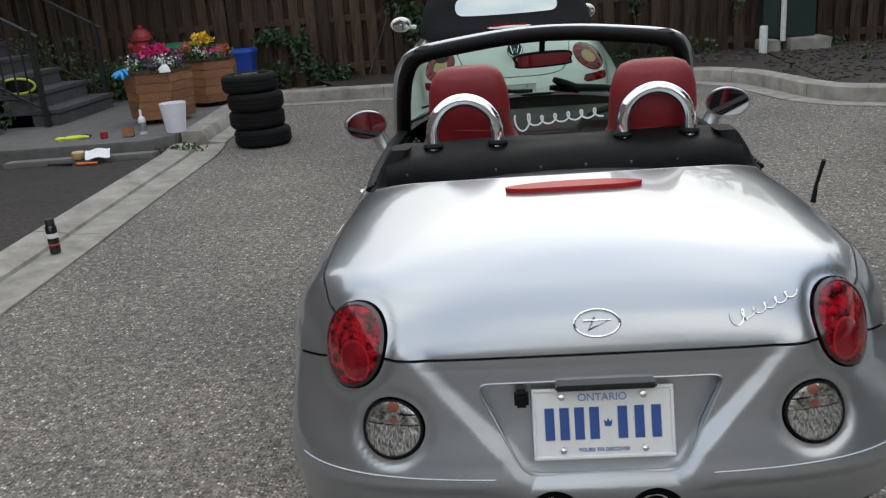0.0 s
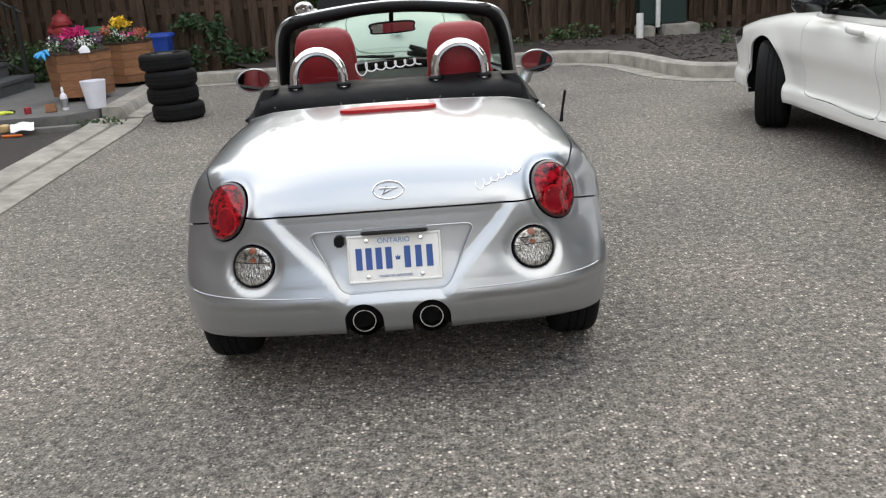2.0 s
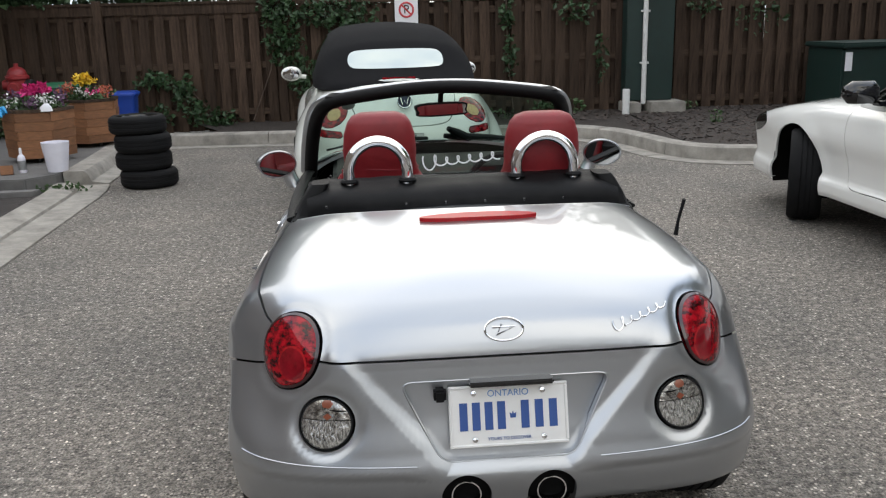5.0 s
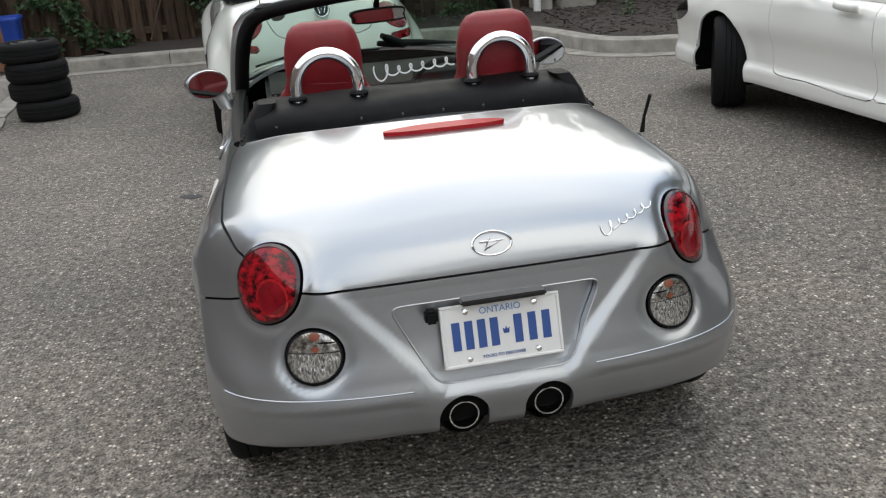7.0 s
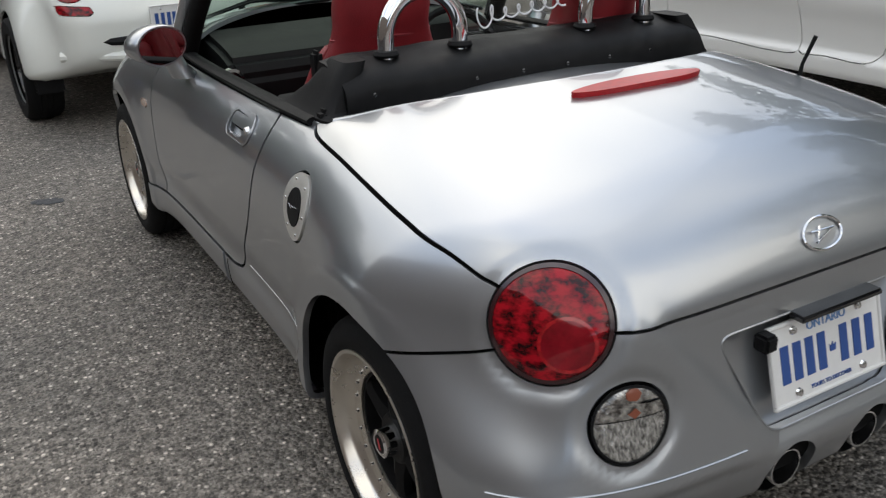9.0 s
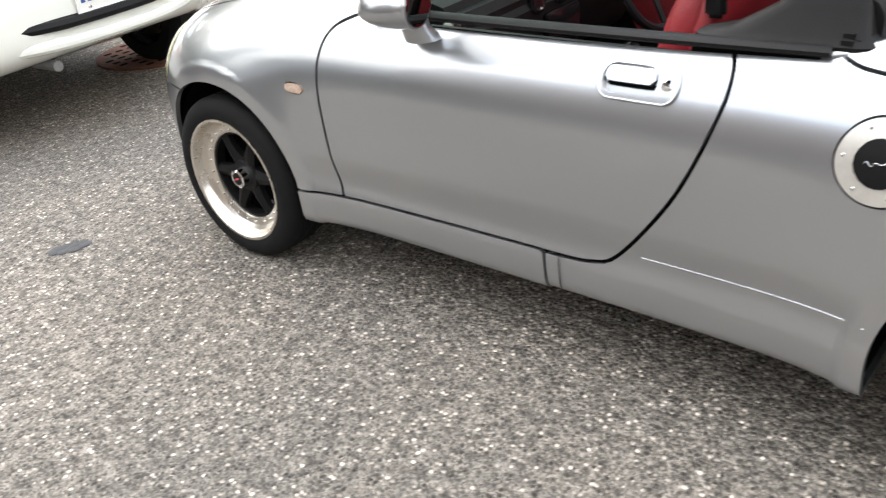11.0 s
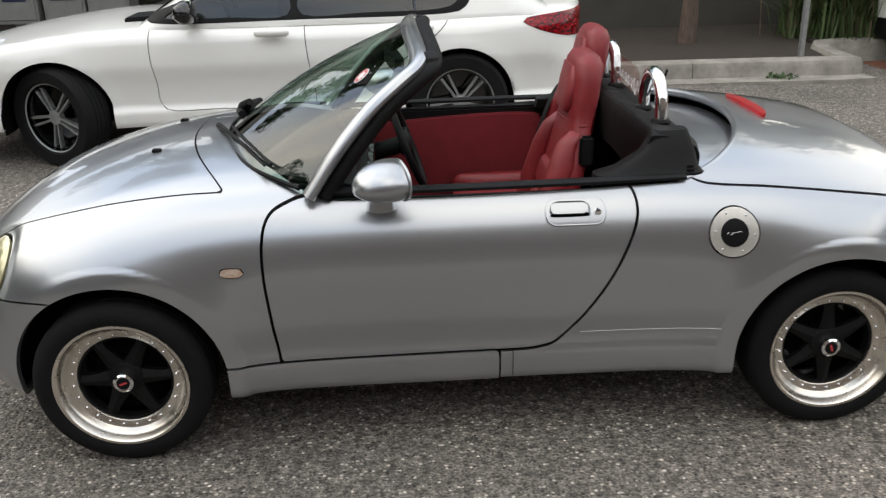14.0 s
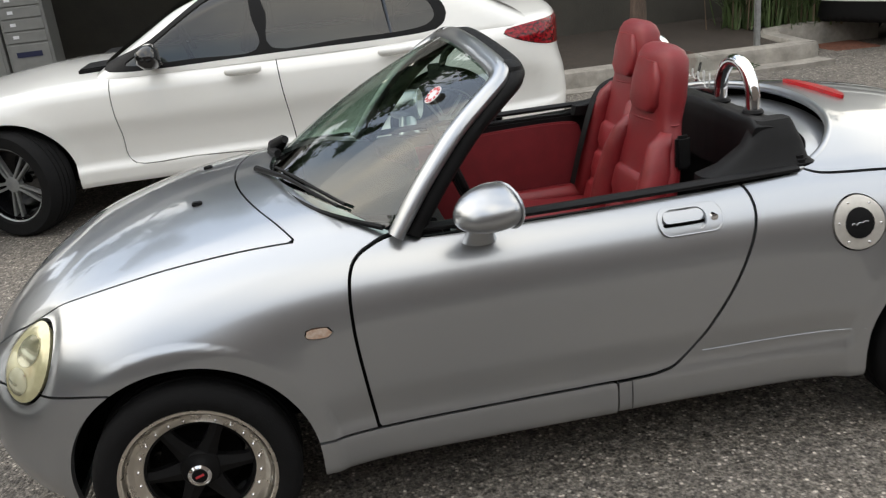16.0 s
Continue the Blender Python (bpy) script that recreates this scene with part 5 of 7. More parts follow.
def frame_ring(plate):
    b = None
    for lo, hi in (((-0.156, -0.004, 0.072), (0.156, 0.006, 0.08)), ((-0.156, -0.004, -0.08), (0.156, 0.006, -0.072)), ((-0.156, -0.004, -0.072), (-0.148, 0.006, 0.072)), ((0.148, -0.004, -0.072), (0.156, 0.006, 0.072))):
        b = box(lo, hi, 0.002, 1, b)
    part("plate_frame", b, M_PLATE, plate)
    for x in (-0.09, 0.09):
        for z in (-0.06, 0.06):
            part("screw", lathe([(0.002, 0.005), (0.007, 0.004), (0.0095, 0)], 14, m=pose(x, -0.001, z, 90, 0, 0)), M_CHROME, plate)




def plate_writing(plate):
    text_part("province_word", "ONTARIO", 0.024, pose(0, -0.001, 0.057, 90, 0, 0), M_BLUELIGHT, plate)
    text_part("motto_word", "YOURS TO DISCOVER", 0.0115, pose(0, -0.001, -0.06, 90, 0, 0), M_BLUE, plate)
    for x in (-0.118, -0.085, -0.052, -0.019, 0.043, 0.08, 0.117):
        part("character_bar", box((x - 0.0105, -0.002, -0.036), (x + 0.0105, 0.001, 0.036), 0.0), M_BLUE, plate, smooth=None)
    part("crown_mark", prism([(0.004, -0.008), (0.018, -0.008), (0.02, 0.006), (0.014, 0.002), (0.011, 0.01), (0.008, 0.002), (0.002, 0.006)], -0.002, 0.001, "y"), M_BLUE, plate)


def liner(s, y):
    b = bmesh.new()
    n, rr = 20, ARCH + 0.006
    ring = []
    for k in range(n + 1):
        a = math.pi * (k / n) * 0.94 + 0.03 * math.pi
        ring.append((y + rr * math.cos(a), AXLE_Z + rr * math.sin(a)))
    o = [b.verts.new((s * 0.665, p, q)) for p, q in ring]
    i = [b.verts.new((s * 0.42, p, q)) for p, q in ring]
    for k in range(n):
        b.faces.new((o[k], o[k + 1], i[k + 1], i[k]))
    b.faces.new(i)
    return b


WHEEL_KIT = {}


def roadster_wheel(car, s, y):
    """Three-piece wheel: black star centre, polished lip with rivets."""
    if not WHEEL_KIT:
        tread = []
        for z in (-0.045, -0.015, 0.015, 0.045):
            tread += [(0.272, z - 0.011), (0.2725, z + 0.009), (0.267, z + 0.011), (0.267, z + 0.017)]
        prof = [(0.19, -0.075), (0.2, -0.082), (0.235, -0.088), (0.257, -0.08), (0.268, -0.066)] + tread[:-2] + [(0.268, 0.068), (0.257, 0.08), (0.235, 0.088), (0.208, 0.084), (0.199, 0.076)]
        WHEEL_KIT["tyre"] = to_mesh(lathe(prof, 64, caps=False), "tyre", 35)
        WHEEL_KIT["rim"] = to_mesh(lathe([(0.2, 0.072), (0.207, 0.079), (0.206, 0.085), (0.198, 0.085), (0.193, 0.080), (0.189, 0.062), (0.182, 0.052), (0.176, 0.049), (0.172, 0.044), (0.168, 0.042), (0.150, 0.040), (0.1468, 0.037), (0.146, 0.02)], 72, caps=False), "rim", 40)
        WHEEL_KIT["barrel"] = to_mesh(lathe([(0.156, 0.03), (0.15, -0.06), (0.02, -0.065)], 40, caps=False), "barrel", 35)
        WHEEL_KIT["star"] = to_mesh(lathe([(0.056, -0.06), (0.055, 0.03), (0.05, 0.036), (0.0301, 0.036)], 32, caps=False), "wheel", 30)
        WHEEL_KIT["ring"] = to_mesh(lathe([(0.1462, -0.004), (0.1462, 0.032), (0.139, 0.032), (0.137, 0.0)], 48, caps=False), "ring", 30)
        sp = bmesh.new()
        rows = []
        for r, w, z in ((0.04, 0.03, 0.03), (0.08, 0.022, 0.034), (0.12, 0.017, 0.034), (0.144, 0.02, 0.03)):
            rows.append([sp.verts.new(q) for q in ((-w, r, z - 0.025), (-w, r, z - 0.006), (-w * 0.45, r, z), (0, r, z + 0.004), (w * 0.45, r, z), (w, r, z - 0.006), (w, r, z - 0.025))])
        for u, v in zip(rows, rows[1:]):
            for k in range(7):
                sp.faces.new((u[k], u[(k + 1) % 7], v[(k + 1) % 7], v[k]))
        bmesh.ops.recalc_face_normals(sp, faces=sp.faces)
        WHEEL_KIT["spoke"] = to_mesh(sp, "spoke", 30)
        WHEEL_KIT["cap"] = to_mesh(lathe([(0.021, 0.066), (0.025, 0.068), (0.031, 0.064), (0.033, 0.036)], 28), "cap", 30)
        WHEEL_KIT["disc"] = to_mesh(lathe([(0.11, -0.03), (0.11, -0.022), (0.05, -0.022)], 40), "brake_disc", 30)
        WHEEL_KIT["dot"] = to_mesh(lathe([(0.0205, 0.0665), (0.0195, 0.0675)], 20), "cap_disc", 30)
        WHEEL_KIT["bolt"] = to_mesh(lathe([(0.0022, 0.047), (0.0045, 0.045), (0.005, 0.04)], 10), "rivet", 40)
        for k, m in (("tyre", M_RUBBER), ("rim", M_ALU), ("barrel", M_GLOSSBLACK), ("star", M_BLACK), ("ring", M_BLACK), ("spoke", M_BLACK), ("cap", M_CHROME), ("dot", M_BLACK), ("bolt", M_CHROME), ("disc", M_DARK)):
            WHEEL_KIT[k].materials.append(m)
    w = part("wheel", WHEEL_KIT["star"], M_GLOSSBLACK, car, "black star-spoke alloy wheel with a polished riveted lip")
    w.matrix_basis = pose(s * 0.65, y, AXLE_Z, 0, 90 * s, 0) @ pose(0, 0, 0, 0, 0, 17 * (1 + s) + y * 40)
    for k, n in (("tyre", "tyre"), ("rim", "rim"), ("barrel", "barrel"), ("ring", "spoke_ring"), ("cap", "hub_cap"), ("dot", "cap_disc"), ("disc", "brake_disc")):
        part(n, WHEEL_KIT[k], M_RUBBER, w)
    for k in range(6):
        part("spoke", WHEEL_KIT["spoke"], M_GLOSSBLACK, w).matrix_basis = pose(0, 0, 0, 0, 0, 60 * k + 12)
    part("cap_mark", box((-0.012, -0.003, 0.067), (0.012, 0.003, 0.0684)), M_STICKER, w, smooth=None)
    for k in range(24):
        q = part("rivet", WHEEL_KIT["bolt"], M_CHROME, w)
        a = 2 * math.pi * k / 24
        q.matrix_basis = pose(0.159 * math.cos(a), 0.159 * math.sin(a), 0)


def roadster_frame(car):
    """Windscreen surround, glass, wipers and inner mirror."""
    base = [(-0.622, 2.14, 0.82), (-0.605, 2.05, 0.945), (-0.58, 1.95, 1.06), (-0.55, 1.865, 1.13), (-0.512, 1.81, 1.168), (-0.45, 1.796, 1.188), (-0.3, 1.802, 1.208), (-0.15, 1.81, 1.222), (0, 1.813, 1.227)]
    path = spline(base + [(-x, y, z) for x, y, z in base[-2::-1]], 5)
    wid = [0.031] * len(path)
    fr = part("windscreen_frame", sweep(path, wid, 12, flat=0.7), M_SILVER, car, "silver windscreen pillars and header")
    back = [p + np.array([-0.02 * np.sign(p[0]) * min(1, abs(p[0]) * 4), -0.046, -0.008]) for p in path]
    part("header_trim", sweep(back, [0.031] * len(back), 12, flat=0.85), M_BLACK, fr, "black rubber trim along the pillars and header")
    for x in (-0.42, 0.42):
        part("roof_catch", box((x - 0.03, 1.745, 1.165), (x + 0.03, 1.80, 1.192), 0.008), M_BLACK, fr, "black roof catch")
    for s in (-1, 1):
        part("corner_seal", loft([((s * 0.475, 1.765, 1.145), 0.03, 0.022, 0), ((s * 0.47, 1.76, 1.17), 0.04, 0.032, 0), ((s * 0.462, 1.76, 1.195), 0.038, 0.03, 0), ((s * 0.455, 1.765, 1.208), 0.022, 0.018, 0)], seg=14, power=2.2), M_BLACK, fr, "folded black rubber at the header corner")
    n, rows = 41, 14
    lower = spline([(-0.60, 2.165, 0.838), (-0.45, 2.33, 0.868), (-0.2, 2.435, 0.888), (0, 2.46, 0.893), (0.2, 2.435, 0.888), (0.45, 2.33, 0.868), (0.60, 2.165, 0.838)], 10)
    s = np.linspace(0, 1, n)
    rs = lambda pts: np.stack([np.interp(s, np.linspace(0, 1, len(pts)), pts[:, k]) for k in range(3)], 1)
    lo, hi = rs(lower), rs(path[2:-2] + np.array([0, 0.012, 0.0]))
    b = bmesh.new()
    grid = [[b.verts.new(lo[i] * (1 - t) + hi[i] * t + np.array([0, 0.03, 0.02]) * math.sin(math.pi * t) * math.sin(math.pi * s[i])) for i in range(n)] for t in np.linspace(0, 1, rows)]
    for r in range(rows - 1):
        for i in range(n - 1):
            b.faces.new((grid[r][i], grid[r][i + 1], grid[r + 1][i + 1], grid[r + 1][i]))
    PANE = [[v.co.copy() for v in row] for row in grid]
    ws = part("windscreen_glass", b, M_GLASS, fr, "raked windscreen glass")
    ws.visible_shadow = False
    part("screen_seal", sweep(lo + np.array([0, 0.004, 0.002]), 0.008, 6), M_BLACK, fr, "black seal at the foot of the glass")
    st = part("round_sticker", lathe([(0.03, 0), (0.03, 0.002)], 24), M_PAPER, fr, "round white and red sticker on the glass")
    spot = min((c for row in PANE for c in row[1:-1]), key=lambda c: (c - Vector((-0.395, 1.925, 1.11))).length)
    st.matrix_basis = Matrix.Translation(spot + Vector((-0.15, 0.62, 0.77)) * 0.006) @ Vector((-0.15, 0.62, 0.77)).to_track_quat("Z", "Y").to_matrix().to_4x4()
    for k in range(10):
        a = 2 * math.pi * k / 10
        part("sticker_mark", box((-0.004, 0.017, 0.002), (0.004, 0.027, 0.0032), m=pose(0, 0, 0, 0, 0, math.degrees(a))), M_STICKER, st)
    w = part("wiper", sweep([(-0.02, 2.50, 0.905), (-0.275, 2.407, 0.93), (-0.53, 2.275, 0.895)], [0.011, 0.006, 0.004], 8), M_BLACK, car, "black windscreen wiper")
    part("blade", sweep([(-0.122, 2.435, 0.925), (-0.275, 2.382, 0.928), (-0.53, 2.255, 0.897)], 0.005, 6), M_BLACK, w)
    w = part("wiper", sweep([(0.45, 2.42, 0.89), (0.3, 2.45, 0.905), (0.16, 2.445, 0.915), (0.06, 2.43, 0.925)], [0.014, 0.018, 0.022, 0.012], 10), M_BLACK, car, "black windscreen wiper folded against the glass")
    part("blade", sweep([(0.24, 2.455, 0.885), (0.13, 2.43, 0.935), (0.08, 2.40, 0.965)], [0.02, 0.024, 0.013], 10), M_BLACK, w)
    part("cowl_cover", sweep(lower[16:-16] + np.array([0, 0.025, -0.004]), 0.014, 8, flat=0.4), M_BLACK, car, "black plastic scuttle below the windscreen")
    mir = part("inner_mirror", prism(spline([(-0.11, 1.105), (-0.1, 1.14), (0.1, 1.143), (0.115, 1.11), (0.1, 1.088), (-0.09, 1.085)], 5, True), 1.855, 1.885, "y", 0.006, m=pose(0.0, 0, 0)), M_BLACK, car, "black interior mirror reflecting the red seats")
    part("mirror_glass", prism(spline([(-0.1, 1.105), (-0.095, 1.133), (0.095, 1.136), (0.105, 1.11), (0.095, 1.095), (-0.085, 1.092)], 5, True), 1.851, 1.8555, "y"), M_MIRROR, mir)
    mir.matrix_basis = Matrix.Translation((0, 1.87, 1.11)) @ pose(0, 0, 0, 0, 0, 9) @ Matrix.Translation((0, -1.87, -1.11))
    part("mirror_stem", sweep([(0, 1.88, 1.13), (0, 1.86, 1.18), (0, 1.82, 1.21)], 0.012, 8), M_BLACK, mir)


def loft(rings, bm=None, seg=20, power=2.6):
    """Stacked rounded-rectangle rings: (centre, half width along x, half depth along y', tilt)."""
    b = bmesh.new()
    rows = []
    for c, hx, hy, tilt in rings:
        row = []
        for k in range(seg):
            a = 2 * math.pi * k / seg
            u = math.copysign(abs(math.cos(a)) ** (2 / power), math.cos(a)) * hx
            v = math.copysign(abs(math.sin(a)) ** (2 / power), math.sin(a)) * hy
            row.append(b.verts.new((c[0] + u, c[1] + v * math.cos(tilt), c[2] + v * math.sin(tilt))))
        rows.append(row)
    for r, q in zip(rows, rows[1:]):
        for k in range(seg):
            b.faces.new((r[k], r[(k + 1) % seg], q[(k + 1) % seg], q[k]))
    b.faces.new(rows[0][::-1])
    b.faces.new(rows[-1])
    bmesh.ops.recalc_face_normals(b, faces=b.faces)
    return joined(bm, b)


def seat(car, x, back=0.0):
    """Bucket seat: cushion, waisted backrest with an integral headrest, bolsters and piping."""
    s = part("seat", loft([((x, 1.50, 0.36), 0.2, 0.20, 0), ((x, 1.50, 0.42), 0.22, 0.24, 0), ((x, 1.51, 0.48), 0.215, 0.25, 0.05), ((x, 1.51, 0.505), 0.18, 0.22, 0.05)]), M_LEATHER, car, "red leather bucket seat with an integral headrest", 60)
    s.location.y = back
    rows = [(0.44, 1.36, 0.19, 0.05), (0.55, 1.325, 0.205, 0.05), (0.68, 1.285, 0.208, 0.048), (0.80, 1.255, 0.2, 0.045), (0.88, 1.238, 0.178, 0.043), (0.93, 1.228, 0.152, 0.043), (0.965, 1.222, 0.14, 0.044), (0.985, 1.218, 0.136, 0.047), (1.03, 1.21, 0.138, 0.05), (1.09, 1.20, 0.132, 0.048), (1.135, 1.195, 0.118, 0.05), (1.158, 1.193, 0.10, 0.038), (1.17, 1.192, 0.07, 0.02)]
    part("backrest", loft([((x, y, z), w, d, 0.12) for z, y, w, d in rows], seg=32, power=2.9), M_LEATHER, s, "", 70)
    at = lambda z, k: float(np.interp(z, [r[0] for r in rows], [r[k] for r in rows]))
    for q in (-1, 1):
        bol = [((x + q * (at(z, 2) - 0.035 * k), at(z, 1) + 0.045 * k, z), 0.044 * k, 0.05 * k, 0.1) for z, k in ((0.46, 0.5), (0.52, 0.9), (0.62, 1.0), (0.74, 1.0), (0.83, 0.92), (0.90, 0.75), (0.935, 0.4))]
        part("side_bolster", loft(bol, seg=18, power=2.1), M_LEATHER, s, "", 70)
        part("thigh_bolster", loft([((x + q * 0.185, 1.52, 0.44), 0.04, 0.22, 0), ((x + q * 0.185, 1.52, 0.51), 0.045, 0.23, 0), ((x + q * 0.185, 1.52, 0.535), 0.025, 0.2, 0)], seg=16, power=2.1), M_LEATHER, s, "", 70)
    for k, (z0, z1) in enumerate(((0.47, 0.58), (0.595, 0.69), (0.705, 0.80))):
        pad = [((x, at(z, 1) + at(z, 3) * 0.92, z), 0.125 * f, 0.022 * f, 0.12) for z, f in ((z0, 0.8), (z0 + 0.02, 1.0), (z1 - 0.02, 1.0), (z1, 0.8))]
        part("back_pad", loft(pad, seg=18, power=3.5), M_LEATHER, s, "", 70)
    part("headrest_pad", loft([((x, at(z, 1) + at(z, 3) * 0.9, z), 0.10 * f, 0.02 * f, 0.12) for z, f in ((0.985, 0.8), (1.01, 1.0), (1.08, 0.95), (1.13, 0.7))], seg=18, power=3), M_LEATHER, s, "", 70)
    part("neck_seam", sweep([(x + at(0.955, 2) * 1.01 * math.cos(a), at(0.955, 1) + at(0.955, 3) * 1.03 * math.sin(a), 0.957 + 0.004 * math.cos(3 * a)) for a in np.linspace(0, 6.283, 36, endpoint=False)], 0.0035, 6, closed=True), M_REDDOOR, s)
    out = -1 if x < 0 else 1
    part("belt_guide", box((x + out * 0.19 - 0.012, 1.20, 0.835), (x + out * 0.19 + 0.012, 1.245, 0.935), 0.009), M_BLACK, s, "black belt guide loop")
    if x < 0:
        return
    strap = spline([(x + out * 0.185, 1.20, 0.945), (x + out * 0.175, 1.30, 0.90), (x + out * 0.15, 1.375, 0.74), (x + out * 0.15, 1.43, 0.55)], 6)
    b = bmesh.new()
    r1, r2 = [b.verts.new((p[0] - 0.023, p[1], p[2])) for p in strap], [b.verts.new((p[0] + 0.023, p[1] + 0.004, p[2])) for p in strap]
    for k in range(len(strap) - 1):
        b.faces.new((r1[k], r2[k], r2[k + 1], r1[k + 1]))
    part("seat_belt", b, M_BLACK, s, "black seat belt", 60)


def roadster_cabin(car):
    tub = part("cabin_tub", box((-0.61, 0.98, 0.24), (0.61, 2.40, 0.30), 0.01), M_BLACK, car, "black carpeted cabin floor")
    part("rear_wall", box((-0.60, 0.96, 0.28), (0.60, 1.0, 0.86), 0.01), M_BLACK, tub)
    part("firewall", box((-0.5, 2.30, 0.28), (0.5, 2.36, 0.78), 0.01), M_BLACK, tub)
    for s in (-1, 1):
        part("door_lining", box((s * 0.60 - 0.015, 1.0, 0.28), (s * 0.60 + 0.015, 2.30, 0.80), 0.008), M_BLACK, tub)
        part("door_card", prism(spline([(1.24, 0.47), (1.24, 0.72), (1.33, 0.775), (1.8, 0.76), (2.02, 0.72), (2.05, 0.5), (1.9, 0.42), (1.35, 0.42)], 5, True), s * 0.578 - 0.01, s * 0.578 + 0.01, "x", 0.006), M_REDDOOR, tub, "red leather door card")
        cap = [(s * 0.618, 1.0, 0.834), (s * 0.63, 1.3, 0.834), (s * 0.632, 1.7, 0.832), (s * 0.624, 2.0, 0.83), (s * 0.612, 2.12, 0.83)]
        part("belt_seal", sweep(spline([(a - s * 0.016, b, c - 0.004) for a, b, c in cap], 6), 0.023, 10, flat=0.45), M_BLACK, tub, "black rubber strip along the door top")
    seat(car, -0.285, 0.055)
    seat(car, 0.30, -0.105)
    # dash, steering wheel on the right-hand side
    d = part("dashboard", prism([(1.98, 0.62), (1.96, 0.74), (1.99, 0.80), (2.08, 0.825), (2.3, 0.86), (2.36, 0.84), (2.36, 0.5), (2.05, 0.5)], -0.50, 0.50, "x", 0.02), M_BLACK, car, "black dashboard with round vents")
    for x in (-0.5, -0.12, 0.0, 0.12, 0.52):
        part("air_vent", lathe([(0.022, 0.008), (0.03, 0.012), (0.04, 0.008), (0.042, -0.01)], 24, m=pose(x, 1.968, 0.74, 90, 0, 0)), M_GLOSSBLACK, d)
    part("centre_screen", box((-0.09, 1.955, 0.58), (0.09, 1.975, 0.69), 0.006), M_GLOSSBLACK, d, "black display")
    for x in (-0.07, 0.0, 0.07):
        part("heater_knob", lathe([(0.02, 0.012), (0.025, 0.01), (0.027, 0.0)], 20, m=pose(x, 1.956, 0.545, 90, 0, 0)), M_GLOSSBLACK, d)
    part("instrument_hood", loft([((0.28, 2.02, 0.78), 0.13, 0.07, 0), ((0.28, 2.03, 0.84), 0.12, 0.07, 0), ((0.28, 2.05, 0.865), 0.08, 0.05, 0)], seg=18), M_BLACK, d)
    st = part("steering_wheel", sweep([(0.28 + 0.175 * math.cos(a), 1.83 + 0.06 * math.sin(a), 0.735 + 0.165 * math.sin(a)) for a in np.linspace(0, 2 * math.pi, 40, endpoint=False)], 0.014, 8, closed=True), M_BLACK, car, "black three-spoke steering wheel on the driver's side")
    for a in (0.15, math.pi - 0.15, -math.pi / 2):
        part("spoke", sweep([(0.28, 1.845, 0.735), (0.28 + 0.17 * math.cos(a), 1.83 + 0.06 * math.sin(a), 0.735 + 0.16 * math.sin(a))], 0.014, 6, flat=0.5), M_BLACK, st)
    part("hub", ball(0.05, (0.28, 1.84, 0.735), (1, 0.6, 1)), M_BLACK, st)
    part("steering_column", cyl(0.035, (0.28, 1.86, 0.73), (0.28, 2.05, 0.68), 12), M_BLACK, st)
    part("centre_console", box((-0.09, 1.2, 0.28), (0.07, 2.05, 0.50), 0.03), M_BLACK, car, "black centre console")
    part("gear_lever", sweep([(-0.01, 1.75, 0.48), (-0.01, 1.73, 0.60)], [0.012, 0.024], 10), M_CHROME, car)
    # rear bulkhead, hoops and wind deflector
    prof = spline([(0.925, 0.78), (0.922, 0.87), (0.932, 0.908), (0.965, 0.932), (1.01, 0.945), (1.055, 0.955), (1.088, 0.94), (1.092, 0.78)], 4)
    pad = bmesh.new()
    rows = []
    for x in np.linspace(-0.545, 0.545, 90):
        row = []
        for k, (y, z) in enumerate(prof):
            w = noise.noise((x * 7, z * 9, y * 9)) * 0.007 + noise.noise((x * 21, z * 16, y * 14)) * 0.004
            end = 0.012 * max(0.0, abs(x) - 0.49) / 0.055
            row.append(pad.verts.new((x, y - w * (1 if k < 10 else 0.3) + end, z + w * 0.6 - end)))
        rows.append(row)
    for a, b in zip(rows, rows[1:]):
        for k in range(len(prof) - 1):
            pad.faces.new((a[k], a[k + 1], b[k + 1], b[k]))
    pad.faces.new(rows[0])
    pad.faces.new(rows[-1][::-1])
    bmesh.ops.recalc_face_normals(pad, faces=pad.faces)
    bh = part("bulkhead_cover", pad, M_BLACK, car, "black padded panel behind the seats", 50)
    for s in (-1, 1):
        part("corner_cover", loft([((s * 0.565, 1.10, 0.80), 0.04, 0.18, 0), ((s * 0.56, 1.10, 0.838), 0.045, 0.172, 0), ((s * 0.55, 1.075, 0.852), 0.042, 0.13, 0), ((s * 0.535, 1.04, 0.895), 0.036, 0.085, 0), ((s * 0.51, 1.025, 0.94), 0.034, 0.058, 0), ((s * 0.50, 1.022, 0.956), 0.03, 0.05, 0)], seg=20, power=4.5), M_BLACK, bh, "black plastic corner moulding")
    for x in np.linspace(-0.48, 0.48, 8):
        part("snap_stud", ball(0.006, (x, 0.927, 0.885), (1, 0.5, 1), 8), M_GLOSSBLACK, bh)
    for x in (-0.297, 0.297):
        arc = [(x + 0.1 * math.cos(a) * 1.02, 1.022, 0.987 + 0.105 * math.sin(a)) for a in np.linspace(math.pi, 0, 25)]
        arc = [(arc[0][0], 1.022, 0.94)] + arc + [(arc[-1][0], 1.022, 0.94)]
        h = part("roll_hoop", sweep(arc, 0.0205, 16), M_CHROME, car, "chrome roll hoop behind a seat")
        for q in (-1, 1):
            part("hoop_foot", lathe([(0.03, 0.0), (0.032, 0.006), (0.027, 0.014), (0.021, 0.016)], 20, m=pose(x + q * 0.102, 1.022, 0.948)), M_BLACK, h)
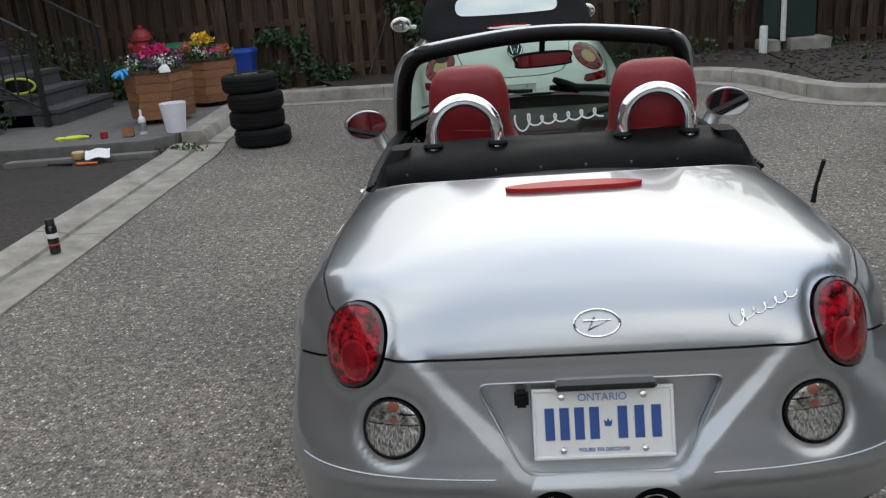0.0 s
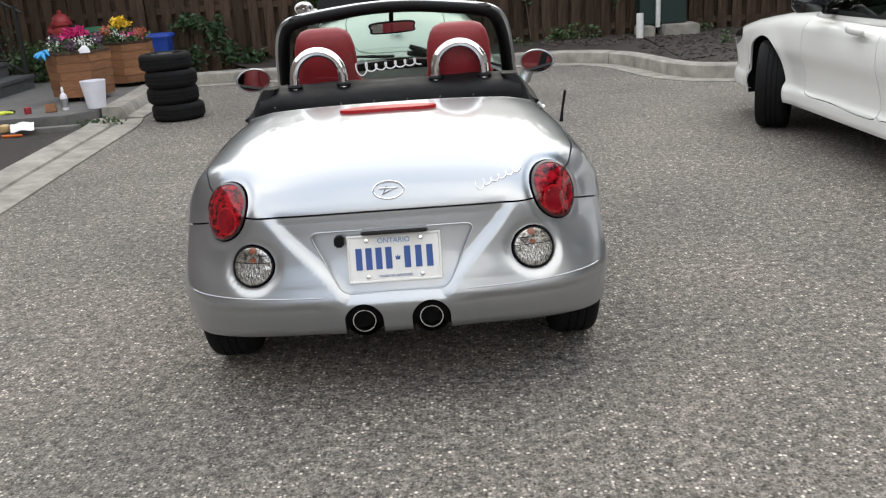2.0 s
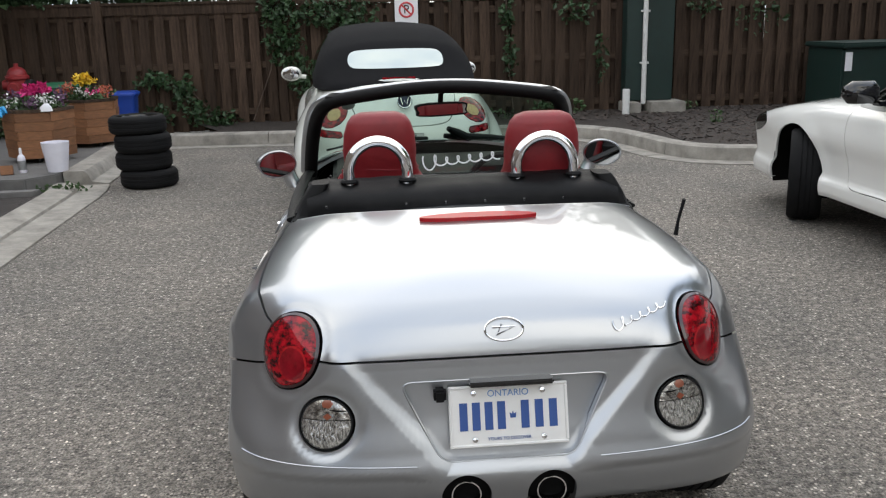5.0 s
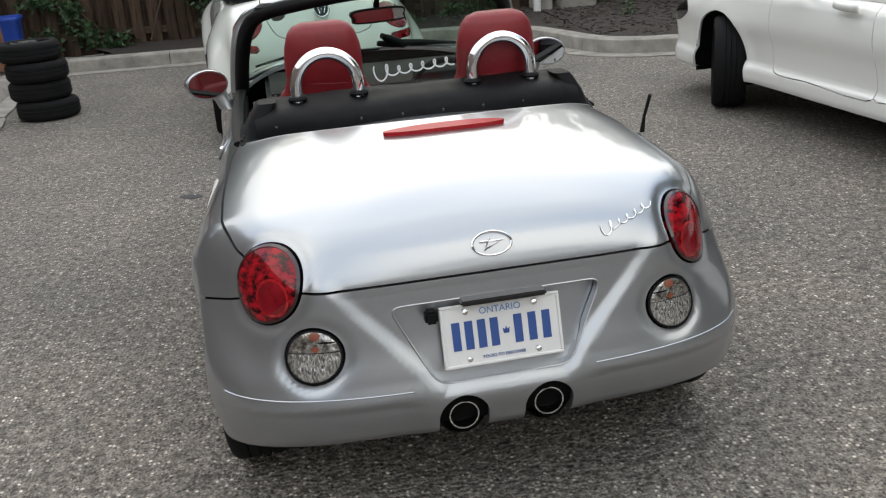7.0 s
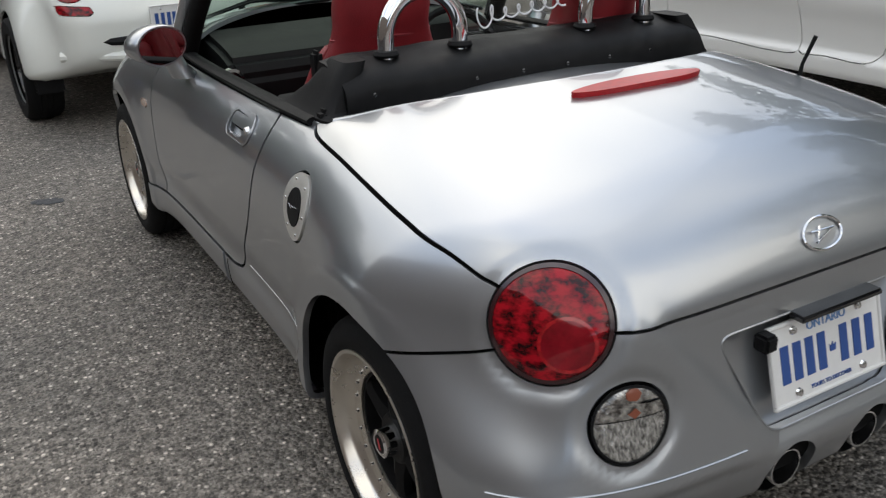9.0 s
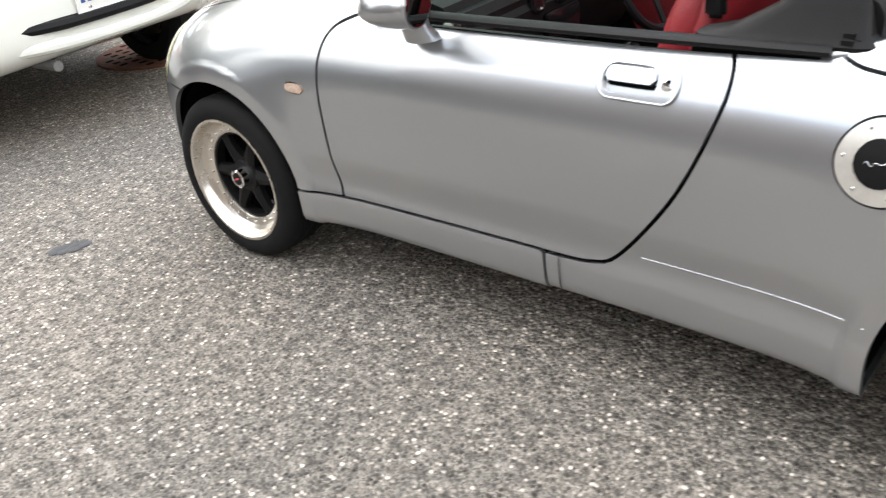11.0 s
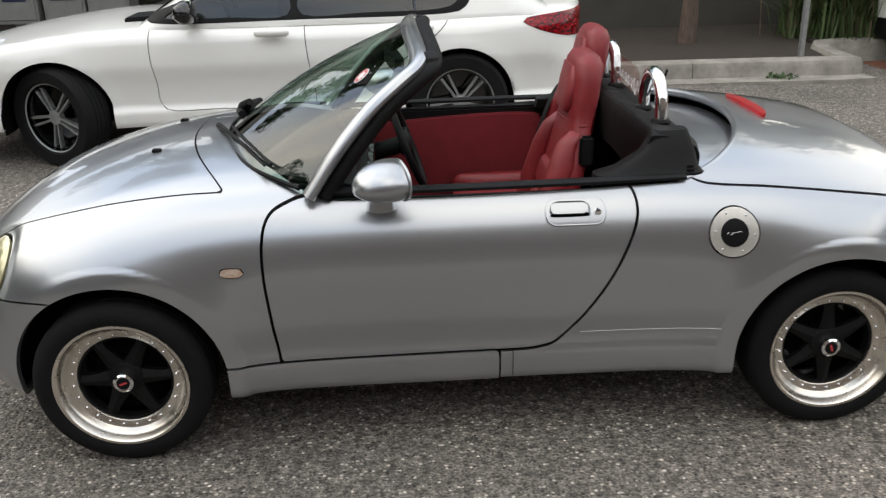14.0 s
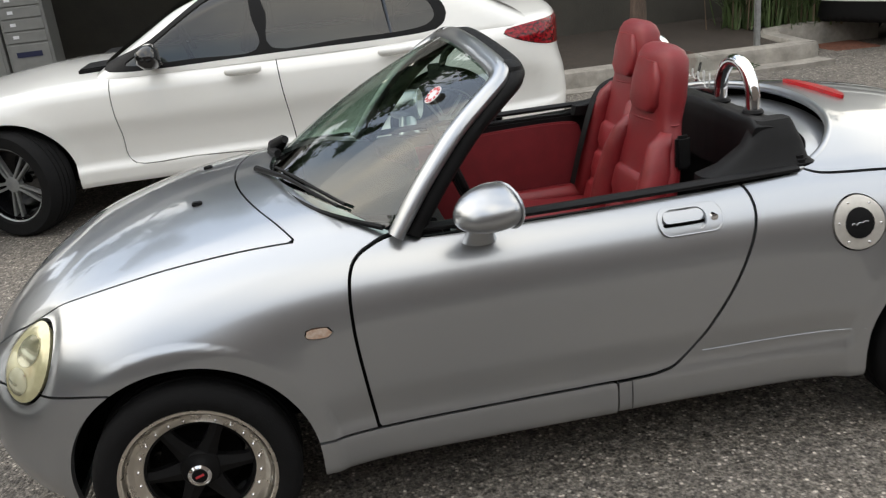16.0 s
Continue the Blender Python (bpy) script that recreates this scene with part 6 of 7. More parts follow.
    dfl = part("wind_deflector", prism(spline([(-0.185, 0.95), (-0.175, 1.06), (-0.1, 1.085), (0.1, 1.085), (0.175, 1.06), (0.185, 0.95)], 5, True), 1.035, 1.039, "y"), M_CLEARSHEET, car, "clear plastic wind deflector between the hoops")
    dfl.visible_shadow = False
    pts = [(-0.135 + 0.0026 * k - 0.012 * math.sin(k * 0.4), 1.031, 1.006 + 0.0002 * k + (0.026 if k < 20 else 0.014) * math.cos(k * 0.4)) for k in range(104)]
    part("script_mark", sweep(pts, 0.0026, 6), M_PAPER, dfl, "white script drawn as a looping line")


def roadster_mirrors(car):
    for s, cx in ((-1, -0.742), (1, 0.742)):
        turn = Matrix.Translation((cx, 1.895, 0.895)) @ pose(0, 0, 0, 0, 0, (20 if s < 0 else -17))
        b = bmesh.new()
        bmesh.ops.create_uvsphere(b, u_segments=28, v_segments=16, radius=1)
        for v in b.verts:
            x, y, z = v.co
            if y < -0.25:
                y = -0.25 - (abs(y) - 0.25) * 0.1
            v.co = (x * 0.086, y * 0.112, z * 0.060 * (1 - 0.12 * x * s) - 0.012 * max(0, y) * (1 - abs(z)))
        bmesh.ops.transform(b, matrix=turn, verts=b.verts)
        mir = part("door_mirror", b, M_SILVER, car, "silver rounded door mirror", 60)
        part("stalk", loft([((cx - s * 0.085, 1.925, 0.785), 0.045, 0.046, 0), ((cx - s * 0.06, 1.925, 0.82), 0.034, 0.038, 0), ((cx - s * 0.04, 1.92, 0.862), 0.036, 0.036, 0)], seg=16, power=2), M_SILVER, mir)
        part("mirror_glass", lathe([(1.0, 0.0), (1.0, 0.004)], 32, m=turn @ Matrix.Translation((0, -0.0325, 0)) @ Matrix.Diagonal((0.079, 1, 0.053, 1)) @ pose(0, 0, 0, 90, 0, 0)), M_MIRROR, mir, "mirror glass", None)
        rim = sweep([(0.0825 * math.cos(a), -0.031, 0.0565 * math.sin(a)) for a in np.linspace(0, 2 * math.pi, 36, endpoint=False)], 0.0042, 6, closed=True)
        bmesh.ops.transform(rim, matrix=turn, verts=rim.verts)
        part("mirror_rim", rim, M_SILVER, mir)


build_roadster()


# ---- other cars: bodies in their own frame, tail at y = 0 ----
def car_wheel(car, name_label, c, s, r, rim_r, width, material, spokes, steer=0.0, twin=False):
    t = part("wheel", lathe([(rim_r * 0.99, 0.3 * width), (rim_r * 0.9, 0.32 * width), (rim_r * 0.86, 0.2 * width), (rim_r * 0.8, -0.3 * width), (0.03, -0.32 * width)], 48, caps=False), M_GLOSSBLACK, car, name_label)
    t.matrix_basis = pose(*c, 0, 0, steer) @ pose(0, 0, 0, 0, 90 * s, 0)
    w = width / 2
    tread = []
    for q in (-0.48, -0.16, 0.16, 0.48):
        tread += [(r, w * (q - 0.13)), (r, w * (q + 0.11)), (r - 0.006, w * (q + 0.13)), (r - 0.006, w * (q + 0.17))]
    tyre = lathe([(rim_r, -w * 0.8), (rim_r + 0.01, -w), (r * 0.93, -w * 1.03), (r * 0.985, -w * 0.85)] + tread[:-2] + [(r * 0.985, w * 0.85), (r * 0.93, w * 1.03), (rim_r + 0.01, w), (rim_r, w * 0.8)], 56, caps=False)
    part("tyre", tyre, M_RUBBER, t)
    part("rim_edge", lathe([(rim_r * 0.985, w * 0.78), (rim_r, w * 0.85), (rim_r * 0.96, w * 0.8)], 48, caps=False), material, t)
    for k in range(spokes):
        a = 360 / spokes * k + 12
        for o in ((-0.12, 0.12) if twin else (0,)):
            poly = [(o * 0.4 * rim_r - 0.008, 0.03), (o * rim_r - 0.009, rim_r * 0.97), (o * rim_r + 0.009, rim_r * 0.97), (o * 0.4 * rim_r + 0.008, 0.03)]
            part("spoke", prism(poly, w * 0.3, w * 0.62, "z", 0.004, m=pose(0, 0, 0, 0, 0, a)), material, t)
    part("hub_cap", lathe([(0.03, w * 0.66), (0.05, w * 0.62), (0.055, w * 0.3)], 24), material, t)
    return t


def build_sedan():
    """White four-door saloon."""
    car = thing("white_sedan", "white four-door saloon car with black and silver star wheels", "car", at=pose(3.705, 0.545, -0.05, 0, 0, 1.9))
    side_w = curve1([-0.1, 0.3, 1.0, 2.4, 3.9, 4.4, 4.8], [0.74, 0.85, 0.905, 0.905, 0.90, 0.87, 0.74])
    lean = curve1([0.24, 0.30, 0.40, 0.455, 0.58, 0.72, 0.86, 0.92, 1.0, 1.1], [0.05, 0.02, 0.012, 0.045, 0.03, 0.0, 0.012, 0.03, 0.09, 0.2])
    top_l = curve1([-0.1, 0.05, 0.3, 0.8, 1.6, 3.0, 3.4, 3.8, 4.3, 4.6, 4.8], [1.03, 1.05, 1.045, 1.02, 1.0, 1.0, 0.99, 0.95, 0.86, 0.76, 0.6])
    rear_l = curve1([0.15, 0.25, 0.45, 0.6, 0.8, 1.0, 1.1], [0.12, 0.03, 0.0, 0.01, 0.05, 0.05, 0.06])
    front_l = curve1([0.1, 0.2, 0.4, 0.6, 0.7, 0.8, 0.9], [4.62, 4.7, 4.74, 4.74, 4.71, 4.62, 4.4])
    AF, AR, AZ, R = 3.69, 0.985, 0.385, 0.375

    def lower(P):
        ax, y, z = np.abs(P[:, 0]), P[:, 1], P[:, 2]
        fl = 0
        for c in (AF, AR):
            r = np.sqrt((y - c) ** 2 + np.maximum(z - AZ, 0) ** 2)
            fl = fl + 0.014 * np.exp(-(np.maximum(r - R, 0) / 0.07) ** 2)
        f = smax(ax - (side_w(y) - lean(z) + fl), z - (top_l(y) - 0.06 * (ax / 0.8) ** 2), 0.09)
        f = smax(f, smax(rear_l(z) + 0.16 * ax ** 2 + 0.35 * ax ** 6 - y, y - (front_l(z) - 0.17 * ax ** 2 - 0.16 * ax ** 6), 0.02), 0.1)
        return smax(f, 0.285 - z, 0.04)
    roof_l = curve1([0.2, 0.55, 0.95, 1.4, 1.9, 2.36, 2.68, 2.98, 3.3, 3.45], [0.9, 1.06, 1.26, 1.40, 1.435, 1.415, 1.33, 1.17, 0.98, 0.88])

    def cabin(P):
        ax, y, z = np.abs(P[:, 0]), P[:, 1] + 0.15, P[:, 2]
        h = np.clip((z - 0.95) / 0.48, 0, 1.3)
        w = 0.83 - 0.22 * h ** 1.15 - 0.02 * ((y - 2.0) / 1.4) ** 2
        f = smax(ax - w, z - (roof_l(y) - 0.035 * (ax / 0.6) ** 2), 0.11)
        return smax(smax(f, 0.25 - y, 0.05), 0.8 - z, 0.02)
    body = shell(lower, 1.0, 3.7, 0.55, nphi=150, nend=36, nmid=110)

    def arch(P):
        best = np.full(len(P), 9.0)
        for c in (AF, AR):
            best = np.minimum(best, np.where(np.abs(P[:, 0]) > 0.45, np.sqrt((P[:, 1] - c) ** 2 + np.maximum(P[:, 2] - AZ, 0) ** 2) - R, 9.0))
        return best
    body = cut(body, arch)
    split = curve1([0.4, 0.5, 0.8, 1.0, 1.15], [1.96, 1.97, 2.005, 2.015, 2.02])
    d1 = poly_sd(spline([(2.97, 0.42), (3.01, 0.6), (3.03, 0.85), (2.98, 1.1), (2.7, 1.15), (1.9, 1.15), (1.88, 0.8), (1.9, 0.42), (2.6, 0.41)], 4, True))
    d2 = poly_sd(spline([(2.2, 0.42), (2.25, 0.8), (2.2, 1.15), (1.4, 1.15), (1.06, 1.0), (1.14, 0.85), (1.40, 0.66), (1.5, 0.42), (1.8, 0.41)], 4, True))
    door1 = lambda P: np.where(np.abs(P[:, 0]) > 0.5, np.minimum(d1(P[:, 1], P[:, 2]), P[:, 1] - split(P[:, 2])), -1.0)
    door2 = lambda P: np.where(np.abs(P[:, 0]) > 0.5, np.minimum(d2(P[:, 1], P[:, 2]), split(P[:, 2]) - P[:, 1]), -1.0)
    tl = poly_sd(spline([(-0.05, 0.80), (-0.05, 0.97), (0.2, 0.965), (0.5, 0.935), (0.56, 0.915), (0.42, 0.85), (0.2, 0.80)], 5, True))
    tailr = lambda P: np.where((np.abs(P[:, 0]) > 0.38) & (P[:, 1] < 0.7), tl(P[:, 1], P[:, 2]), -1.0)
    hl = poly_sd(spline([(4.18, 0.73), (4.3, 0.78), (4.6, 0.76), (4.85, 0.70), (4.85, 0.60), (4.5, 0.62), (4.3, 0.66)], 5, True))
    headl = lambda P: np.where((np.abs(P[:, 0]) > 0.34) & (P[:, 1] > 4.0), hl(P[:, 1], P[:, 2]), -1.0)
    g = 0.003
    rest = body
    for q in (door1, door2, tailr, headl):
        rest = cut(rest, lambda P, q=q: -q(P) - g)
    panel("body_shell", rest, lower, M_WHITE, car, "white painted body")
    inner = cut(shell(lambda P: lower(P) + 0.02, 1.0, 3.7, 0.55, nphi=70, nend=16, nmid=40), lambda P: arch(P) - 0.01)
    panel("inner_body", inner, lambda P: lower(P) + 0.02, M_DARK, car, flange=0)
    for s in (-1, 1):
        half = cut(body, lambda P: P[:, 0] * s)
        for nm, q, hy in (("front_door", door1, 2.22), ("rear_door", door2, 1.27)):
            d = panel(nm, cut(half, lambda P, q=q: q(P) - g), lower, M_WHITE, car, "white car door")
            x = s * 0.905
            part("handle", loft([((x, hy, 0.872), 0.012, 0.085, 0), ((x + s * 0.022, hy, 0.885), 0.022, 0.108, 0), ((x + s * 0.026, hy, 0.905), 0.022, 0.115, 0), ((x + s * 0.022, hy, 0.922), 0.02, 0.108, 0), ((x, hy, 0.935), 0.01, 0.085, 0)], seg=20, power=2.2), M_WHITE, d, "body-coloured pull handle", 60)
        panel("tail_lamp", cut(half, tailr), lower, M_REDLENS, car, "pointed red tail lamp", lift=0.004)
        panel("head_lamp", cut(half, headl), lower, M_GLOSSBLACK, car, "dark glossy headlamp with a red-brown corner", lift=0.004)
        for c in (AF, AR):
            car_wheel(car, "black alloy wheel with bright-edged twin spokes", (s * 0.80, c, AZ), s, 0.335, 0.235, 0.225, M_GALV, 5, -27 if c == AF else 0, True)
            b = bmesh.new()
            ring = [(c + (R + 0.01) * math.cos(a), AZ + (R + 0.01) * math.sin(a)) for a in np.linspace(-0.3, math.pi + 0.3, 20)]
            o, i = [b.verts.new((s * 0.87, *p)) for p in ring], [b.verts.new((s * 0.5, *p)) for p in ring]
            for k in range(19):
                b.faces.new((o[k], o[k + 1], i[k + 1], i[k]))
            b.faces.new(i)
            part("wheel_arch_liner", b, M_DARK, car)
        m = part("door_mirror", loft([((s * 0.98, 2.74, 0.99), 0.09, 0.04, 0), ((s * 0.985, 2.75, 1.03), 0.115, 0.07, 0), ((s * 0.985, 2.75, 1.09), 0.11, 0.065, 0), ((s * 0.98, 2.74, 1.125), 0.07, 0.03, 0)], seg=20), M_GLOSSBLACK, car, "gloss black door mirror", 60)
        part("mirror_foot", box((s * 0.83 - 0.06, 2.69, 0.97), (s * 0.83 + 0.1, 2.79, 1.0), 0.01), M_GLOSSBLACK, m)
        part("grille_duct", box((s * 0.55 - 0.12, 4.60, 0.28), (s * 0.55 + 0.12, 4.66, 0.42), 0.02), M_BLACK, car)
    top = cut(shell(cabin, 1.2, 2.7, 0.9, nphi=140, nend=24, nmid=70), lambda P: P[:, 2] - 0.93)
    w1 = poly_sd(spline([(2.920, 1.0), (2.750, 1.10), (2.420, 1.30), (2.250, 1.355), (2.14, 1.365), (2.125, 1.2), (2.12, 1.0), (2.500, 0.995)], 4, True))
    w2 = poly_sd(spline([(2.02, 1.0), (2.03, 1.2), (2.04, 1.37), (1.700, 1.385), (1.400, 1.35), (1.150, 1.26), (1.0, 1.16), (0.99, 1.05), (1.15, 1.005), (1.600, 1.0)], 4, True))
    band = poly_sd(spline([(3.050, 0.975), (2.750, 1.13), (2.400, 1.34), (2.200, 1.395), (1.700, 1.415), (1.35, 1.38), (1.1, 1.275), (0.92, 1.15), (0.92, 1.03), (1.100, 0.975), (2.000, 0.97)], 4, True))
    sidesel = lambda q: (lambda P: np.where(np.abs(P[:, 0]) > 0.45, q(P[:, 1], P[:, 2]), -1.0))
    scr = lambda P: np.where((P[:, 1] > 2.1), np.minimum(0.53 - np.abs(P[:, 0]) + (1.4 - P[:, 2]) * 0.25, P[:, 1] - 2.36), -1.0)
    bck = lambda P: np.where((P[:, 1] < 1.5), np.minimum(0.54 - np.abs(P[:, 0]) + (1.3 - P[:, 2]) * 0.2, 1.02 - P[:, 1]), -1.0)
    sk = top
    for q in (sidesel(band), scr, bck):
        sk = cut(sk, lambda P, q=q: -q(P))
    panel("roof", sk, cabin, M_WHITE, car, "white roof and pillars")
    trim = cut(top, sidesel(band))
    for q in (sidesel(w1), sidesel(w2)):
        trim = cut(trim, lambda P, q=q: -q(P))
    panel("window_surround", trim, cabin, M_BLACK, car, "gloss black window surround", lift=0.002)
    for s in (-1, 1):
        half = cut(top, lambda P: P[:, 0] * s)
        for q in (w1, w2):
            panel("side_window", cut(half, sidesel(q)), cabin, M_TINT, car, "tinted side window", lift=-0.004, flange=0.004)
    for s in (-1, 1):
        part("window_divider", cyl(0.012, (s * 0.80, 1.27, 0.99), (s * 0.685, 1.3, 1.33), 8), M_GLOSSBLACK, car)
    panel("windscreen", cut(top, scr), cabin, M_TINT, car, "windscreen glass", lift=-0.002, flange=0.004)
    panel("rear_window", cut(top, bck), cabin, M_GLOSSBLACK, car, "dark rear window", lift=-0.002, flange=0.004)
    part("cabin_lining", box((-0.7, 0.9, 0.5), (0.7, 3.1, 0.93), 0.05), M_BLACK, car)
    for x in (-0.38, 0.38):
        for y in (1.3, 2.2):
            part("seat", loft([((x, y, 0.8), 0.22, 0.08, 0), ((x, y - 0.05, 1.08), 0.2, 0.06, 0), ((x, y - 0.07, 1.16), 0.1, 0.05, 0), ((x, y - 0.08, 1.28), 0.1, 0.04, 0)], seg=16), M_BLACK, car)
    part("steering_wheel", sweep([(-0.38 + 0.18 * math.cos(a), 2.55 + 0.05 * math.sin(a), 1.0 + 0.17 * math.sin(a)) for a in np.linspace(0, 6.283, 28, endpoint=False)], 0.015, 6, closed=True), M_BLACK, car)
    part("cowl", prism([(2.95, 0.96), (3.24, 0.955), (3.24, 0.99), (2.95, 1.0)], -0.6, 0.6, "x", 0.008), M_BLACK, car, "black scuttle panel")
    part("grille", box((-0.42, 4.66, 0.42), (0.42, 4.735, 0.68), 0.03), M_BLACK, car, "black grille")
    return car


def build_beetle():
    """White rounded convertible with its black fabric roof closed."""
    OX, OY = -0.15, 4.42
    car = thing("white_convertible", "rounded white convertible with a closed black fabric roof", "car", at=pose(OX, OY, 0, 0, 0, 5))
    AF, AR, AZ, R = 3.3, 0.78, 0.31, 0.36
    half_w = curve1([-0.1, 0.3, 0.8, 2.0, 3.3, 4.2], [0.56, 0.68, 0.74, 0.76, 0.70, 0.45])
    top_l = curve1([-0.1, 0.0, 0.1, 0.3, 0.6, 1.0, 2.6, 3.2, 3.7, 4.1], [0.55, 0.72, 0.85, 0.98, 1.075, 1.1, 1.06, 0.98, 0.82, 0.5])

    def lower(P):
        ax, y, z = np.abs(P[:, 0]), P[:, 1], P[:, 2]
        f = smax(ax - (half_w(y) - 0.10 * np.clip((z - 0.6) / 0.5, 0, 2) ** 2), z - (top_l(y) - 0.16 * (ax / 0.75) ** 2.2), 0.14)
        rear = 0.0 + 0.20 * ax ** 2 + 0.28 * np.clip((z - 0.62) / 0.4, 0, 2) ** 2 + 0.12 * np.clip((0.5 - z) / 0.2, 0, 2) ** 2 - y
        f = smax(f, rear, 0.1)
        for c, wd in ((AR, 0.845), (AF, 0.845)):
            r = np.sqrt((y - c) ** 2 + np.maximum(z - AZ, 0) ** 2) - 0.53
            fen = smax(r, smax(ax - wd + 0.06 * np.clip((z - 0.45) / 0.35, 0, 2) ** 2, 0.3 - ax, 0.05), 0.22)
            f = -smax(-f, -fen, 0.12)
        return smax(f, 0.30 + 0.1 * np.clip((0.35 - y) / 0.35, 0, 1) - z, 0.06)
    body = shell(lower, 0.8, 3.2, 0.58, nphi=150, nend=36, nmid=80)

    def arch(P):
        best = np.full(len(P), 9.0)
        for c in (AF, AR):
            best = np.minimum(best, np.where(np.abs(P[:, 0]) > 0.4, np.sqrt((P[:, 1] - c) ** 2 + np.maximum(P[:, 2] - AZ, 0) ** 2) - R, 9.0))
        return best
    body = cut(body, arch)
    inner = cut(shell(lambda P: lower(P) + 0.02, 0.8, 3.2, 0.58, nphi=60, nend=14, nmid=30), lambda P: arch(P) - 0.01)
    panel("inner_body", inner, lambda P: lower(P) + 0.02, M_DARK, car, flange=0)
    tail = oval((-0.545, 0.18, 0.848), (-0.42, -0.86, 0.28), 0.112, 0.112)
    bulb = oval((-0.525, 0.18, 0.835), (-0.42, -0.86, 0.28), 0.052, 0.052)
    refl = lambda P: np.where((P[:, 1] < 0.4), poly_sd([(0.47, 0.675), (0.64, 0.685), (0.64, 0.735), (0.47, 0.72)])(np.abs(P[:, 0]), P[:, 2]), -1.0)
    lidp = poly_sd(spline([(-0.40, 1.0), (-0.36, 0.82), (-0.27, 0.755), (0, 0.745), (0.27, 0.755), (0.36, 0.82), (0.40, 1.0), (0.2, 1.08), (-0.2, 1.08)], 5, True))
    lid = lambda P: np.where(P[:, 1] < 0.55, lidp(P[:, 0], P[:, 2]), -1.0)
    rest = body
    for q in (tail, refl, lid):
        rest = cut(rest, lambda P, q=q: -q(P) - 0.003)
    panel("body_shell", rest, lower, M_WARMWHITE, car, "white rounded body with bulging wings")
    panel("trunk_lid", cut(body, lambda P: lid(P) - 0.003), lower, M_WARMWHITE, car, "white boot lid")
    for s in (-1, 1):
        half = cut(body, lambda P: P[:, 0] * s)
        t = panel("tail_lamp", cut(half, tail), lower, M_REDLENS, car, "round red tail lamp with a pale centre", lift=0.006)
        panel("bulb_window", cut(half, bulb), lower, M_TAN, t, "pale pink round bulb window", lift=0.009)
        panel("reflector", cut(half, refl), lower, M_REDLENS, car, "red bumper reflector", lift=0.003)
        for c in (AF, AR):
            car_wheel(car, "steel wheel with black tyre", (s * 0.735, c, 0.315), s, 0.315, 0.21, 0.205, M_GALV, 7)
        rows = [((s * 0.86, 2.35, 1.035 + 0.07 * math.sin(t)), 0.095 * math.cos(t) + 0.004, 0.06 * math.cos(t) + 0.004, 0) for t in np.linspace(-1.5, 1.5, 11)]
        m = part("door_mirror", loft(rows, seg=24, power=2.0), M_WARMWHITE, car, "white door mirror", 60)
        part("mirror_glass", loft([((s * 0.86, 2.293, 1.035 + 0.055 * math.sin(t)), 0.075 * math.cos(t) + 0.004, 0.006, 0) for t in np.linspace(-1.5, 1.5, 9)], seg=16), M_MIRROR, m)
        part("mirror_arm", cyl(0.02, (s * 0.72, 2.38, 1.0), (s * 0.85, 2.37, 1.02), 8), M_WARMWHITE, m)
    roof_l = curve1([0.3, 0.5, 0.62, 0.85, 1.15, 1.6, 2.2, 2.6, 3.0, 3.2], [0.95, 1.08, 1.17, 1.36, 1.46, 1.50, 1.46, 1.36, 1.12, 0.95])

    def hat(P):
        ax, y, z = np.abs(P[:, 0]), P[:, 1], P[:, 2]
        w = 0.66 - 0.17 * np.clip((z - 1.05) / 0.42, 0, 1.4) ** 1.4 - 0.10 * np.clip((1.0 - y) / 0.6, 0, 1) ** 2
        f = smax(ax - w, z - (roof_l(y) - 0.05 * (ax / 0.5) ** 2), 0.13)
        return smax(smax(f, 0.42 + 0.25 * ax ** 2 - y, 0.06), 0.95 - z, 0.02)
    top = cut(shell(hat, 1.0, 2.3, 1.0, nphi=110, nend=24, nmid=50), lambda P: P[:, 2] - 1.0)
    win = poly_sd(spline([(-0.37, 1.165), (-0.36, 1.26), (-0.22, 1.285), (0.22, 1.285), (0.36, 1.26), (0.37, 1.165), (0.25, 1.145), (-0.25, 1.145)], 5, True))
    rw = lambda P: np.where(P[:, 1] < 1.1, win(P[:, 0], P[:, 2]), -1.0)
    front = lambda P: np.where(P[:, 1] > 2.3, np.minimum(P[:, 1] - 2.42, 0.6 - np.abs(P[:, 0])), -1.0)
    sw = poly_sd(spline([(1.2, 1.1), (1.25, 1.34), (1.6, 1.40), (2.2, 1.36), (2.55, 1.1)], 5, True))
    sidew = lambda P: np.where((np.abs(P[:, 0]) > 0.4), sw(P[:, 1], P[:, 2]), -1.0)
    fab = top
    for q in (rw, front, sidew):
        fab = cut(fab, lambda P, q=q: -q(P))
    panel("fabric_roof", fab, hat, M_CLOTH, car, "black fabric folding roof")
    panel("rear_window", cut(top, rw), hat, M_REARGLASS, car, "rear window reflecting the pale sky", lift=0.003, flange=0.003)
    panel("windscreen", cut(top, front), hat, M_TINT, car, "windscreen glass", flange=0.003)
    panel("side_glass", cut(top, sidew), hat, M_TINT, car, "tinted side glass", flange=0.003)
    part("roof_bead", sweep([(0.63 * math.cos(a), 1.0 - 0.58 * math.sin(a) + 0.05, 1.058 - 0.03 * abs(math.cos(a))) for a in np.linspace(0.0, math.pi, 30)], 0.014, 8), M_WARMWHITE, car, "pale bead round the roof's foot")
    part("cabin_lining", box((-0.6, 0.8, 0.5), (0.6, 2.8, 1.0), 0.04), M_BLACK, car)
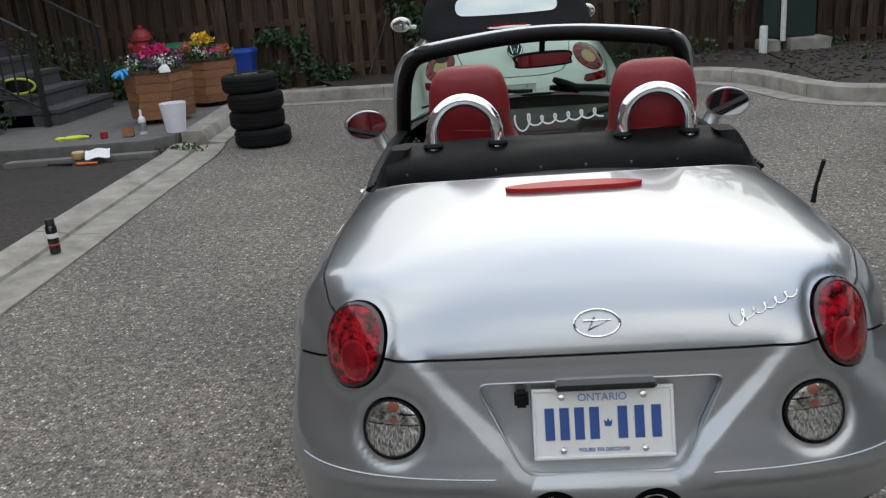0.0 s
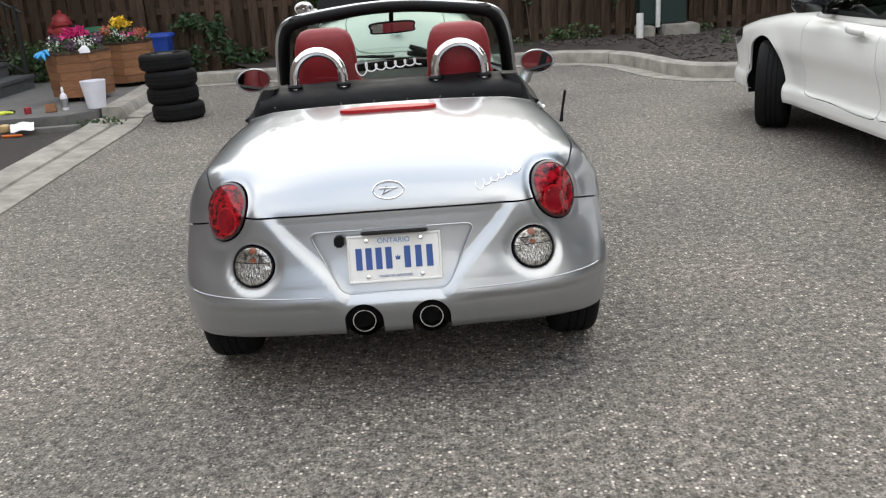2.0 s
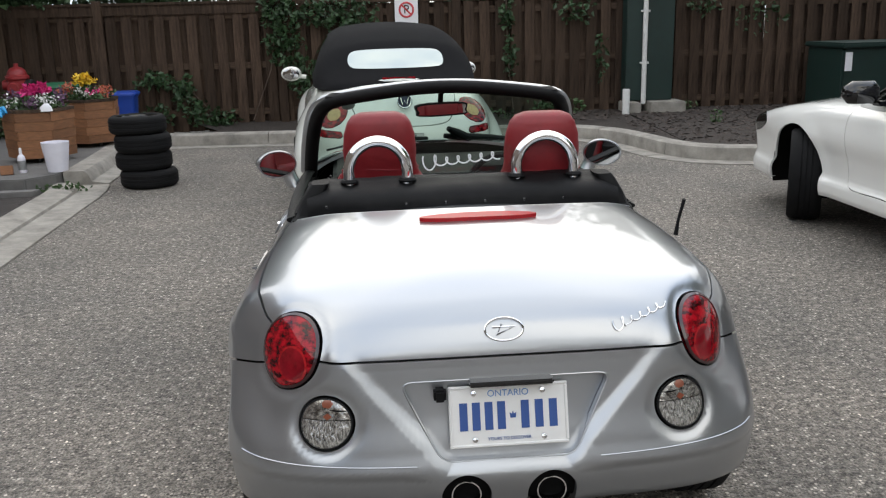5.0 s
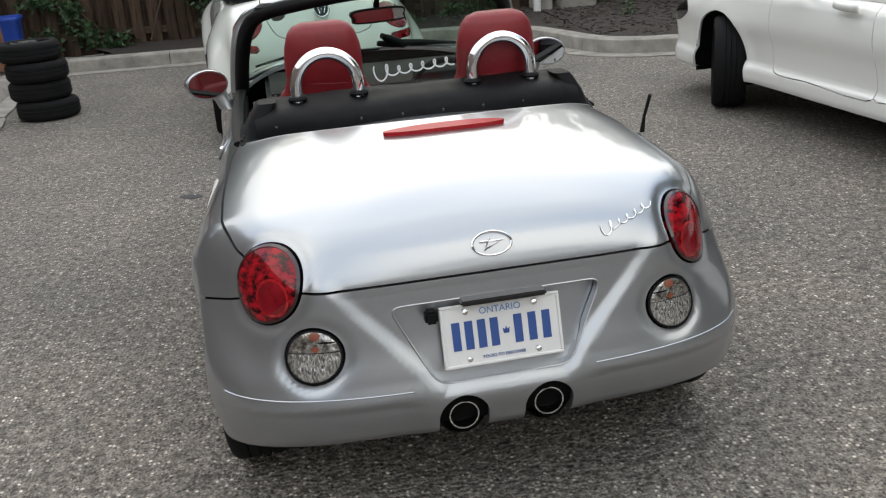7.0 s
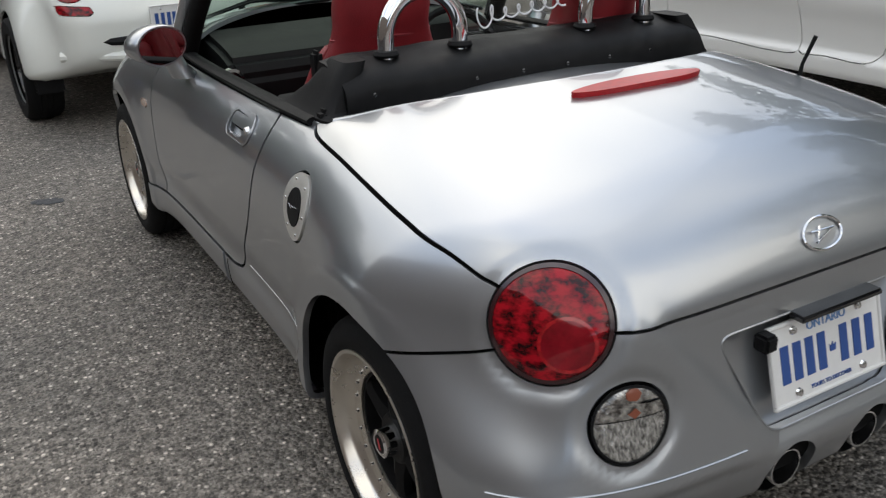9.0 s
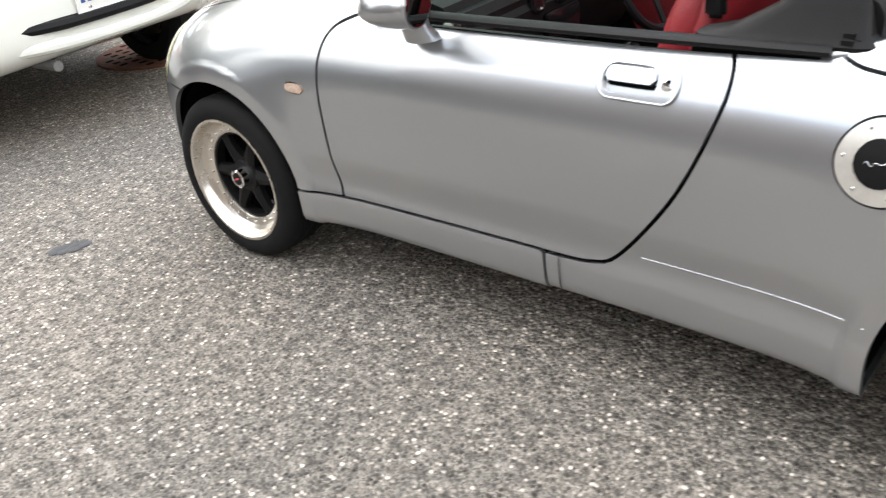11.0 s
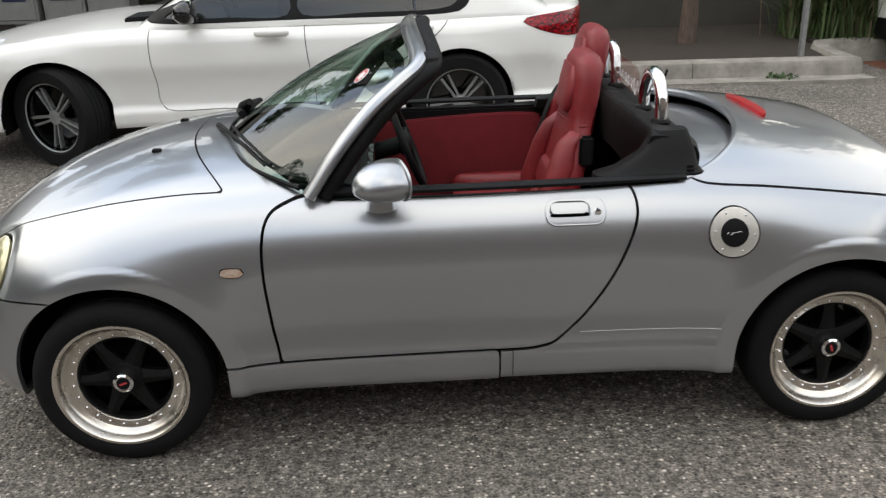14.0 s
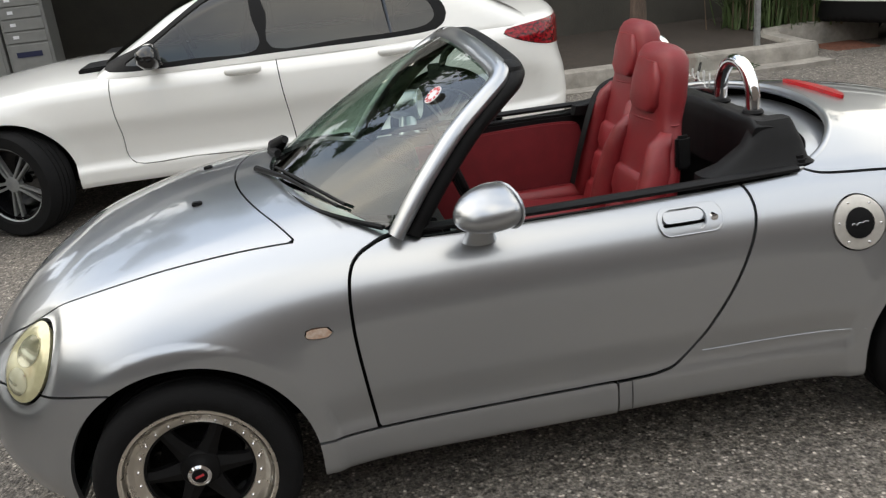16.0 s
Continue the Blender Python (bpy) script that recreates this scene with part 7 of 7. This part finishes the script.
    e = part("round_badge", sweep([(0.052 * math.cos(a), 0.118 + 0.02 * math.sin(a), 0.925 + 0.05 * math.sin(a)) for a in np.linspace(0, 6.283, 28, endpoint=False)], 0.006, 6, closed=True), M_CHROME, car, "round chrome badge")
    part("badge_disc", lathe([(0.046, 0.0), (0.046, 0.004)], 24, m=pose(0, 0.13, 0.925, 68, 0, 0)), M_NAVY, e)
    part("badge_mark", sweep([(-0.03, 0.128, 0.95), (-0.014, 0.112, 0.90), (0, 0.122, 0.93), (0.014, 0.112, 0.90), (0.03, 0.128, 0.95)], 0.005, 6), M_CHROME, e)
    part("high_brake_light", box((-0.13, 0.47, 1.065), (0.13, 0.50, 1.082), 0.005), M_REDLENS, car, "thin red brake light")
    pl = part("number_plate", box((-0.151, 0, -0.076), (0.151, 0.005, 0.076), 0.0), M_PLATE, car, "white number plate with blue characters")
    pl.matrix_basis = pose(-0.03, -0.012, 0.625, 3, 0, 0)
    frame_ring(pl)
    for x in (-0.118, -0.083, -0.048, -0.017, 0.04, 0.078, 0.116):
        part("character_bar", box((x - 0.0105, -0.002, -0.036), (x + 0.0105, 0.001, 0.036), 0.0), M_BLUE, pl, smooth=None)
    pts = spline([(-0.56, 0.13, 0.53), (-0.3, 0.022, 0.525), (0, 0.0, 0.523), (0.3, 0.022, 0.525), (0.56, 0.13, 0.53)], 8)
    part("bumper_grille", sweep(pts, 0.035, 8, flat=0.8), M_BLACK, car, "black mesh strip in the bumper")
    pts = spline([(-0.66, 0.2, 0.45), (-0.35, 0.03, 0.44), (0, 0.0, 0.435), (0.35, 0.03, 0.44), (0.66, 0.2, 0.45)], 8)
    part("bumper_lip", sweep(pts, 0.03, 10), M_WARMWHITE, car, "white lower bumper lip")
    for s in (-1, 1):
        part("mud_flap", box((s * 0.71 - 0.09, 0.38, 0.22), (s * 0.71 + 0.07, 0.40, 0.40), 0.008), M_BLACK, car, "black mud flap")
    part("tailpipe", cyl(0.025, (-0.3, 0.1, 0.33), (-0.3, 0.5, 0.33), 12), M_GALV, car)
    return car


def build_suv():
    """Black and white tall car at the far kerb; its tail faces the court."""
    car = thing("black_white_suv", "tall white car with a black lower tailgate and bumper", "car", at=pose(5.35, -3.42, -0.1, 0, 0, -150))
    top_l = curve1([-0.1, 0.0, 0.3, 1.0, 3.0, 4.2], [1.0, 1.4, 1.66, 1.7, 1.65, 1.0])

    def solid(P):
        ax, y, z = np.abs(P[:, 0]), P[:, 1], P[:, 2]
        f = smax(ax - 0.93 + 0.16 * np.clip((z - 0.9) / 0.8, 0, 2) ** 1.5, z - top_l(y), 0.12)
        f = smax(f, 0.05 * ax ** 2 + 0.06 * np.clip((z - 0.7) / 0.5, 0, 2) + 0.1 * ax ** 6 - y, 0.08)
        return smax(smax(f, y - 4.6, 0.3), 0.26 - z, 0.05)
    body = shell(solid, 0.9, 3.6, 0.8, nphi=100, nend=30, nmid=50)
    AR, AF = 0.95, 3.8

    def arch(P):
        best = np.full(len(P), 9.0)
        for c in (AR, AF):
            best = np.minimum(best, np.where(np.abs(P[:, 0]) > 0.5, np.sqrt((P[:, 1] - c) ** 2 + np.maximum(P[:, 2] - 0.36, 0) ** 2) - 0.41, 9.0))
        return best
    body = cut(body, arch)
    low = lambda P: 0.48 - P[:, 2]
    band = lambda P: np.minimum(P[:, 2] - 0.48, 0.66 - P[:, 2] + 0.08 * np.clip(np.abs(P[:, 0]) - 0.55, 0, 1))
    mid = lambda P: np.where(P[:, 1] < 0.3, np.minimum(P[:, 2] - 0.66 - 0.08 * np.clip(np.abs(P[:, 0]) - 0.55, 0, 1), 1.02 - P[:, 2]), -1.0)
    glassr = lambda P: np.where(P[:, 1] < 0.5, np.minimum(np.minimum(P[:, 2] - 1.14, 1.52 - P[:, 2]), 0.7 - np.abs(P[:, 0])), -1.0)
    panel("bumper_lower", cut(body, low), solid, M_BLACK, car, "black lower bumper and sills")
    panel("tailgate_black", cut(body, mid), solid, M_GLOSSBLACK, car, "gloss black tailgate panel")
    panel("rear_glass", cut(body, glassr), solid, M_GLOSSBLACK, car, "dark rear glass")
    rest = body
    for q in (low, mid, glassr):
        rest = cut(rest, lambda P, q=q: -q(P) - 0.002)
    panel("body_shell", rest, solid, M_WARMWHITE, car, "white upper body")
    p = part("number_plate", box((-0.151, 0, 0.0), (0.151, 0.006, 0.152), 0.0), M_PLATE, car, "small number plate")
    p.matrix_basis = pose(-0.45, 0.012, 0.52)
    for x in (-0.1, -0.05, 0.03, 0.08):
        part("character_bar", box((x - 0.014, -0.002, 0.04), (x + 0.014, 0.001, 0.11)), M_BLUE, p, smooth=None)
    for s in (-1, 1):
        for c in (AR, AF):
            car_wheel(car, "dark alloy wheel", (s * 0.82, c, 0.36), s, 0.36, 0.25, 0.22, M_GALV, 5)
        part("tail_lamp", box((s * 0.8 - 0.06, 0.10, 0.82), (s * 0.8 + 0.06, 0.22, 1.1), 0.02), M_REDLENS, car)
    return car


M_REARGLASS = mat("glossy_rear_glass", (0.42, 0.46, 0.44), 0.05, metal=0.85)
build_sedan()
build_beetle()
build_suv()


# ---- tyre stack, planters and small things ----
def tyre_stack():
    zs = 0.005
    for k, (dx, dy, r) in enumerate(((0, 0, 0.268), (-0.04, 0.02, 0.262), (-0.025, -0.01, 0.262), (-0.065, 0.01, 0.265))):
        w = 0.168
        t = thing("tyre", "used black car tyre lying in a stack" if k else "used black car tyre at the foot of a stack", "tyre", "stack of tyres", at=pose(-2.645 + dx, 6.62 + dy, zs, 0, 0, 37 * k))
        prof = [(0.185, 0.012), (0.2, 0.0), (0.235, 0.0), (r - 0.018, 0.008), (r - 0.004, 0.022), (r, 0.04), (r, w - 0.04), (r - 0.004, w - 0.022), (r - 0.018, w - 0.008), (0.235, w), (0.2, w), (0.187, w - 0.012), (0.18, w / 2)]
        b = lathe(prof + [prof[0]], 56, caps=False)
        part("carcass", b, M_RUBBER, t)
        for z in (0.05, 0.084, 0.118):
            part("tread_rib", lathe([(r - 0.002, z - 0.012), (r + 0.004, z - 0.010), (r + 0.004, z + 0.010), (r - 0.002, z + 0.012)], 56, caps=False), M_RUBBER, t)
        if k == 3:
            part("wheel_rim", lathe([(0.18, w - 0.02), (0.186, w - 0.008), (0.176, w - 0.01), (0.16, w - 0.06), (0.04, w - 0.05), (0.03, w - 0.045)], 40), M_GLOSSBLACK, t, "dark rim inside the top tyre")
        zs += w + 0.004


def planter(cx, cy, r, h, turn, label, blooms, seed):
    p = thing("planter", label, "planter", "wooden planters", at=pose(cx, cy, 0.15, 0, 0, turn))
    n, rows = 6, 5
    inset = 0.93
    for k in range(n):
        a0, a1 = 2 * math.pi * k / n, 2 * math.pi * (k + 1) / n
        for j in range(rows):
            z0, z1 = 0.05 + (h - 0.05) * j / rows + 0.002, 0.05 + (h - 0.05) * (j + 1) / rows - 0.002
            f0, f1 = inset + (1 - inset) * z0 / h, inset + (1 - inset) * z1 / h
            off = 0.012 if (j + k) % 2 else 0.0
            b = bmesh.new()
            vs = []
            for rr in (r, r - 0.03):
                for z, f in ((z0, f0), (z1, f1)):
                    for a, s in ((a0, -1), (a1, 1)):
                        d = Vector((math.cos(a), math.sin(a), 0)) * (rr * f)
                        e = Vector((-math.sin((a0 + a1) / 2), math.cos((a0 + a1) / 2), 0)) * s * off
                        vs.append(b.verts.new((d.x + e.x, d.y + e.y, z)))
            for q in ((0, 1, 3, 2), (5, 4, 6, 7), (4, 0, 2, 6), (1, 5, 7, 3), (2, 3, 7, 6), (4, 5, 1, 0)):
                b.faces.new([vs[i] for i in q])
            bmesh.ops.recalc_face_normals(b, faces=b.faces)
            part("plank", b, M_CEDAR, p, "", None)
    rim = [(r * 1.03 * math.cos(2 * math.pi * k / n), r * 1.03 * math.sin(2 * math.pi * k / n)) for k in range(n)]
    inn = [(x * 0.86, y * 0.86) for x, y in rim]
    b = bmesh.new()
    vo = [[b.verts.new((x, y, z)) for x, y in ring] for ring, z in ((rim, h), (rim, h + 0.03), (inn, h + 0.03), (inn, h))]
    for a, c in zip(vo, vo[1:] + vo[:1]):
        for k in range(n):
            b.faces.new((a[k], a[(k + 1) % n], c[(k + 1) % n], c[k]))
    bmesh.ops.recalc_face_normals(b, faces=b.faces)
    part("rim_board", b, M_FENCE, p, "dark weathered rim", None)
    part("soil", prism(inn, h - 0.06, h - 0.02, "z"), M_SOIL, p)
    for a in (0.5, 2.6, 4.7):
        part("caster", cyl(0.028, (r * 0.6 * math.cos(a) - 0.012, r * 0.6 * math.sin(a), 0.028), (r * 0.6 * math.cos(a) + 0.012, r * 0.6 * math.sin(a), 0.028), 14), M_IRON, p)
    part("base_board", prism([(x * 0.82, y * 0.82) for x, y in rim], 0.05, 0.075, "z"), M_CEDAR, p)
    f = thing("flowers", blooms[0], "flowers", at=pose(cx, cy, 0.15 + h, 0, 0, turn * 0))
    leaves("foliage", [((0, 0, 0.07), (r * 0.85, r * 0.8, 0.1), 420)], M_LEAF, "", "", 0.06, seed, parent=f, droop=-0.4)
    for j, (m, spots, size) in enumerate(blooms[1]):
        leaves("bloom", spots, m, "", "", size, seed + j + 1, parent=f, droop=-0.5)


def clutter():
    tyre_stack()
    planter(-4.02, 7.62, 0.36, 0.53, 12, "hexagonal cedar planter on casters full of flowers",
            ("pink, white and purple flowers in a planter", [(M_PINK, [((-0.039, -0.039, 0.2), (0.096, 0.080, 0.06), 130), ((0.062, 0.000, 0.22), (0.096, 0.080, 0.06), 130)], 0.05),
                                                            (M_PETALWHITE, [((0.156, -0.156, 0.12), (0.160, 0.112, 0.08), 90), ((-0.195, -0.156, 0.1), (0.096, 0.096, 0.08), 40)], 0.03),
                                                            (M_PURPLE, [((-0.218, 0.000, 0.12), (0.112, 0.160, 0.12), 120), ((0.039, -0.234, 0.08), (0.112, 0.064, 0.08), 70), ((0.250, 0.000, 0.12), (0.080, 0.128, 0.1), 80)], 0.04)]), 41)
    planter(-3.86, 8.78, 0.36, 0.53, 40, "hexagonal cedar planter on casters with yellow flowers",
            ("yellow, orange and white flowers in a planter", [(M_YELLOW, [((-0.016, -0.016, 0.24), (0.136, 0.104, 0.07), 190)], 0.05),
                                                              (M_ORANGE, [((-0.218, -0.078, 0.14), (0.112, 0.112, 0.09), 90), ((0.234, -0.078, 0.12), (0.096, 0.112, 0.08), 80)], 0.04),
                                                              (M_PETALWHITE, [((0.000, -0.195, 0.1), (0.176, 0.080, 0.06), 60)], 0.03),
                                                              (M_PINK, [((0.117, -0.156, 0.12), (0.080, 0.080, 0.06), 30)], 0.04)]), 51)
    h = thing("fire_hydrant", "dark red cast iron fire hydrant", "hydrant", at=pose(-5.2, 10.15, 0.15))
    part("barrel", lathe([(0.15, 0), (0.15, 0.04), (0.11, 0.05), (0.11, 0.55), (0.135, 0.56), (0.135, 0.6), (0.12, 0.61), (0.125, 0.72), (0.15, 0.74), (0.15, 0.78), (0.125, 0.79), (0.115, 0.84), (0.08, 0.88), (0.04, 0.895), (0.03, 0.9), (0.03, 0.94)], 28), M_HYDRANT, h)
    part("outlet_cap", cyl(0.07, (0.1, 0, 0.66), (0.2, -0.02, 0.66), 16, w=0.01), M_IRON, h, "black side outlet cap")
    part("outlet_cap", cyl(0.07, (-0.1, 0, 0.66), (-0.19, 0, 0.66), 16, w=0.01), M_HYDRANT, h)
    part("outlet_cap", cyl(0.08, (0, -0.1, 0.62), (0, -0.19, 0.62), 16, w=0.01), M_HYDRANT, h)
    b = thing("blue_bin", "blue plastic recycling bin by the fence", "bin", at=pose(-3.85, 10.05, 0.15, 0, 0, 4))
    part("tub", loft([((0, 0, 0), 0.17, 0.15, 0), ((0, 0, 0.46), 0.2, 0.18, 0), ((0, 0, 0.48), 0.21, 0.19, 0), ((0, 0, 0.54), 0.21, 0.19, 0)], seg=24, power=7), M_BLUEBIN, b, "", 40)
    part("rim", loft([((0, 0, 0.49), 0.225, 0.205, 0), ((0, 0, 0.52), 0.23, 0.21, 0), ((0, 0, 0.53), 0.225, 0.205, 0)], seg=24, power=7), M_BLUEBIN, b, "", 40)
    g = thing("green_bin", "round dark green plastic bin with lid", "bin", at=pose(-4.5, 9.55, 0.15))
    part("tub", lathe([(0.2, 0), (0.25, 0.6), (0.26, 0.62)], 28), M_GREENBIN, g)
    part("lid", lathe([(0.28, 0.62), (0.285, 0.66), (0.22, 0.70), (0.05, 0.715)], 28), M_GREENBIN, g)
    k = thing("waste_bucket", "white tapered plastic waste bucket", "bucket", at=pose(-3.57, 6.78, 0.15))
    part("bucket_wall", lathe([(0.0901, 0.012), (0.125, 0.29), (0.131, 0.29), (0.131, 0.283), (0.094, 0.0), (0.01, 0.0)], 32, caps=False), M_WHITEPLASTIC, k)
    part("bucket_base", lathe([(0.092, 0.004), (0.092, 0.012)], 32), M_WHITEPLASTIC, k)
    s = thing("spray_bottle", "white spray bottle with a grey label", "bottle", at=pose(-3.9, 6.75, 0.15))
    part("bottle", lathe([(0.036, 0), (0.038, 0.01), (0.038, 0.14), (0.03, 0.165), (0.014, 0.18), (0.014, 0.2)], 20), M_WHITEPLASTIC, s)
    part("cap", lathe([(0.015, 0.198), (0.013, 0.235), (0.006, 0.245)], 16), M_PAPER, s)
    part("label_band", lathe([(0.0388, 0.03), (0.0388, 0.12)], 20, caps=False), M_GALV, s)
    c = thing("aerosol_can", "black aerosol can with a printed band", "can", at=pose(-2.985, 3.15, 0.028))
    part("tin", lathe([(0.03, 0), (0.033, 0.004), (0.033, 0.16), (0.028, 0.172), (0.016, 0.178)], 24), M_GLOSSBLACK, c)
    part("nozzle_cap", lathe([(0.027, 0.176), (0.027, 0.205), (0.024, 0.212)], 20), M_IRON, c)
    part("print_band", lathe([(0.0336, 0.095), (0.0336, 0.125)], 24, caps=False), M_PLATE, c)
    part("print_band", lathe([(0.0336, 0.05), (0.0336, 0.06)], 24, caps=False), M_STICKER, c)
    gl = thing("work_glove", "yellow and black work gloves lying on the walk", "glove", at=pose(-4.6, 6.68, 0.15, 0, 0, 10))
    part("palm", loft([((0, 0, 0.0), 0.10, 0.05, 0), ((0, 0, 0.02), 0.11, 0.055, 0), ((0.01, 0, 0.035), 0.07, 0.03, 0)], seg=18, power=2.2), M_HIVIS, gl, "", 60)
    for q in range(4):
        part("finger", sweep([(0.07, -0.035 + 0.024 * q, 0.018), (0.12, -0.05 + 0.034 * q, 0.022), (0.16, -0.052 + 0.036 * q, 0.014)], [0.014, 0.013, 0.009], 8), M_BLACK if q > 1 else M_HIVIS, gl, "", 60)
    part("cuff", loft([((-0.13, 0, 0.0), 0.045, 0.05, 0), ((-0.13, 0, 0.02), 0.05, 0.055, 0), ((-0.13, 0, 0.03), 0.03, 0.03, 0)], seg=14), M_HIVIS, gl, "", 60)
    b = thing("blue_glove", "crumpled blue disposable glove on the planter", "glove", at=pose(-4.32, 7.42, 0.68))
    for q in range(6):
        a = q * 1.05
        part("fold", sweep([(0, 0, 0.03), (0.05 * math.cos(a), 0.04 * math.sin(a) - 0.03, 0.05 - 0.01 * q), (0.09 * math.cos(a), 0.04 * math.sin(a) - 0.06, -0.02 * (q % 3))], [0.03, 0.024, 0.01], 8), M_NITRILE, b, "", 60)
    r = solo("towel", loft([((-3.83, 7.36, 0.69), 0.07, 0.05, 0), ((-3.83, 7.36, 0.73), 0.06, 0.04, 0), ((-3.82, 7.36, 0.77), 0.02, 0.015, 0)], seg=12, power=2), M_PAPER, "white crumpled paper towel on the planter", "towel", smooth=60)
    solo("red_cap", lathe([(0.034, 0), (0.036, 0.01), (0.036, 0.065), (0.03, 0.07)], 20, m=pose(-4.25, 6.62, 0.15)), M_BRICKRED, "small red plastic cap", "cap")
    solo("wood_offcut", box((-0.055, -0.03, 0), (0.055, 0.03, 0.09), 0.004, m=pose(-4.0, 6.62, 0.15, -14, 0, 14)), M_CEDAR, "small brown wooden block", "block")
    pp = bmesh.new()
    g4 = [[pp.verts.new((u * 0.22, v * 0.15, 0.02 + 0.03 * math.sin(u * 7 + v * 3) * v + 0.05 * u * u)) for u in np.linspace(-0.5, 0.5, 8)] for v in np.linspace(-0.5, 0.5, 6)]
    for j in range(5):
        for i in range(7):
            pp.faces.new((g4[j][i], g4[j][i + 1], g4[j + 1][i + 1], g4[j + 1][i]))
    bmesh.ops.transform(pp, matrix=pose(-4.08, 6.08, 0.08, 25, 0, 20), verts=pp.verts)
    solo("paper_sheet", pp, M_PAPER, "crumpled white sheet of paper", "paper", smooth=60)
    solo("foam_pad", lathe([(0.05, 0), (0.06, 0.015), (0.06, 0.06), (0.05, 0.07)], 22, m=pose(-4.28, 6.1, 0.055)), M_TAN, "round tan polishing pad", "pad")
    solo("orange_tool", sweep([(-4.25, 5.98, 0.03), (-4.05, 5.98, 0.03)], [0.016, 0.012], 10), M_ORANGEP, "small orange plastic tool handle", "tool")
    solo("black_tool", sweep([(-4.55, 6.02, 0.03), (-4.3, 5.98, 0.03)], [0.008, 0.012], 8), M_BLACK, "thin black tool on the drive", "tool")
    bag = thing("tool_bag", "yellow and black bag on the steps", "bag", at=pose(-5.75, 7.95, 0.51))
    part("bag_body", loft([((0, 0, 0), 0.2, 0.1, 0), ((0, 0, 0.1), 0.22, 0.11, 0), ((0, 0, 0.17), 0.17, 0.07, 0)], seg=18, power=3), M_BLACK, bag, "", 50)
    part("bag_trim", sweep([(0.21 * math.cos(a), -0.11, 0.09 + 0.085 * math.sin(a)) for a in np.linspace(0, 6.283, 24, endpoint=False)], 0.014, 6, closed=True), M_HIVIS, bag)
    mh = thing("manhole_cover", "rusty round storm drain cover with slots", "manhole", at=pose(0.6, 5.4, 0))
    part("cover_plate", lathe([(0.4, 0.0), (0.4, 0.012), (0.37, 0.014), (0.02, 0.014)], 48), M_RUST, mh)
    for j in range(-4, 5):
        for i in range(-4, 5):
            if i * i + j * j < 19:
                part("slot", box((i * 0.08 - 0.022, j * 0.08 - 0.012, 0.012), (i * 0.08 + 0.022, j * 0.08 + 0.012, 0.0165)), M_DARK, mh, smooth=None)
    st = bmesh.new()
    for q in range(18):
        rnd = random.Random(q)
        ball_at = (-1.15 + 0.045 * math.sin(q * 0.7) + 0.004 * q, 3.37 + 0.03 * math.cos(q * 0.9), 0.002)
        joined(st, ball(rnd.uniform(0.014, 0.026), ball_at, (1, 1, 0.25), 8))
    solo("tar_spot", st, M_STONE, "dark tar patch on the asphalt", "tar spot")


clutter()
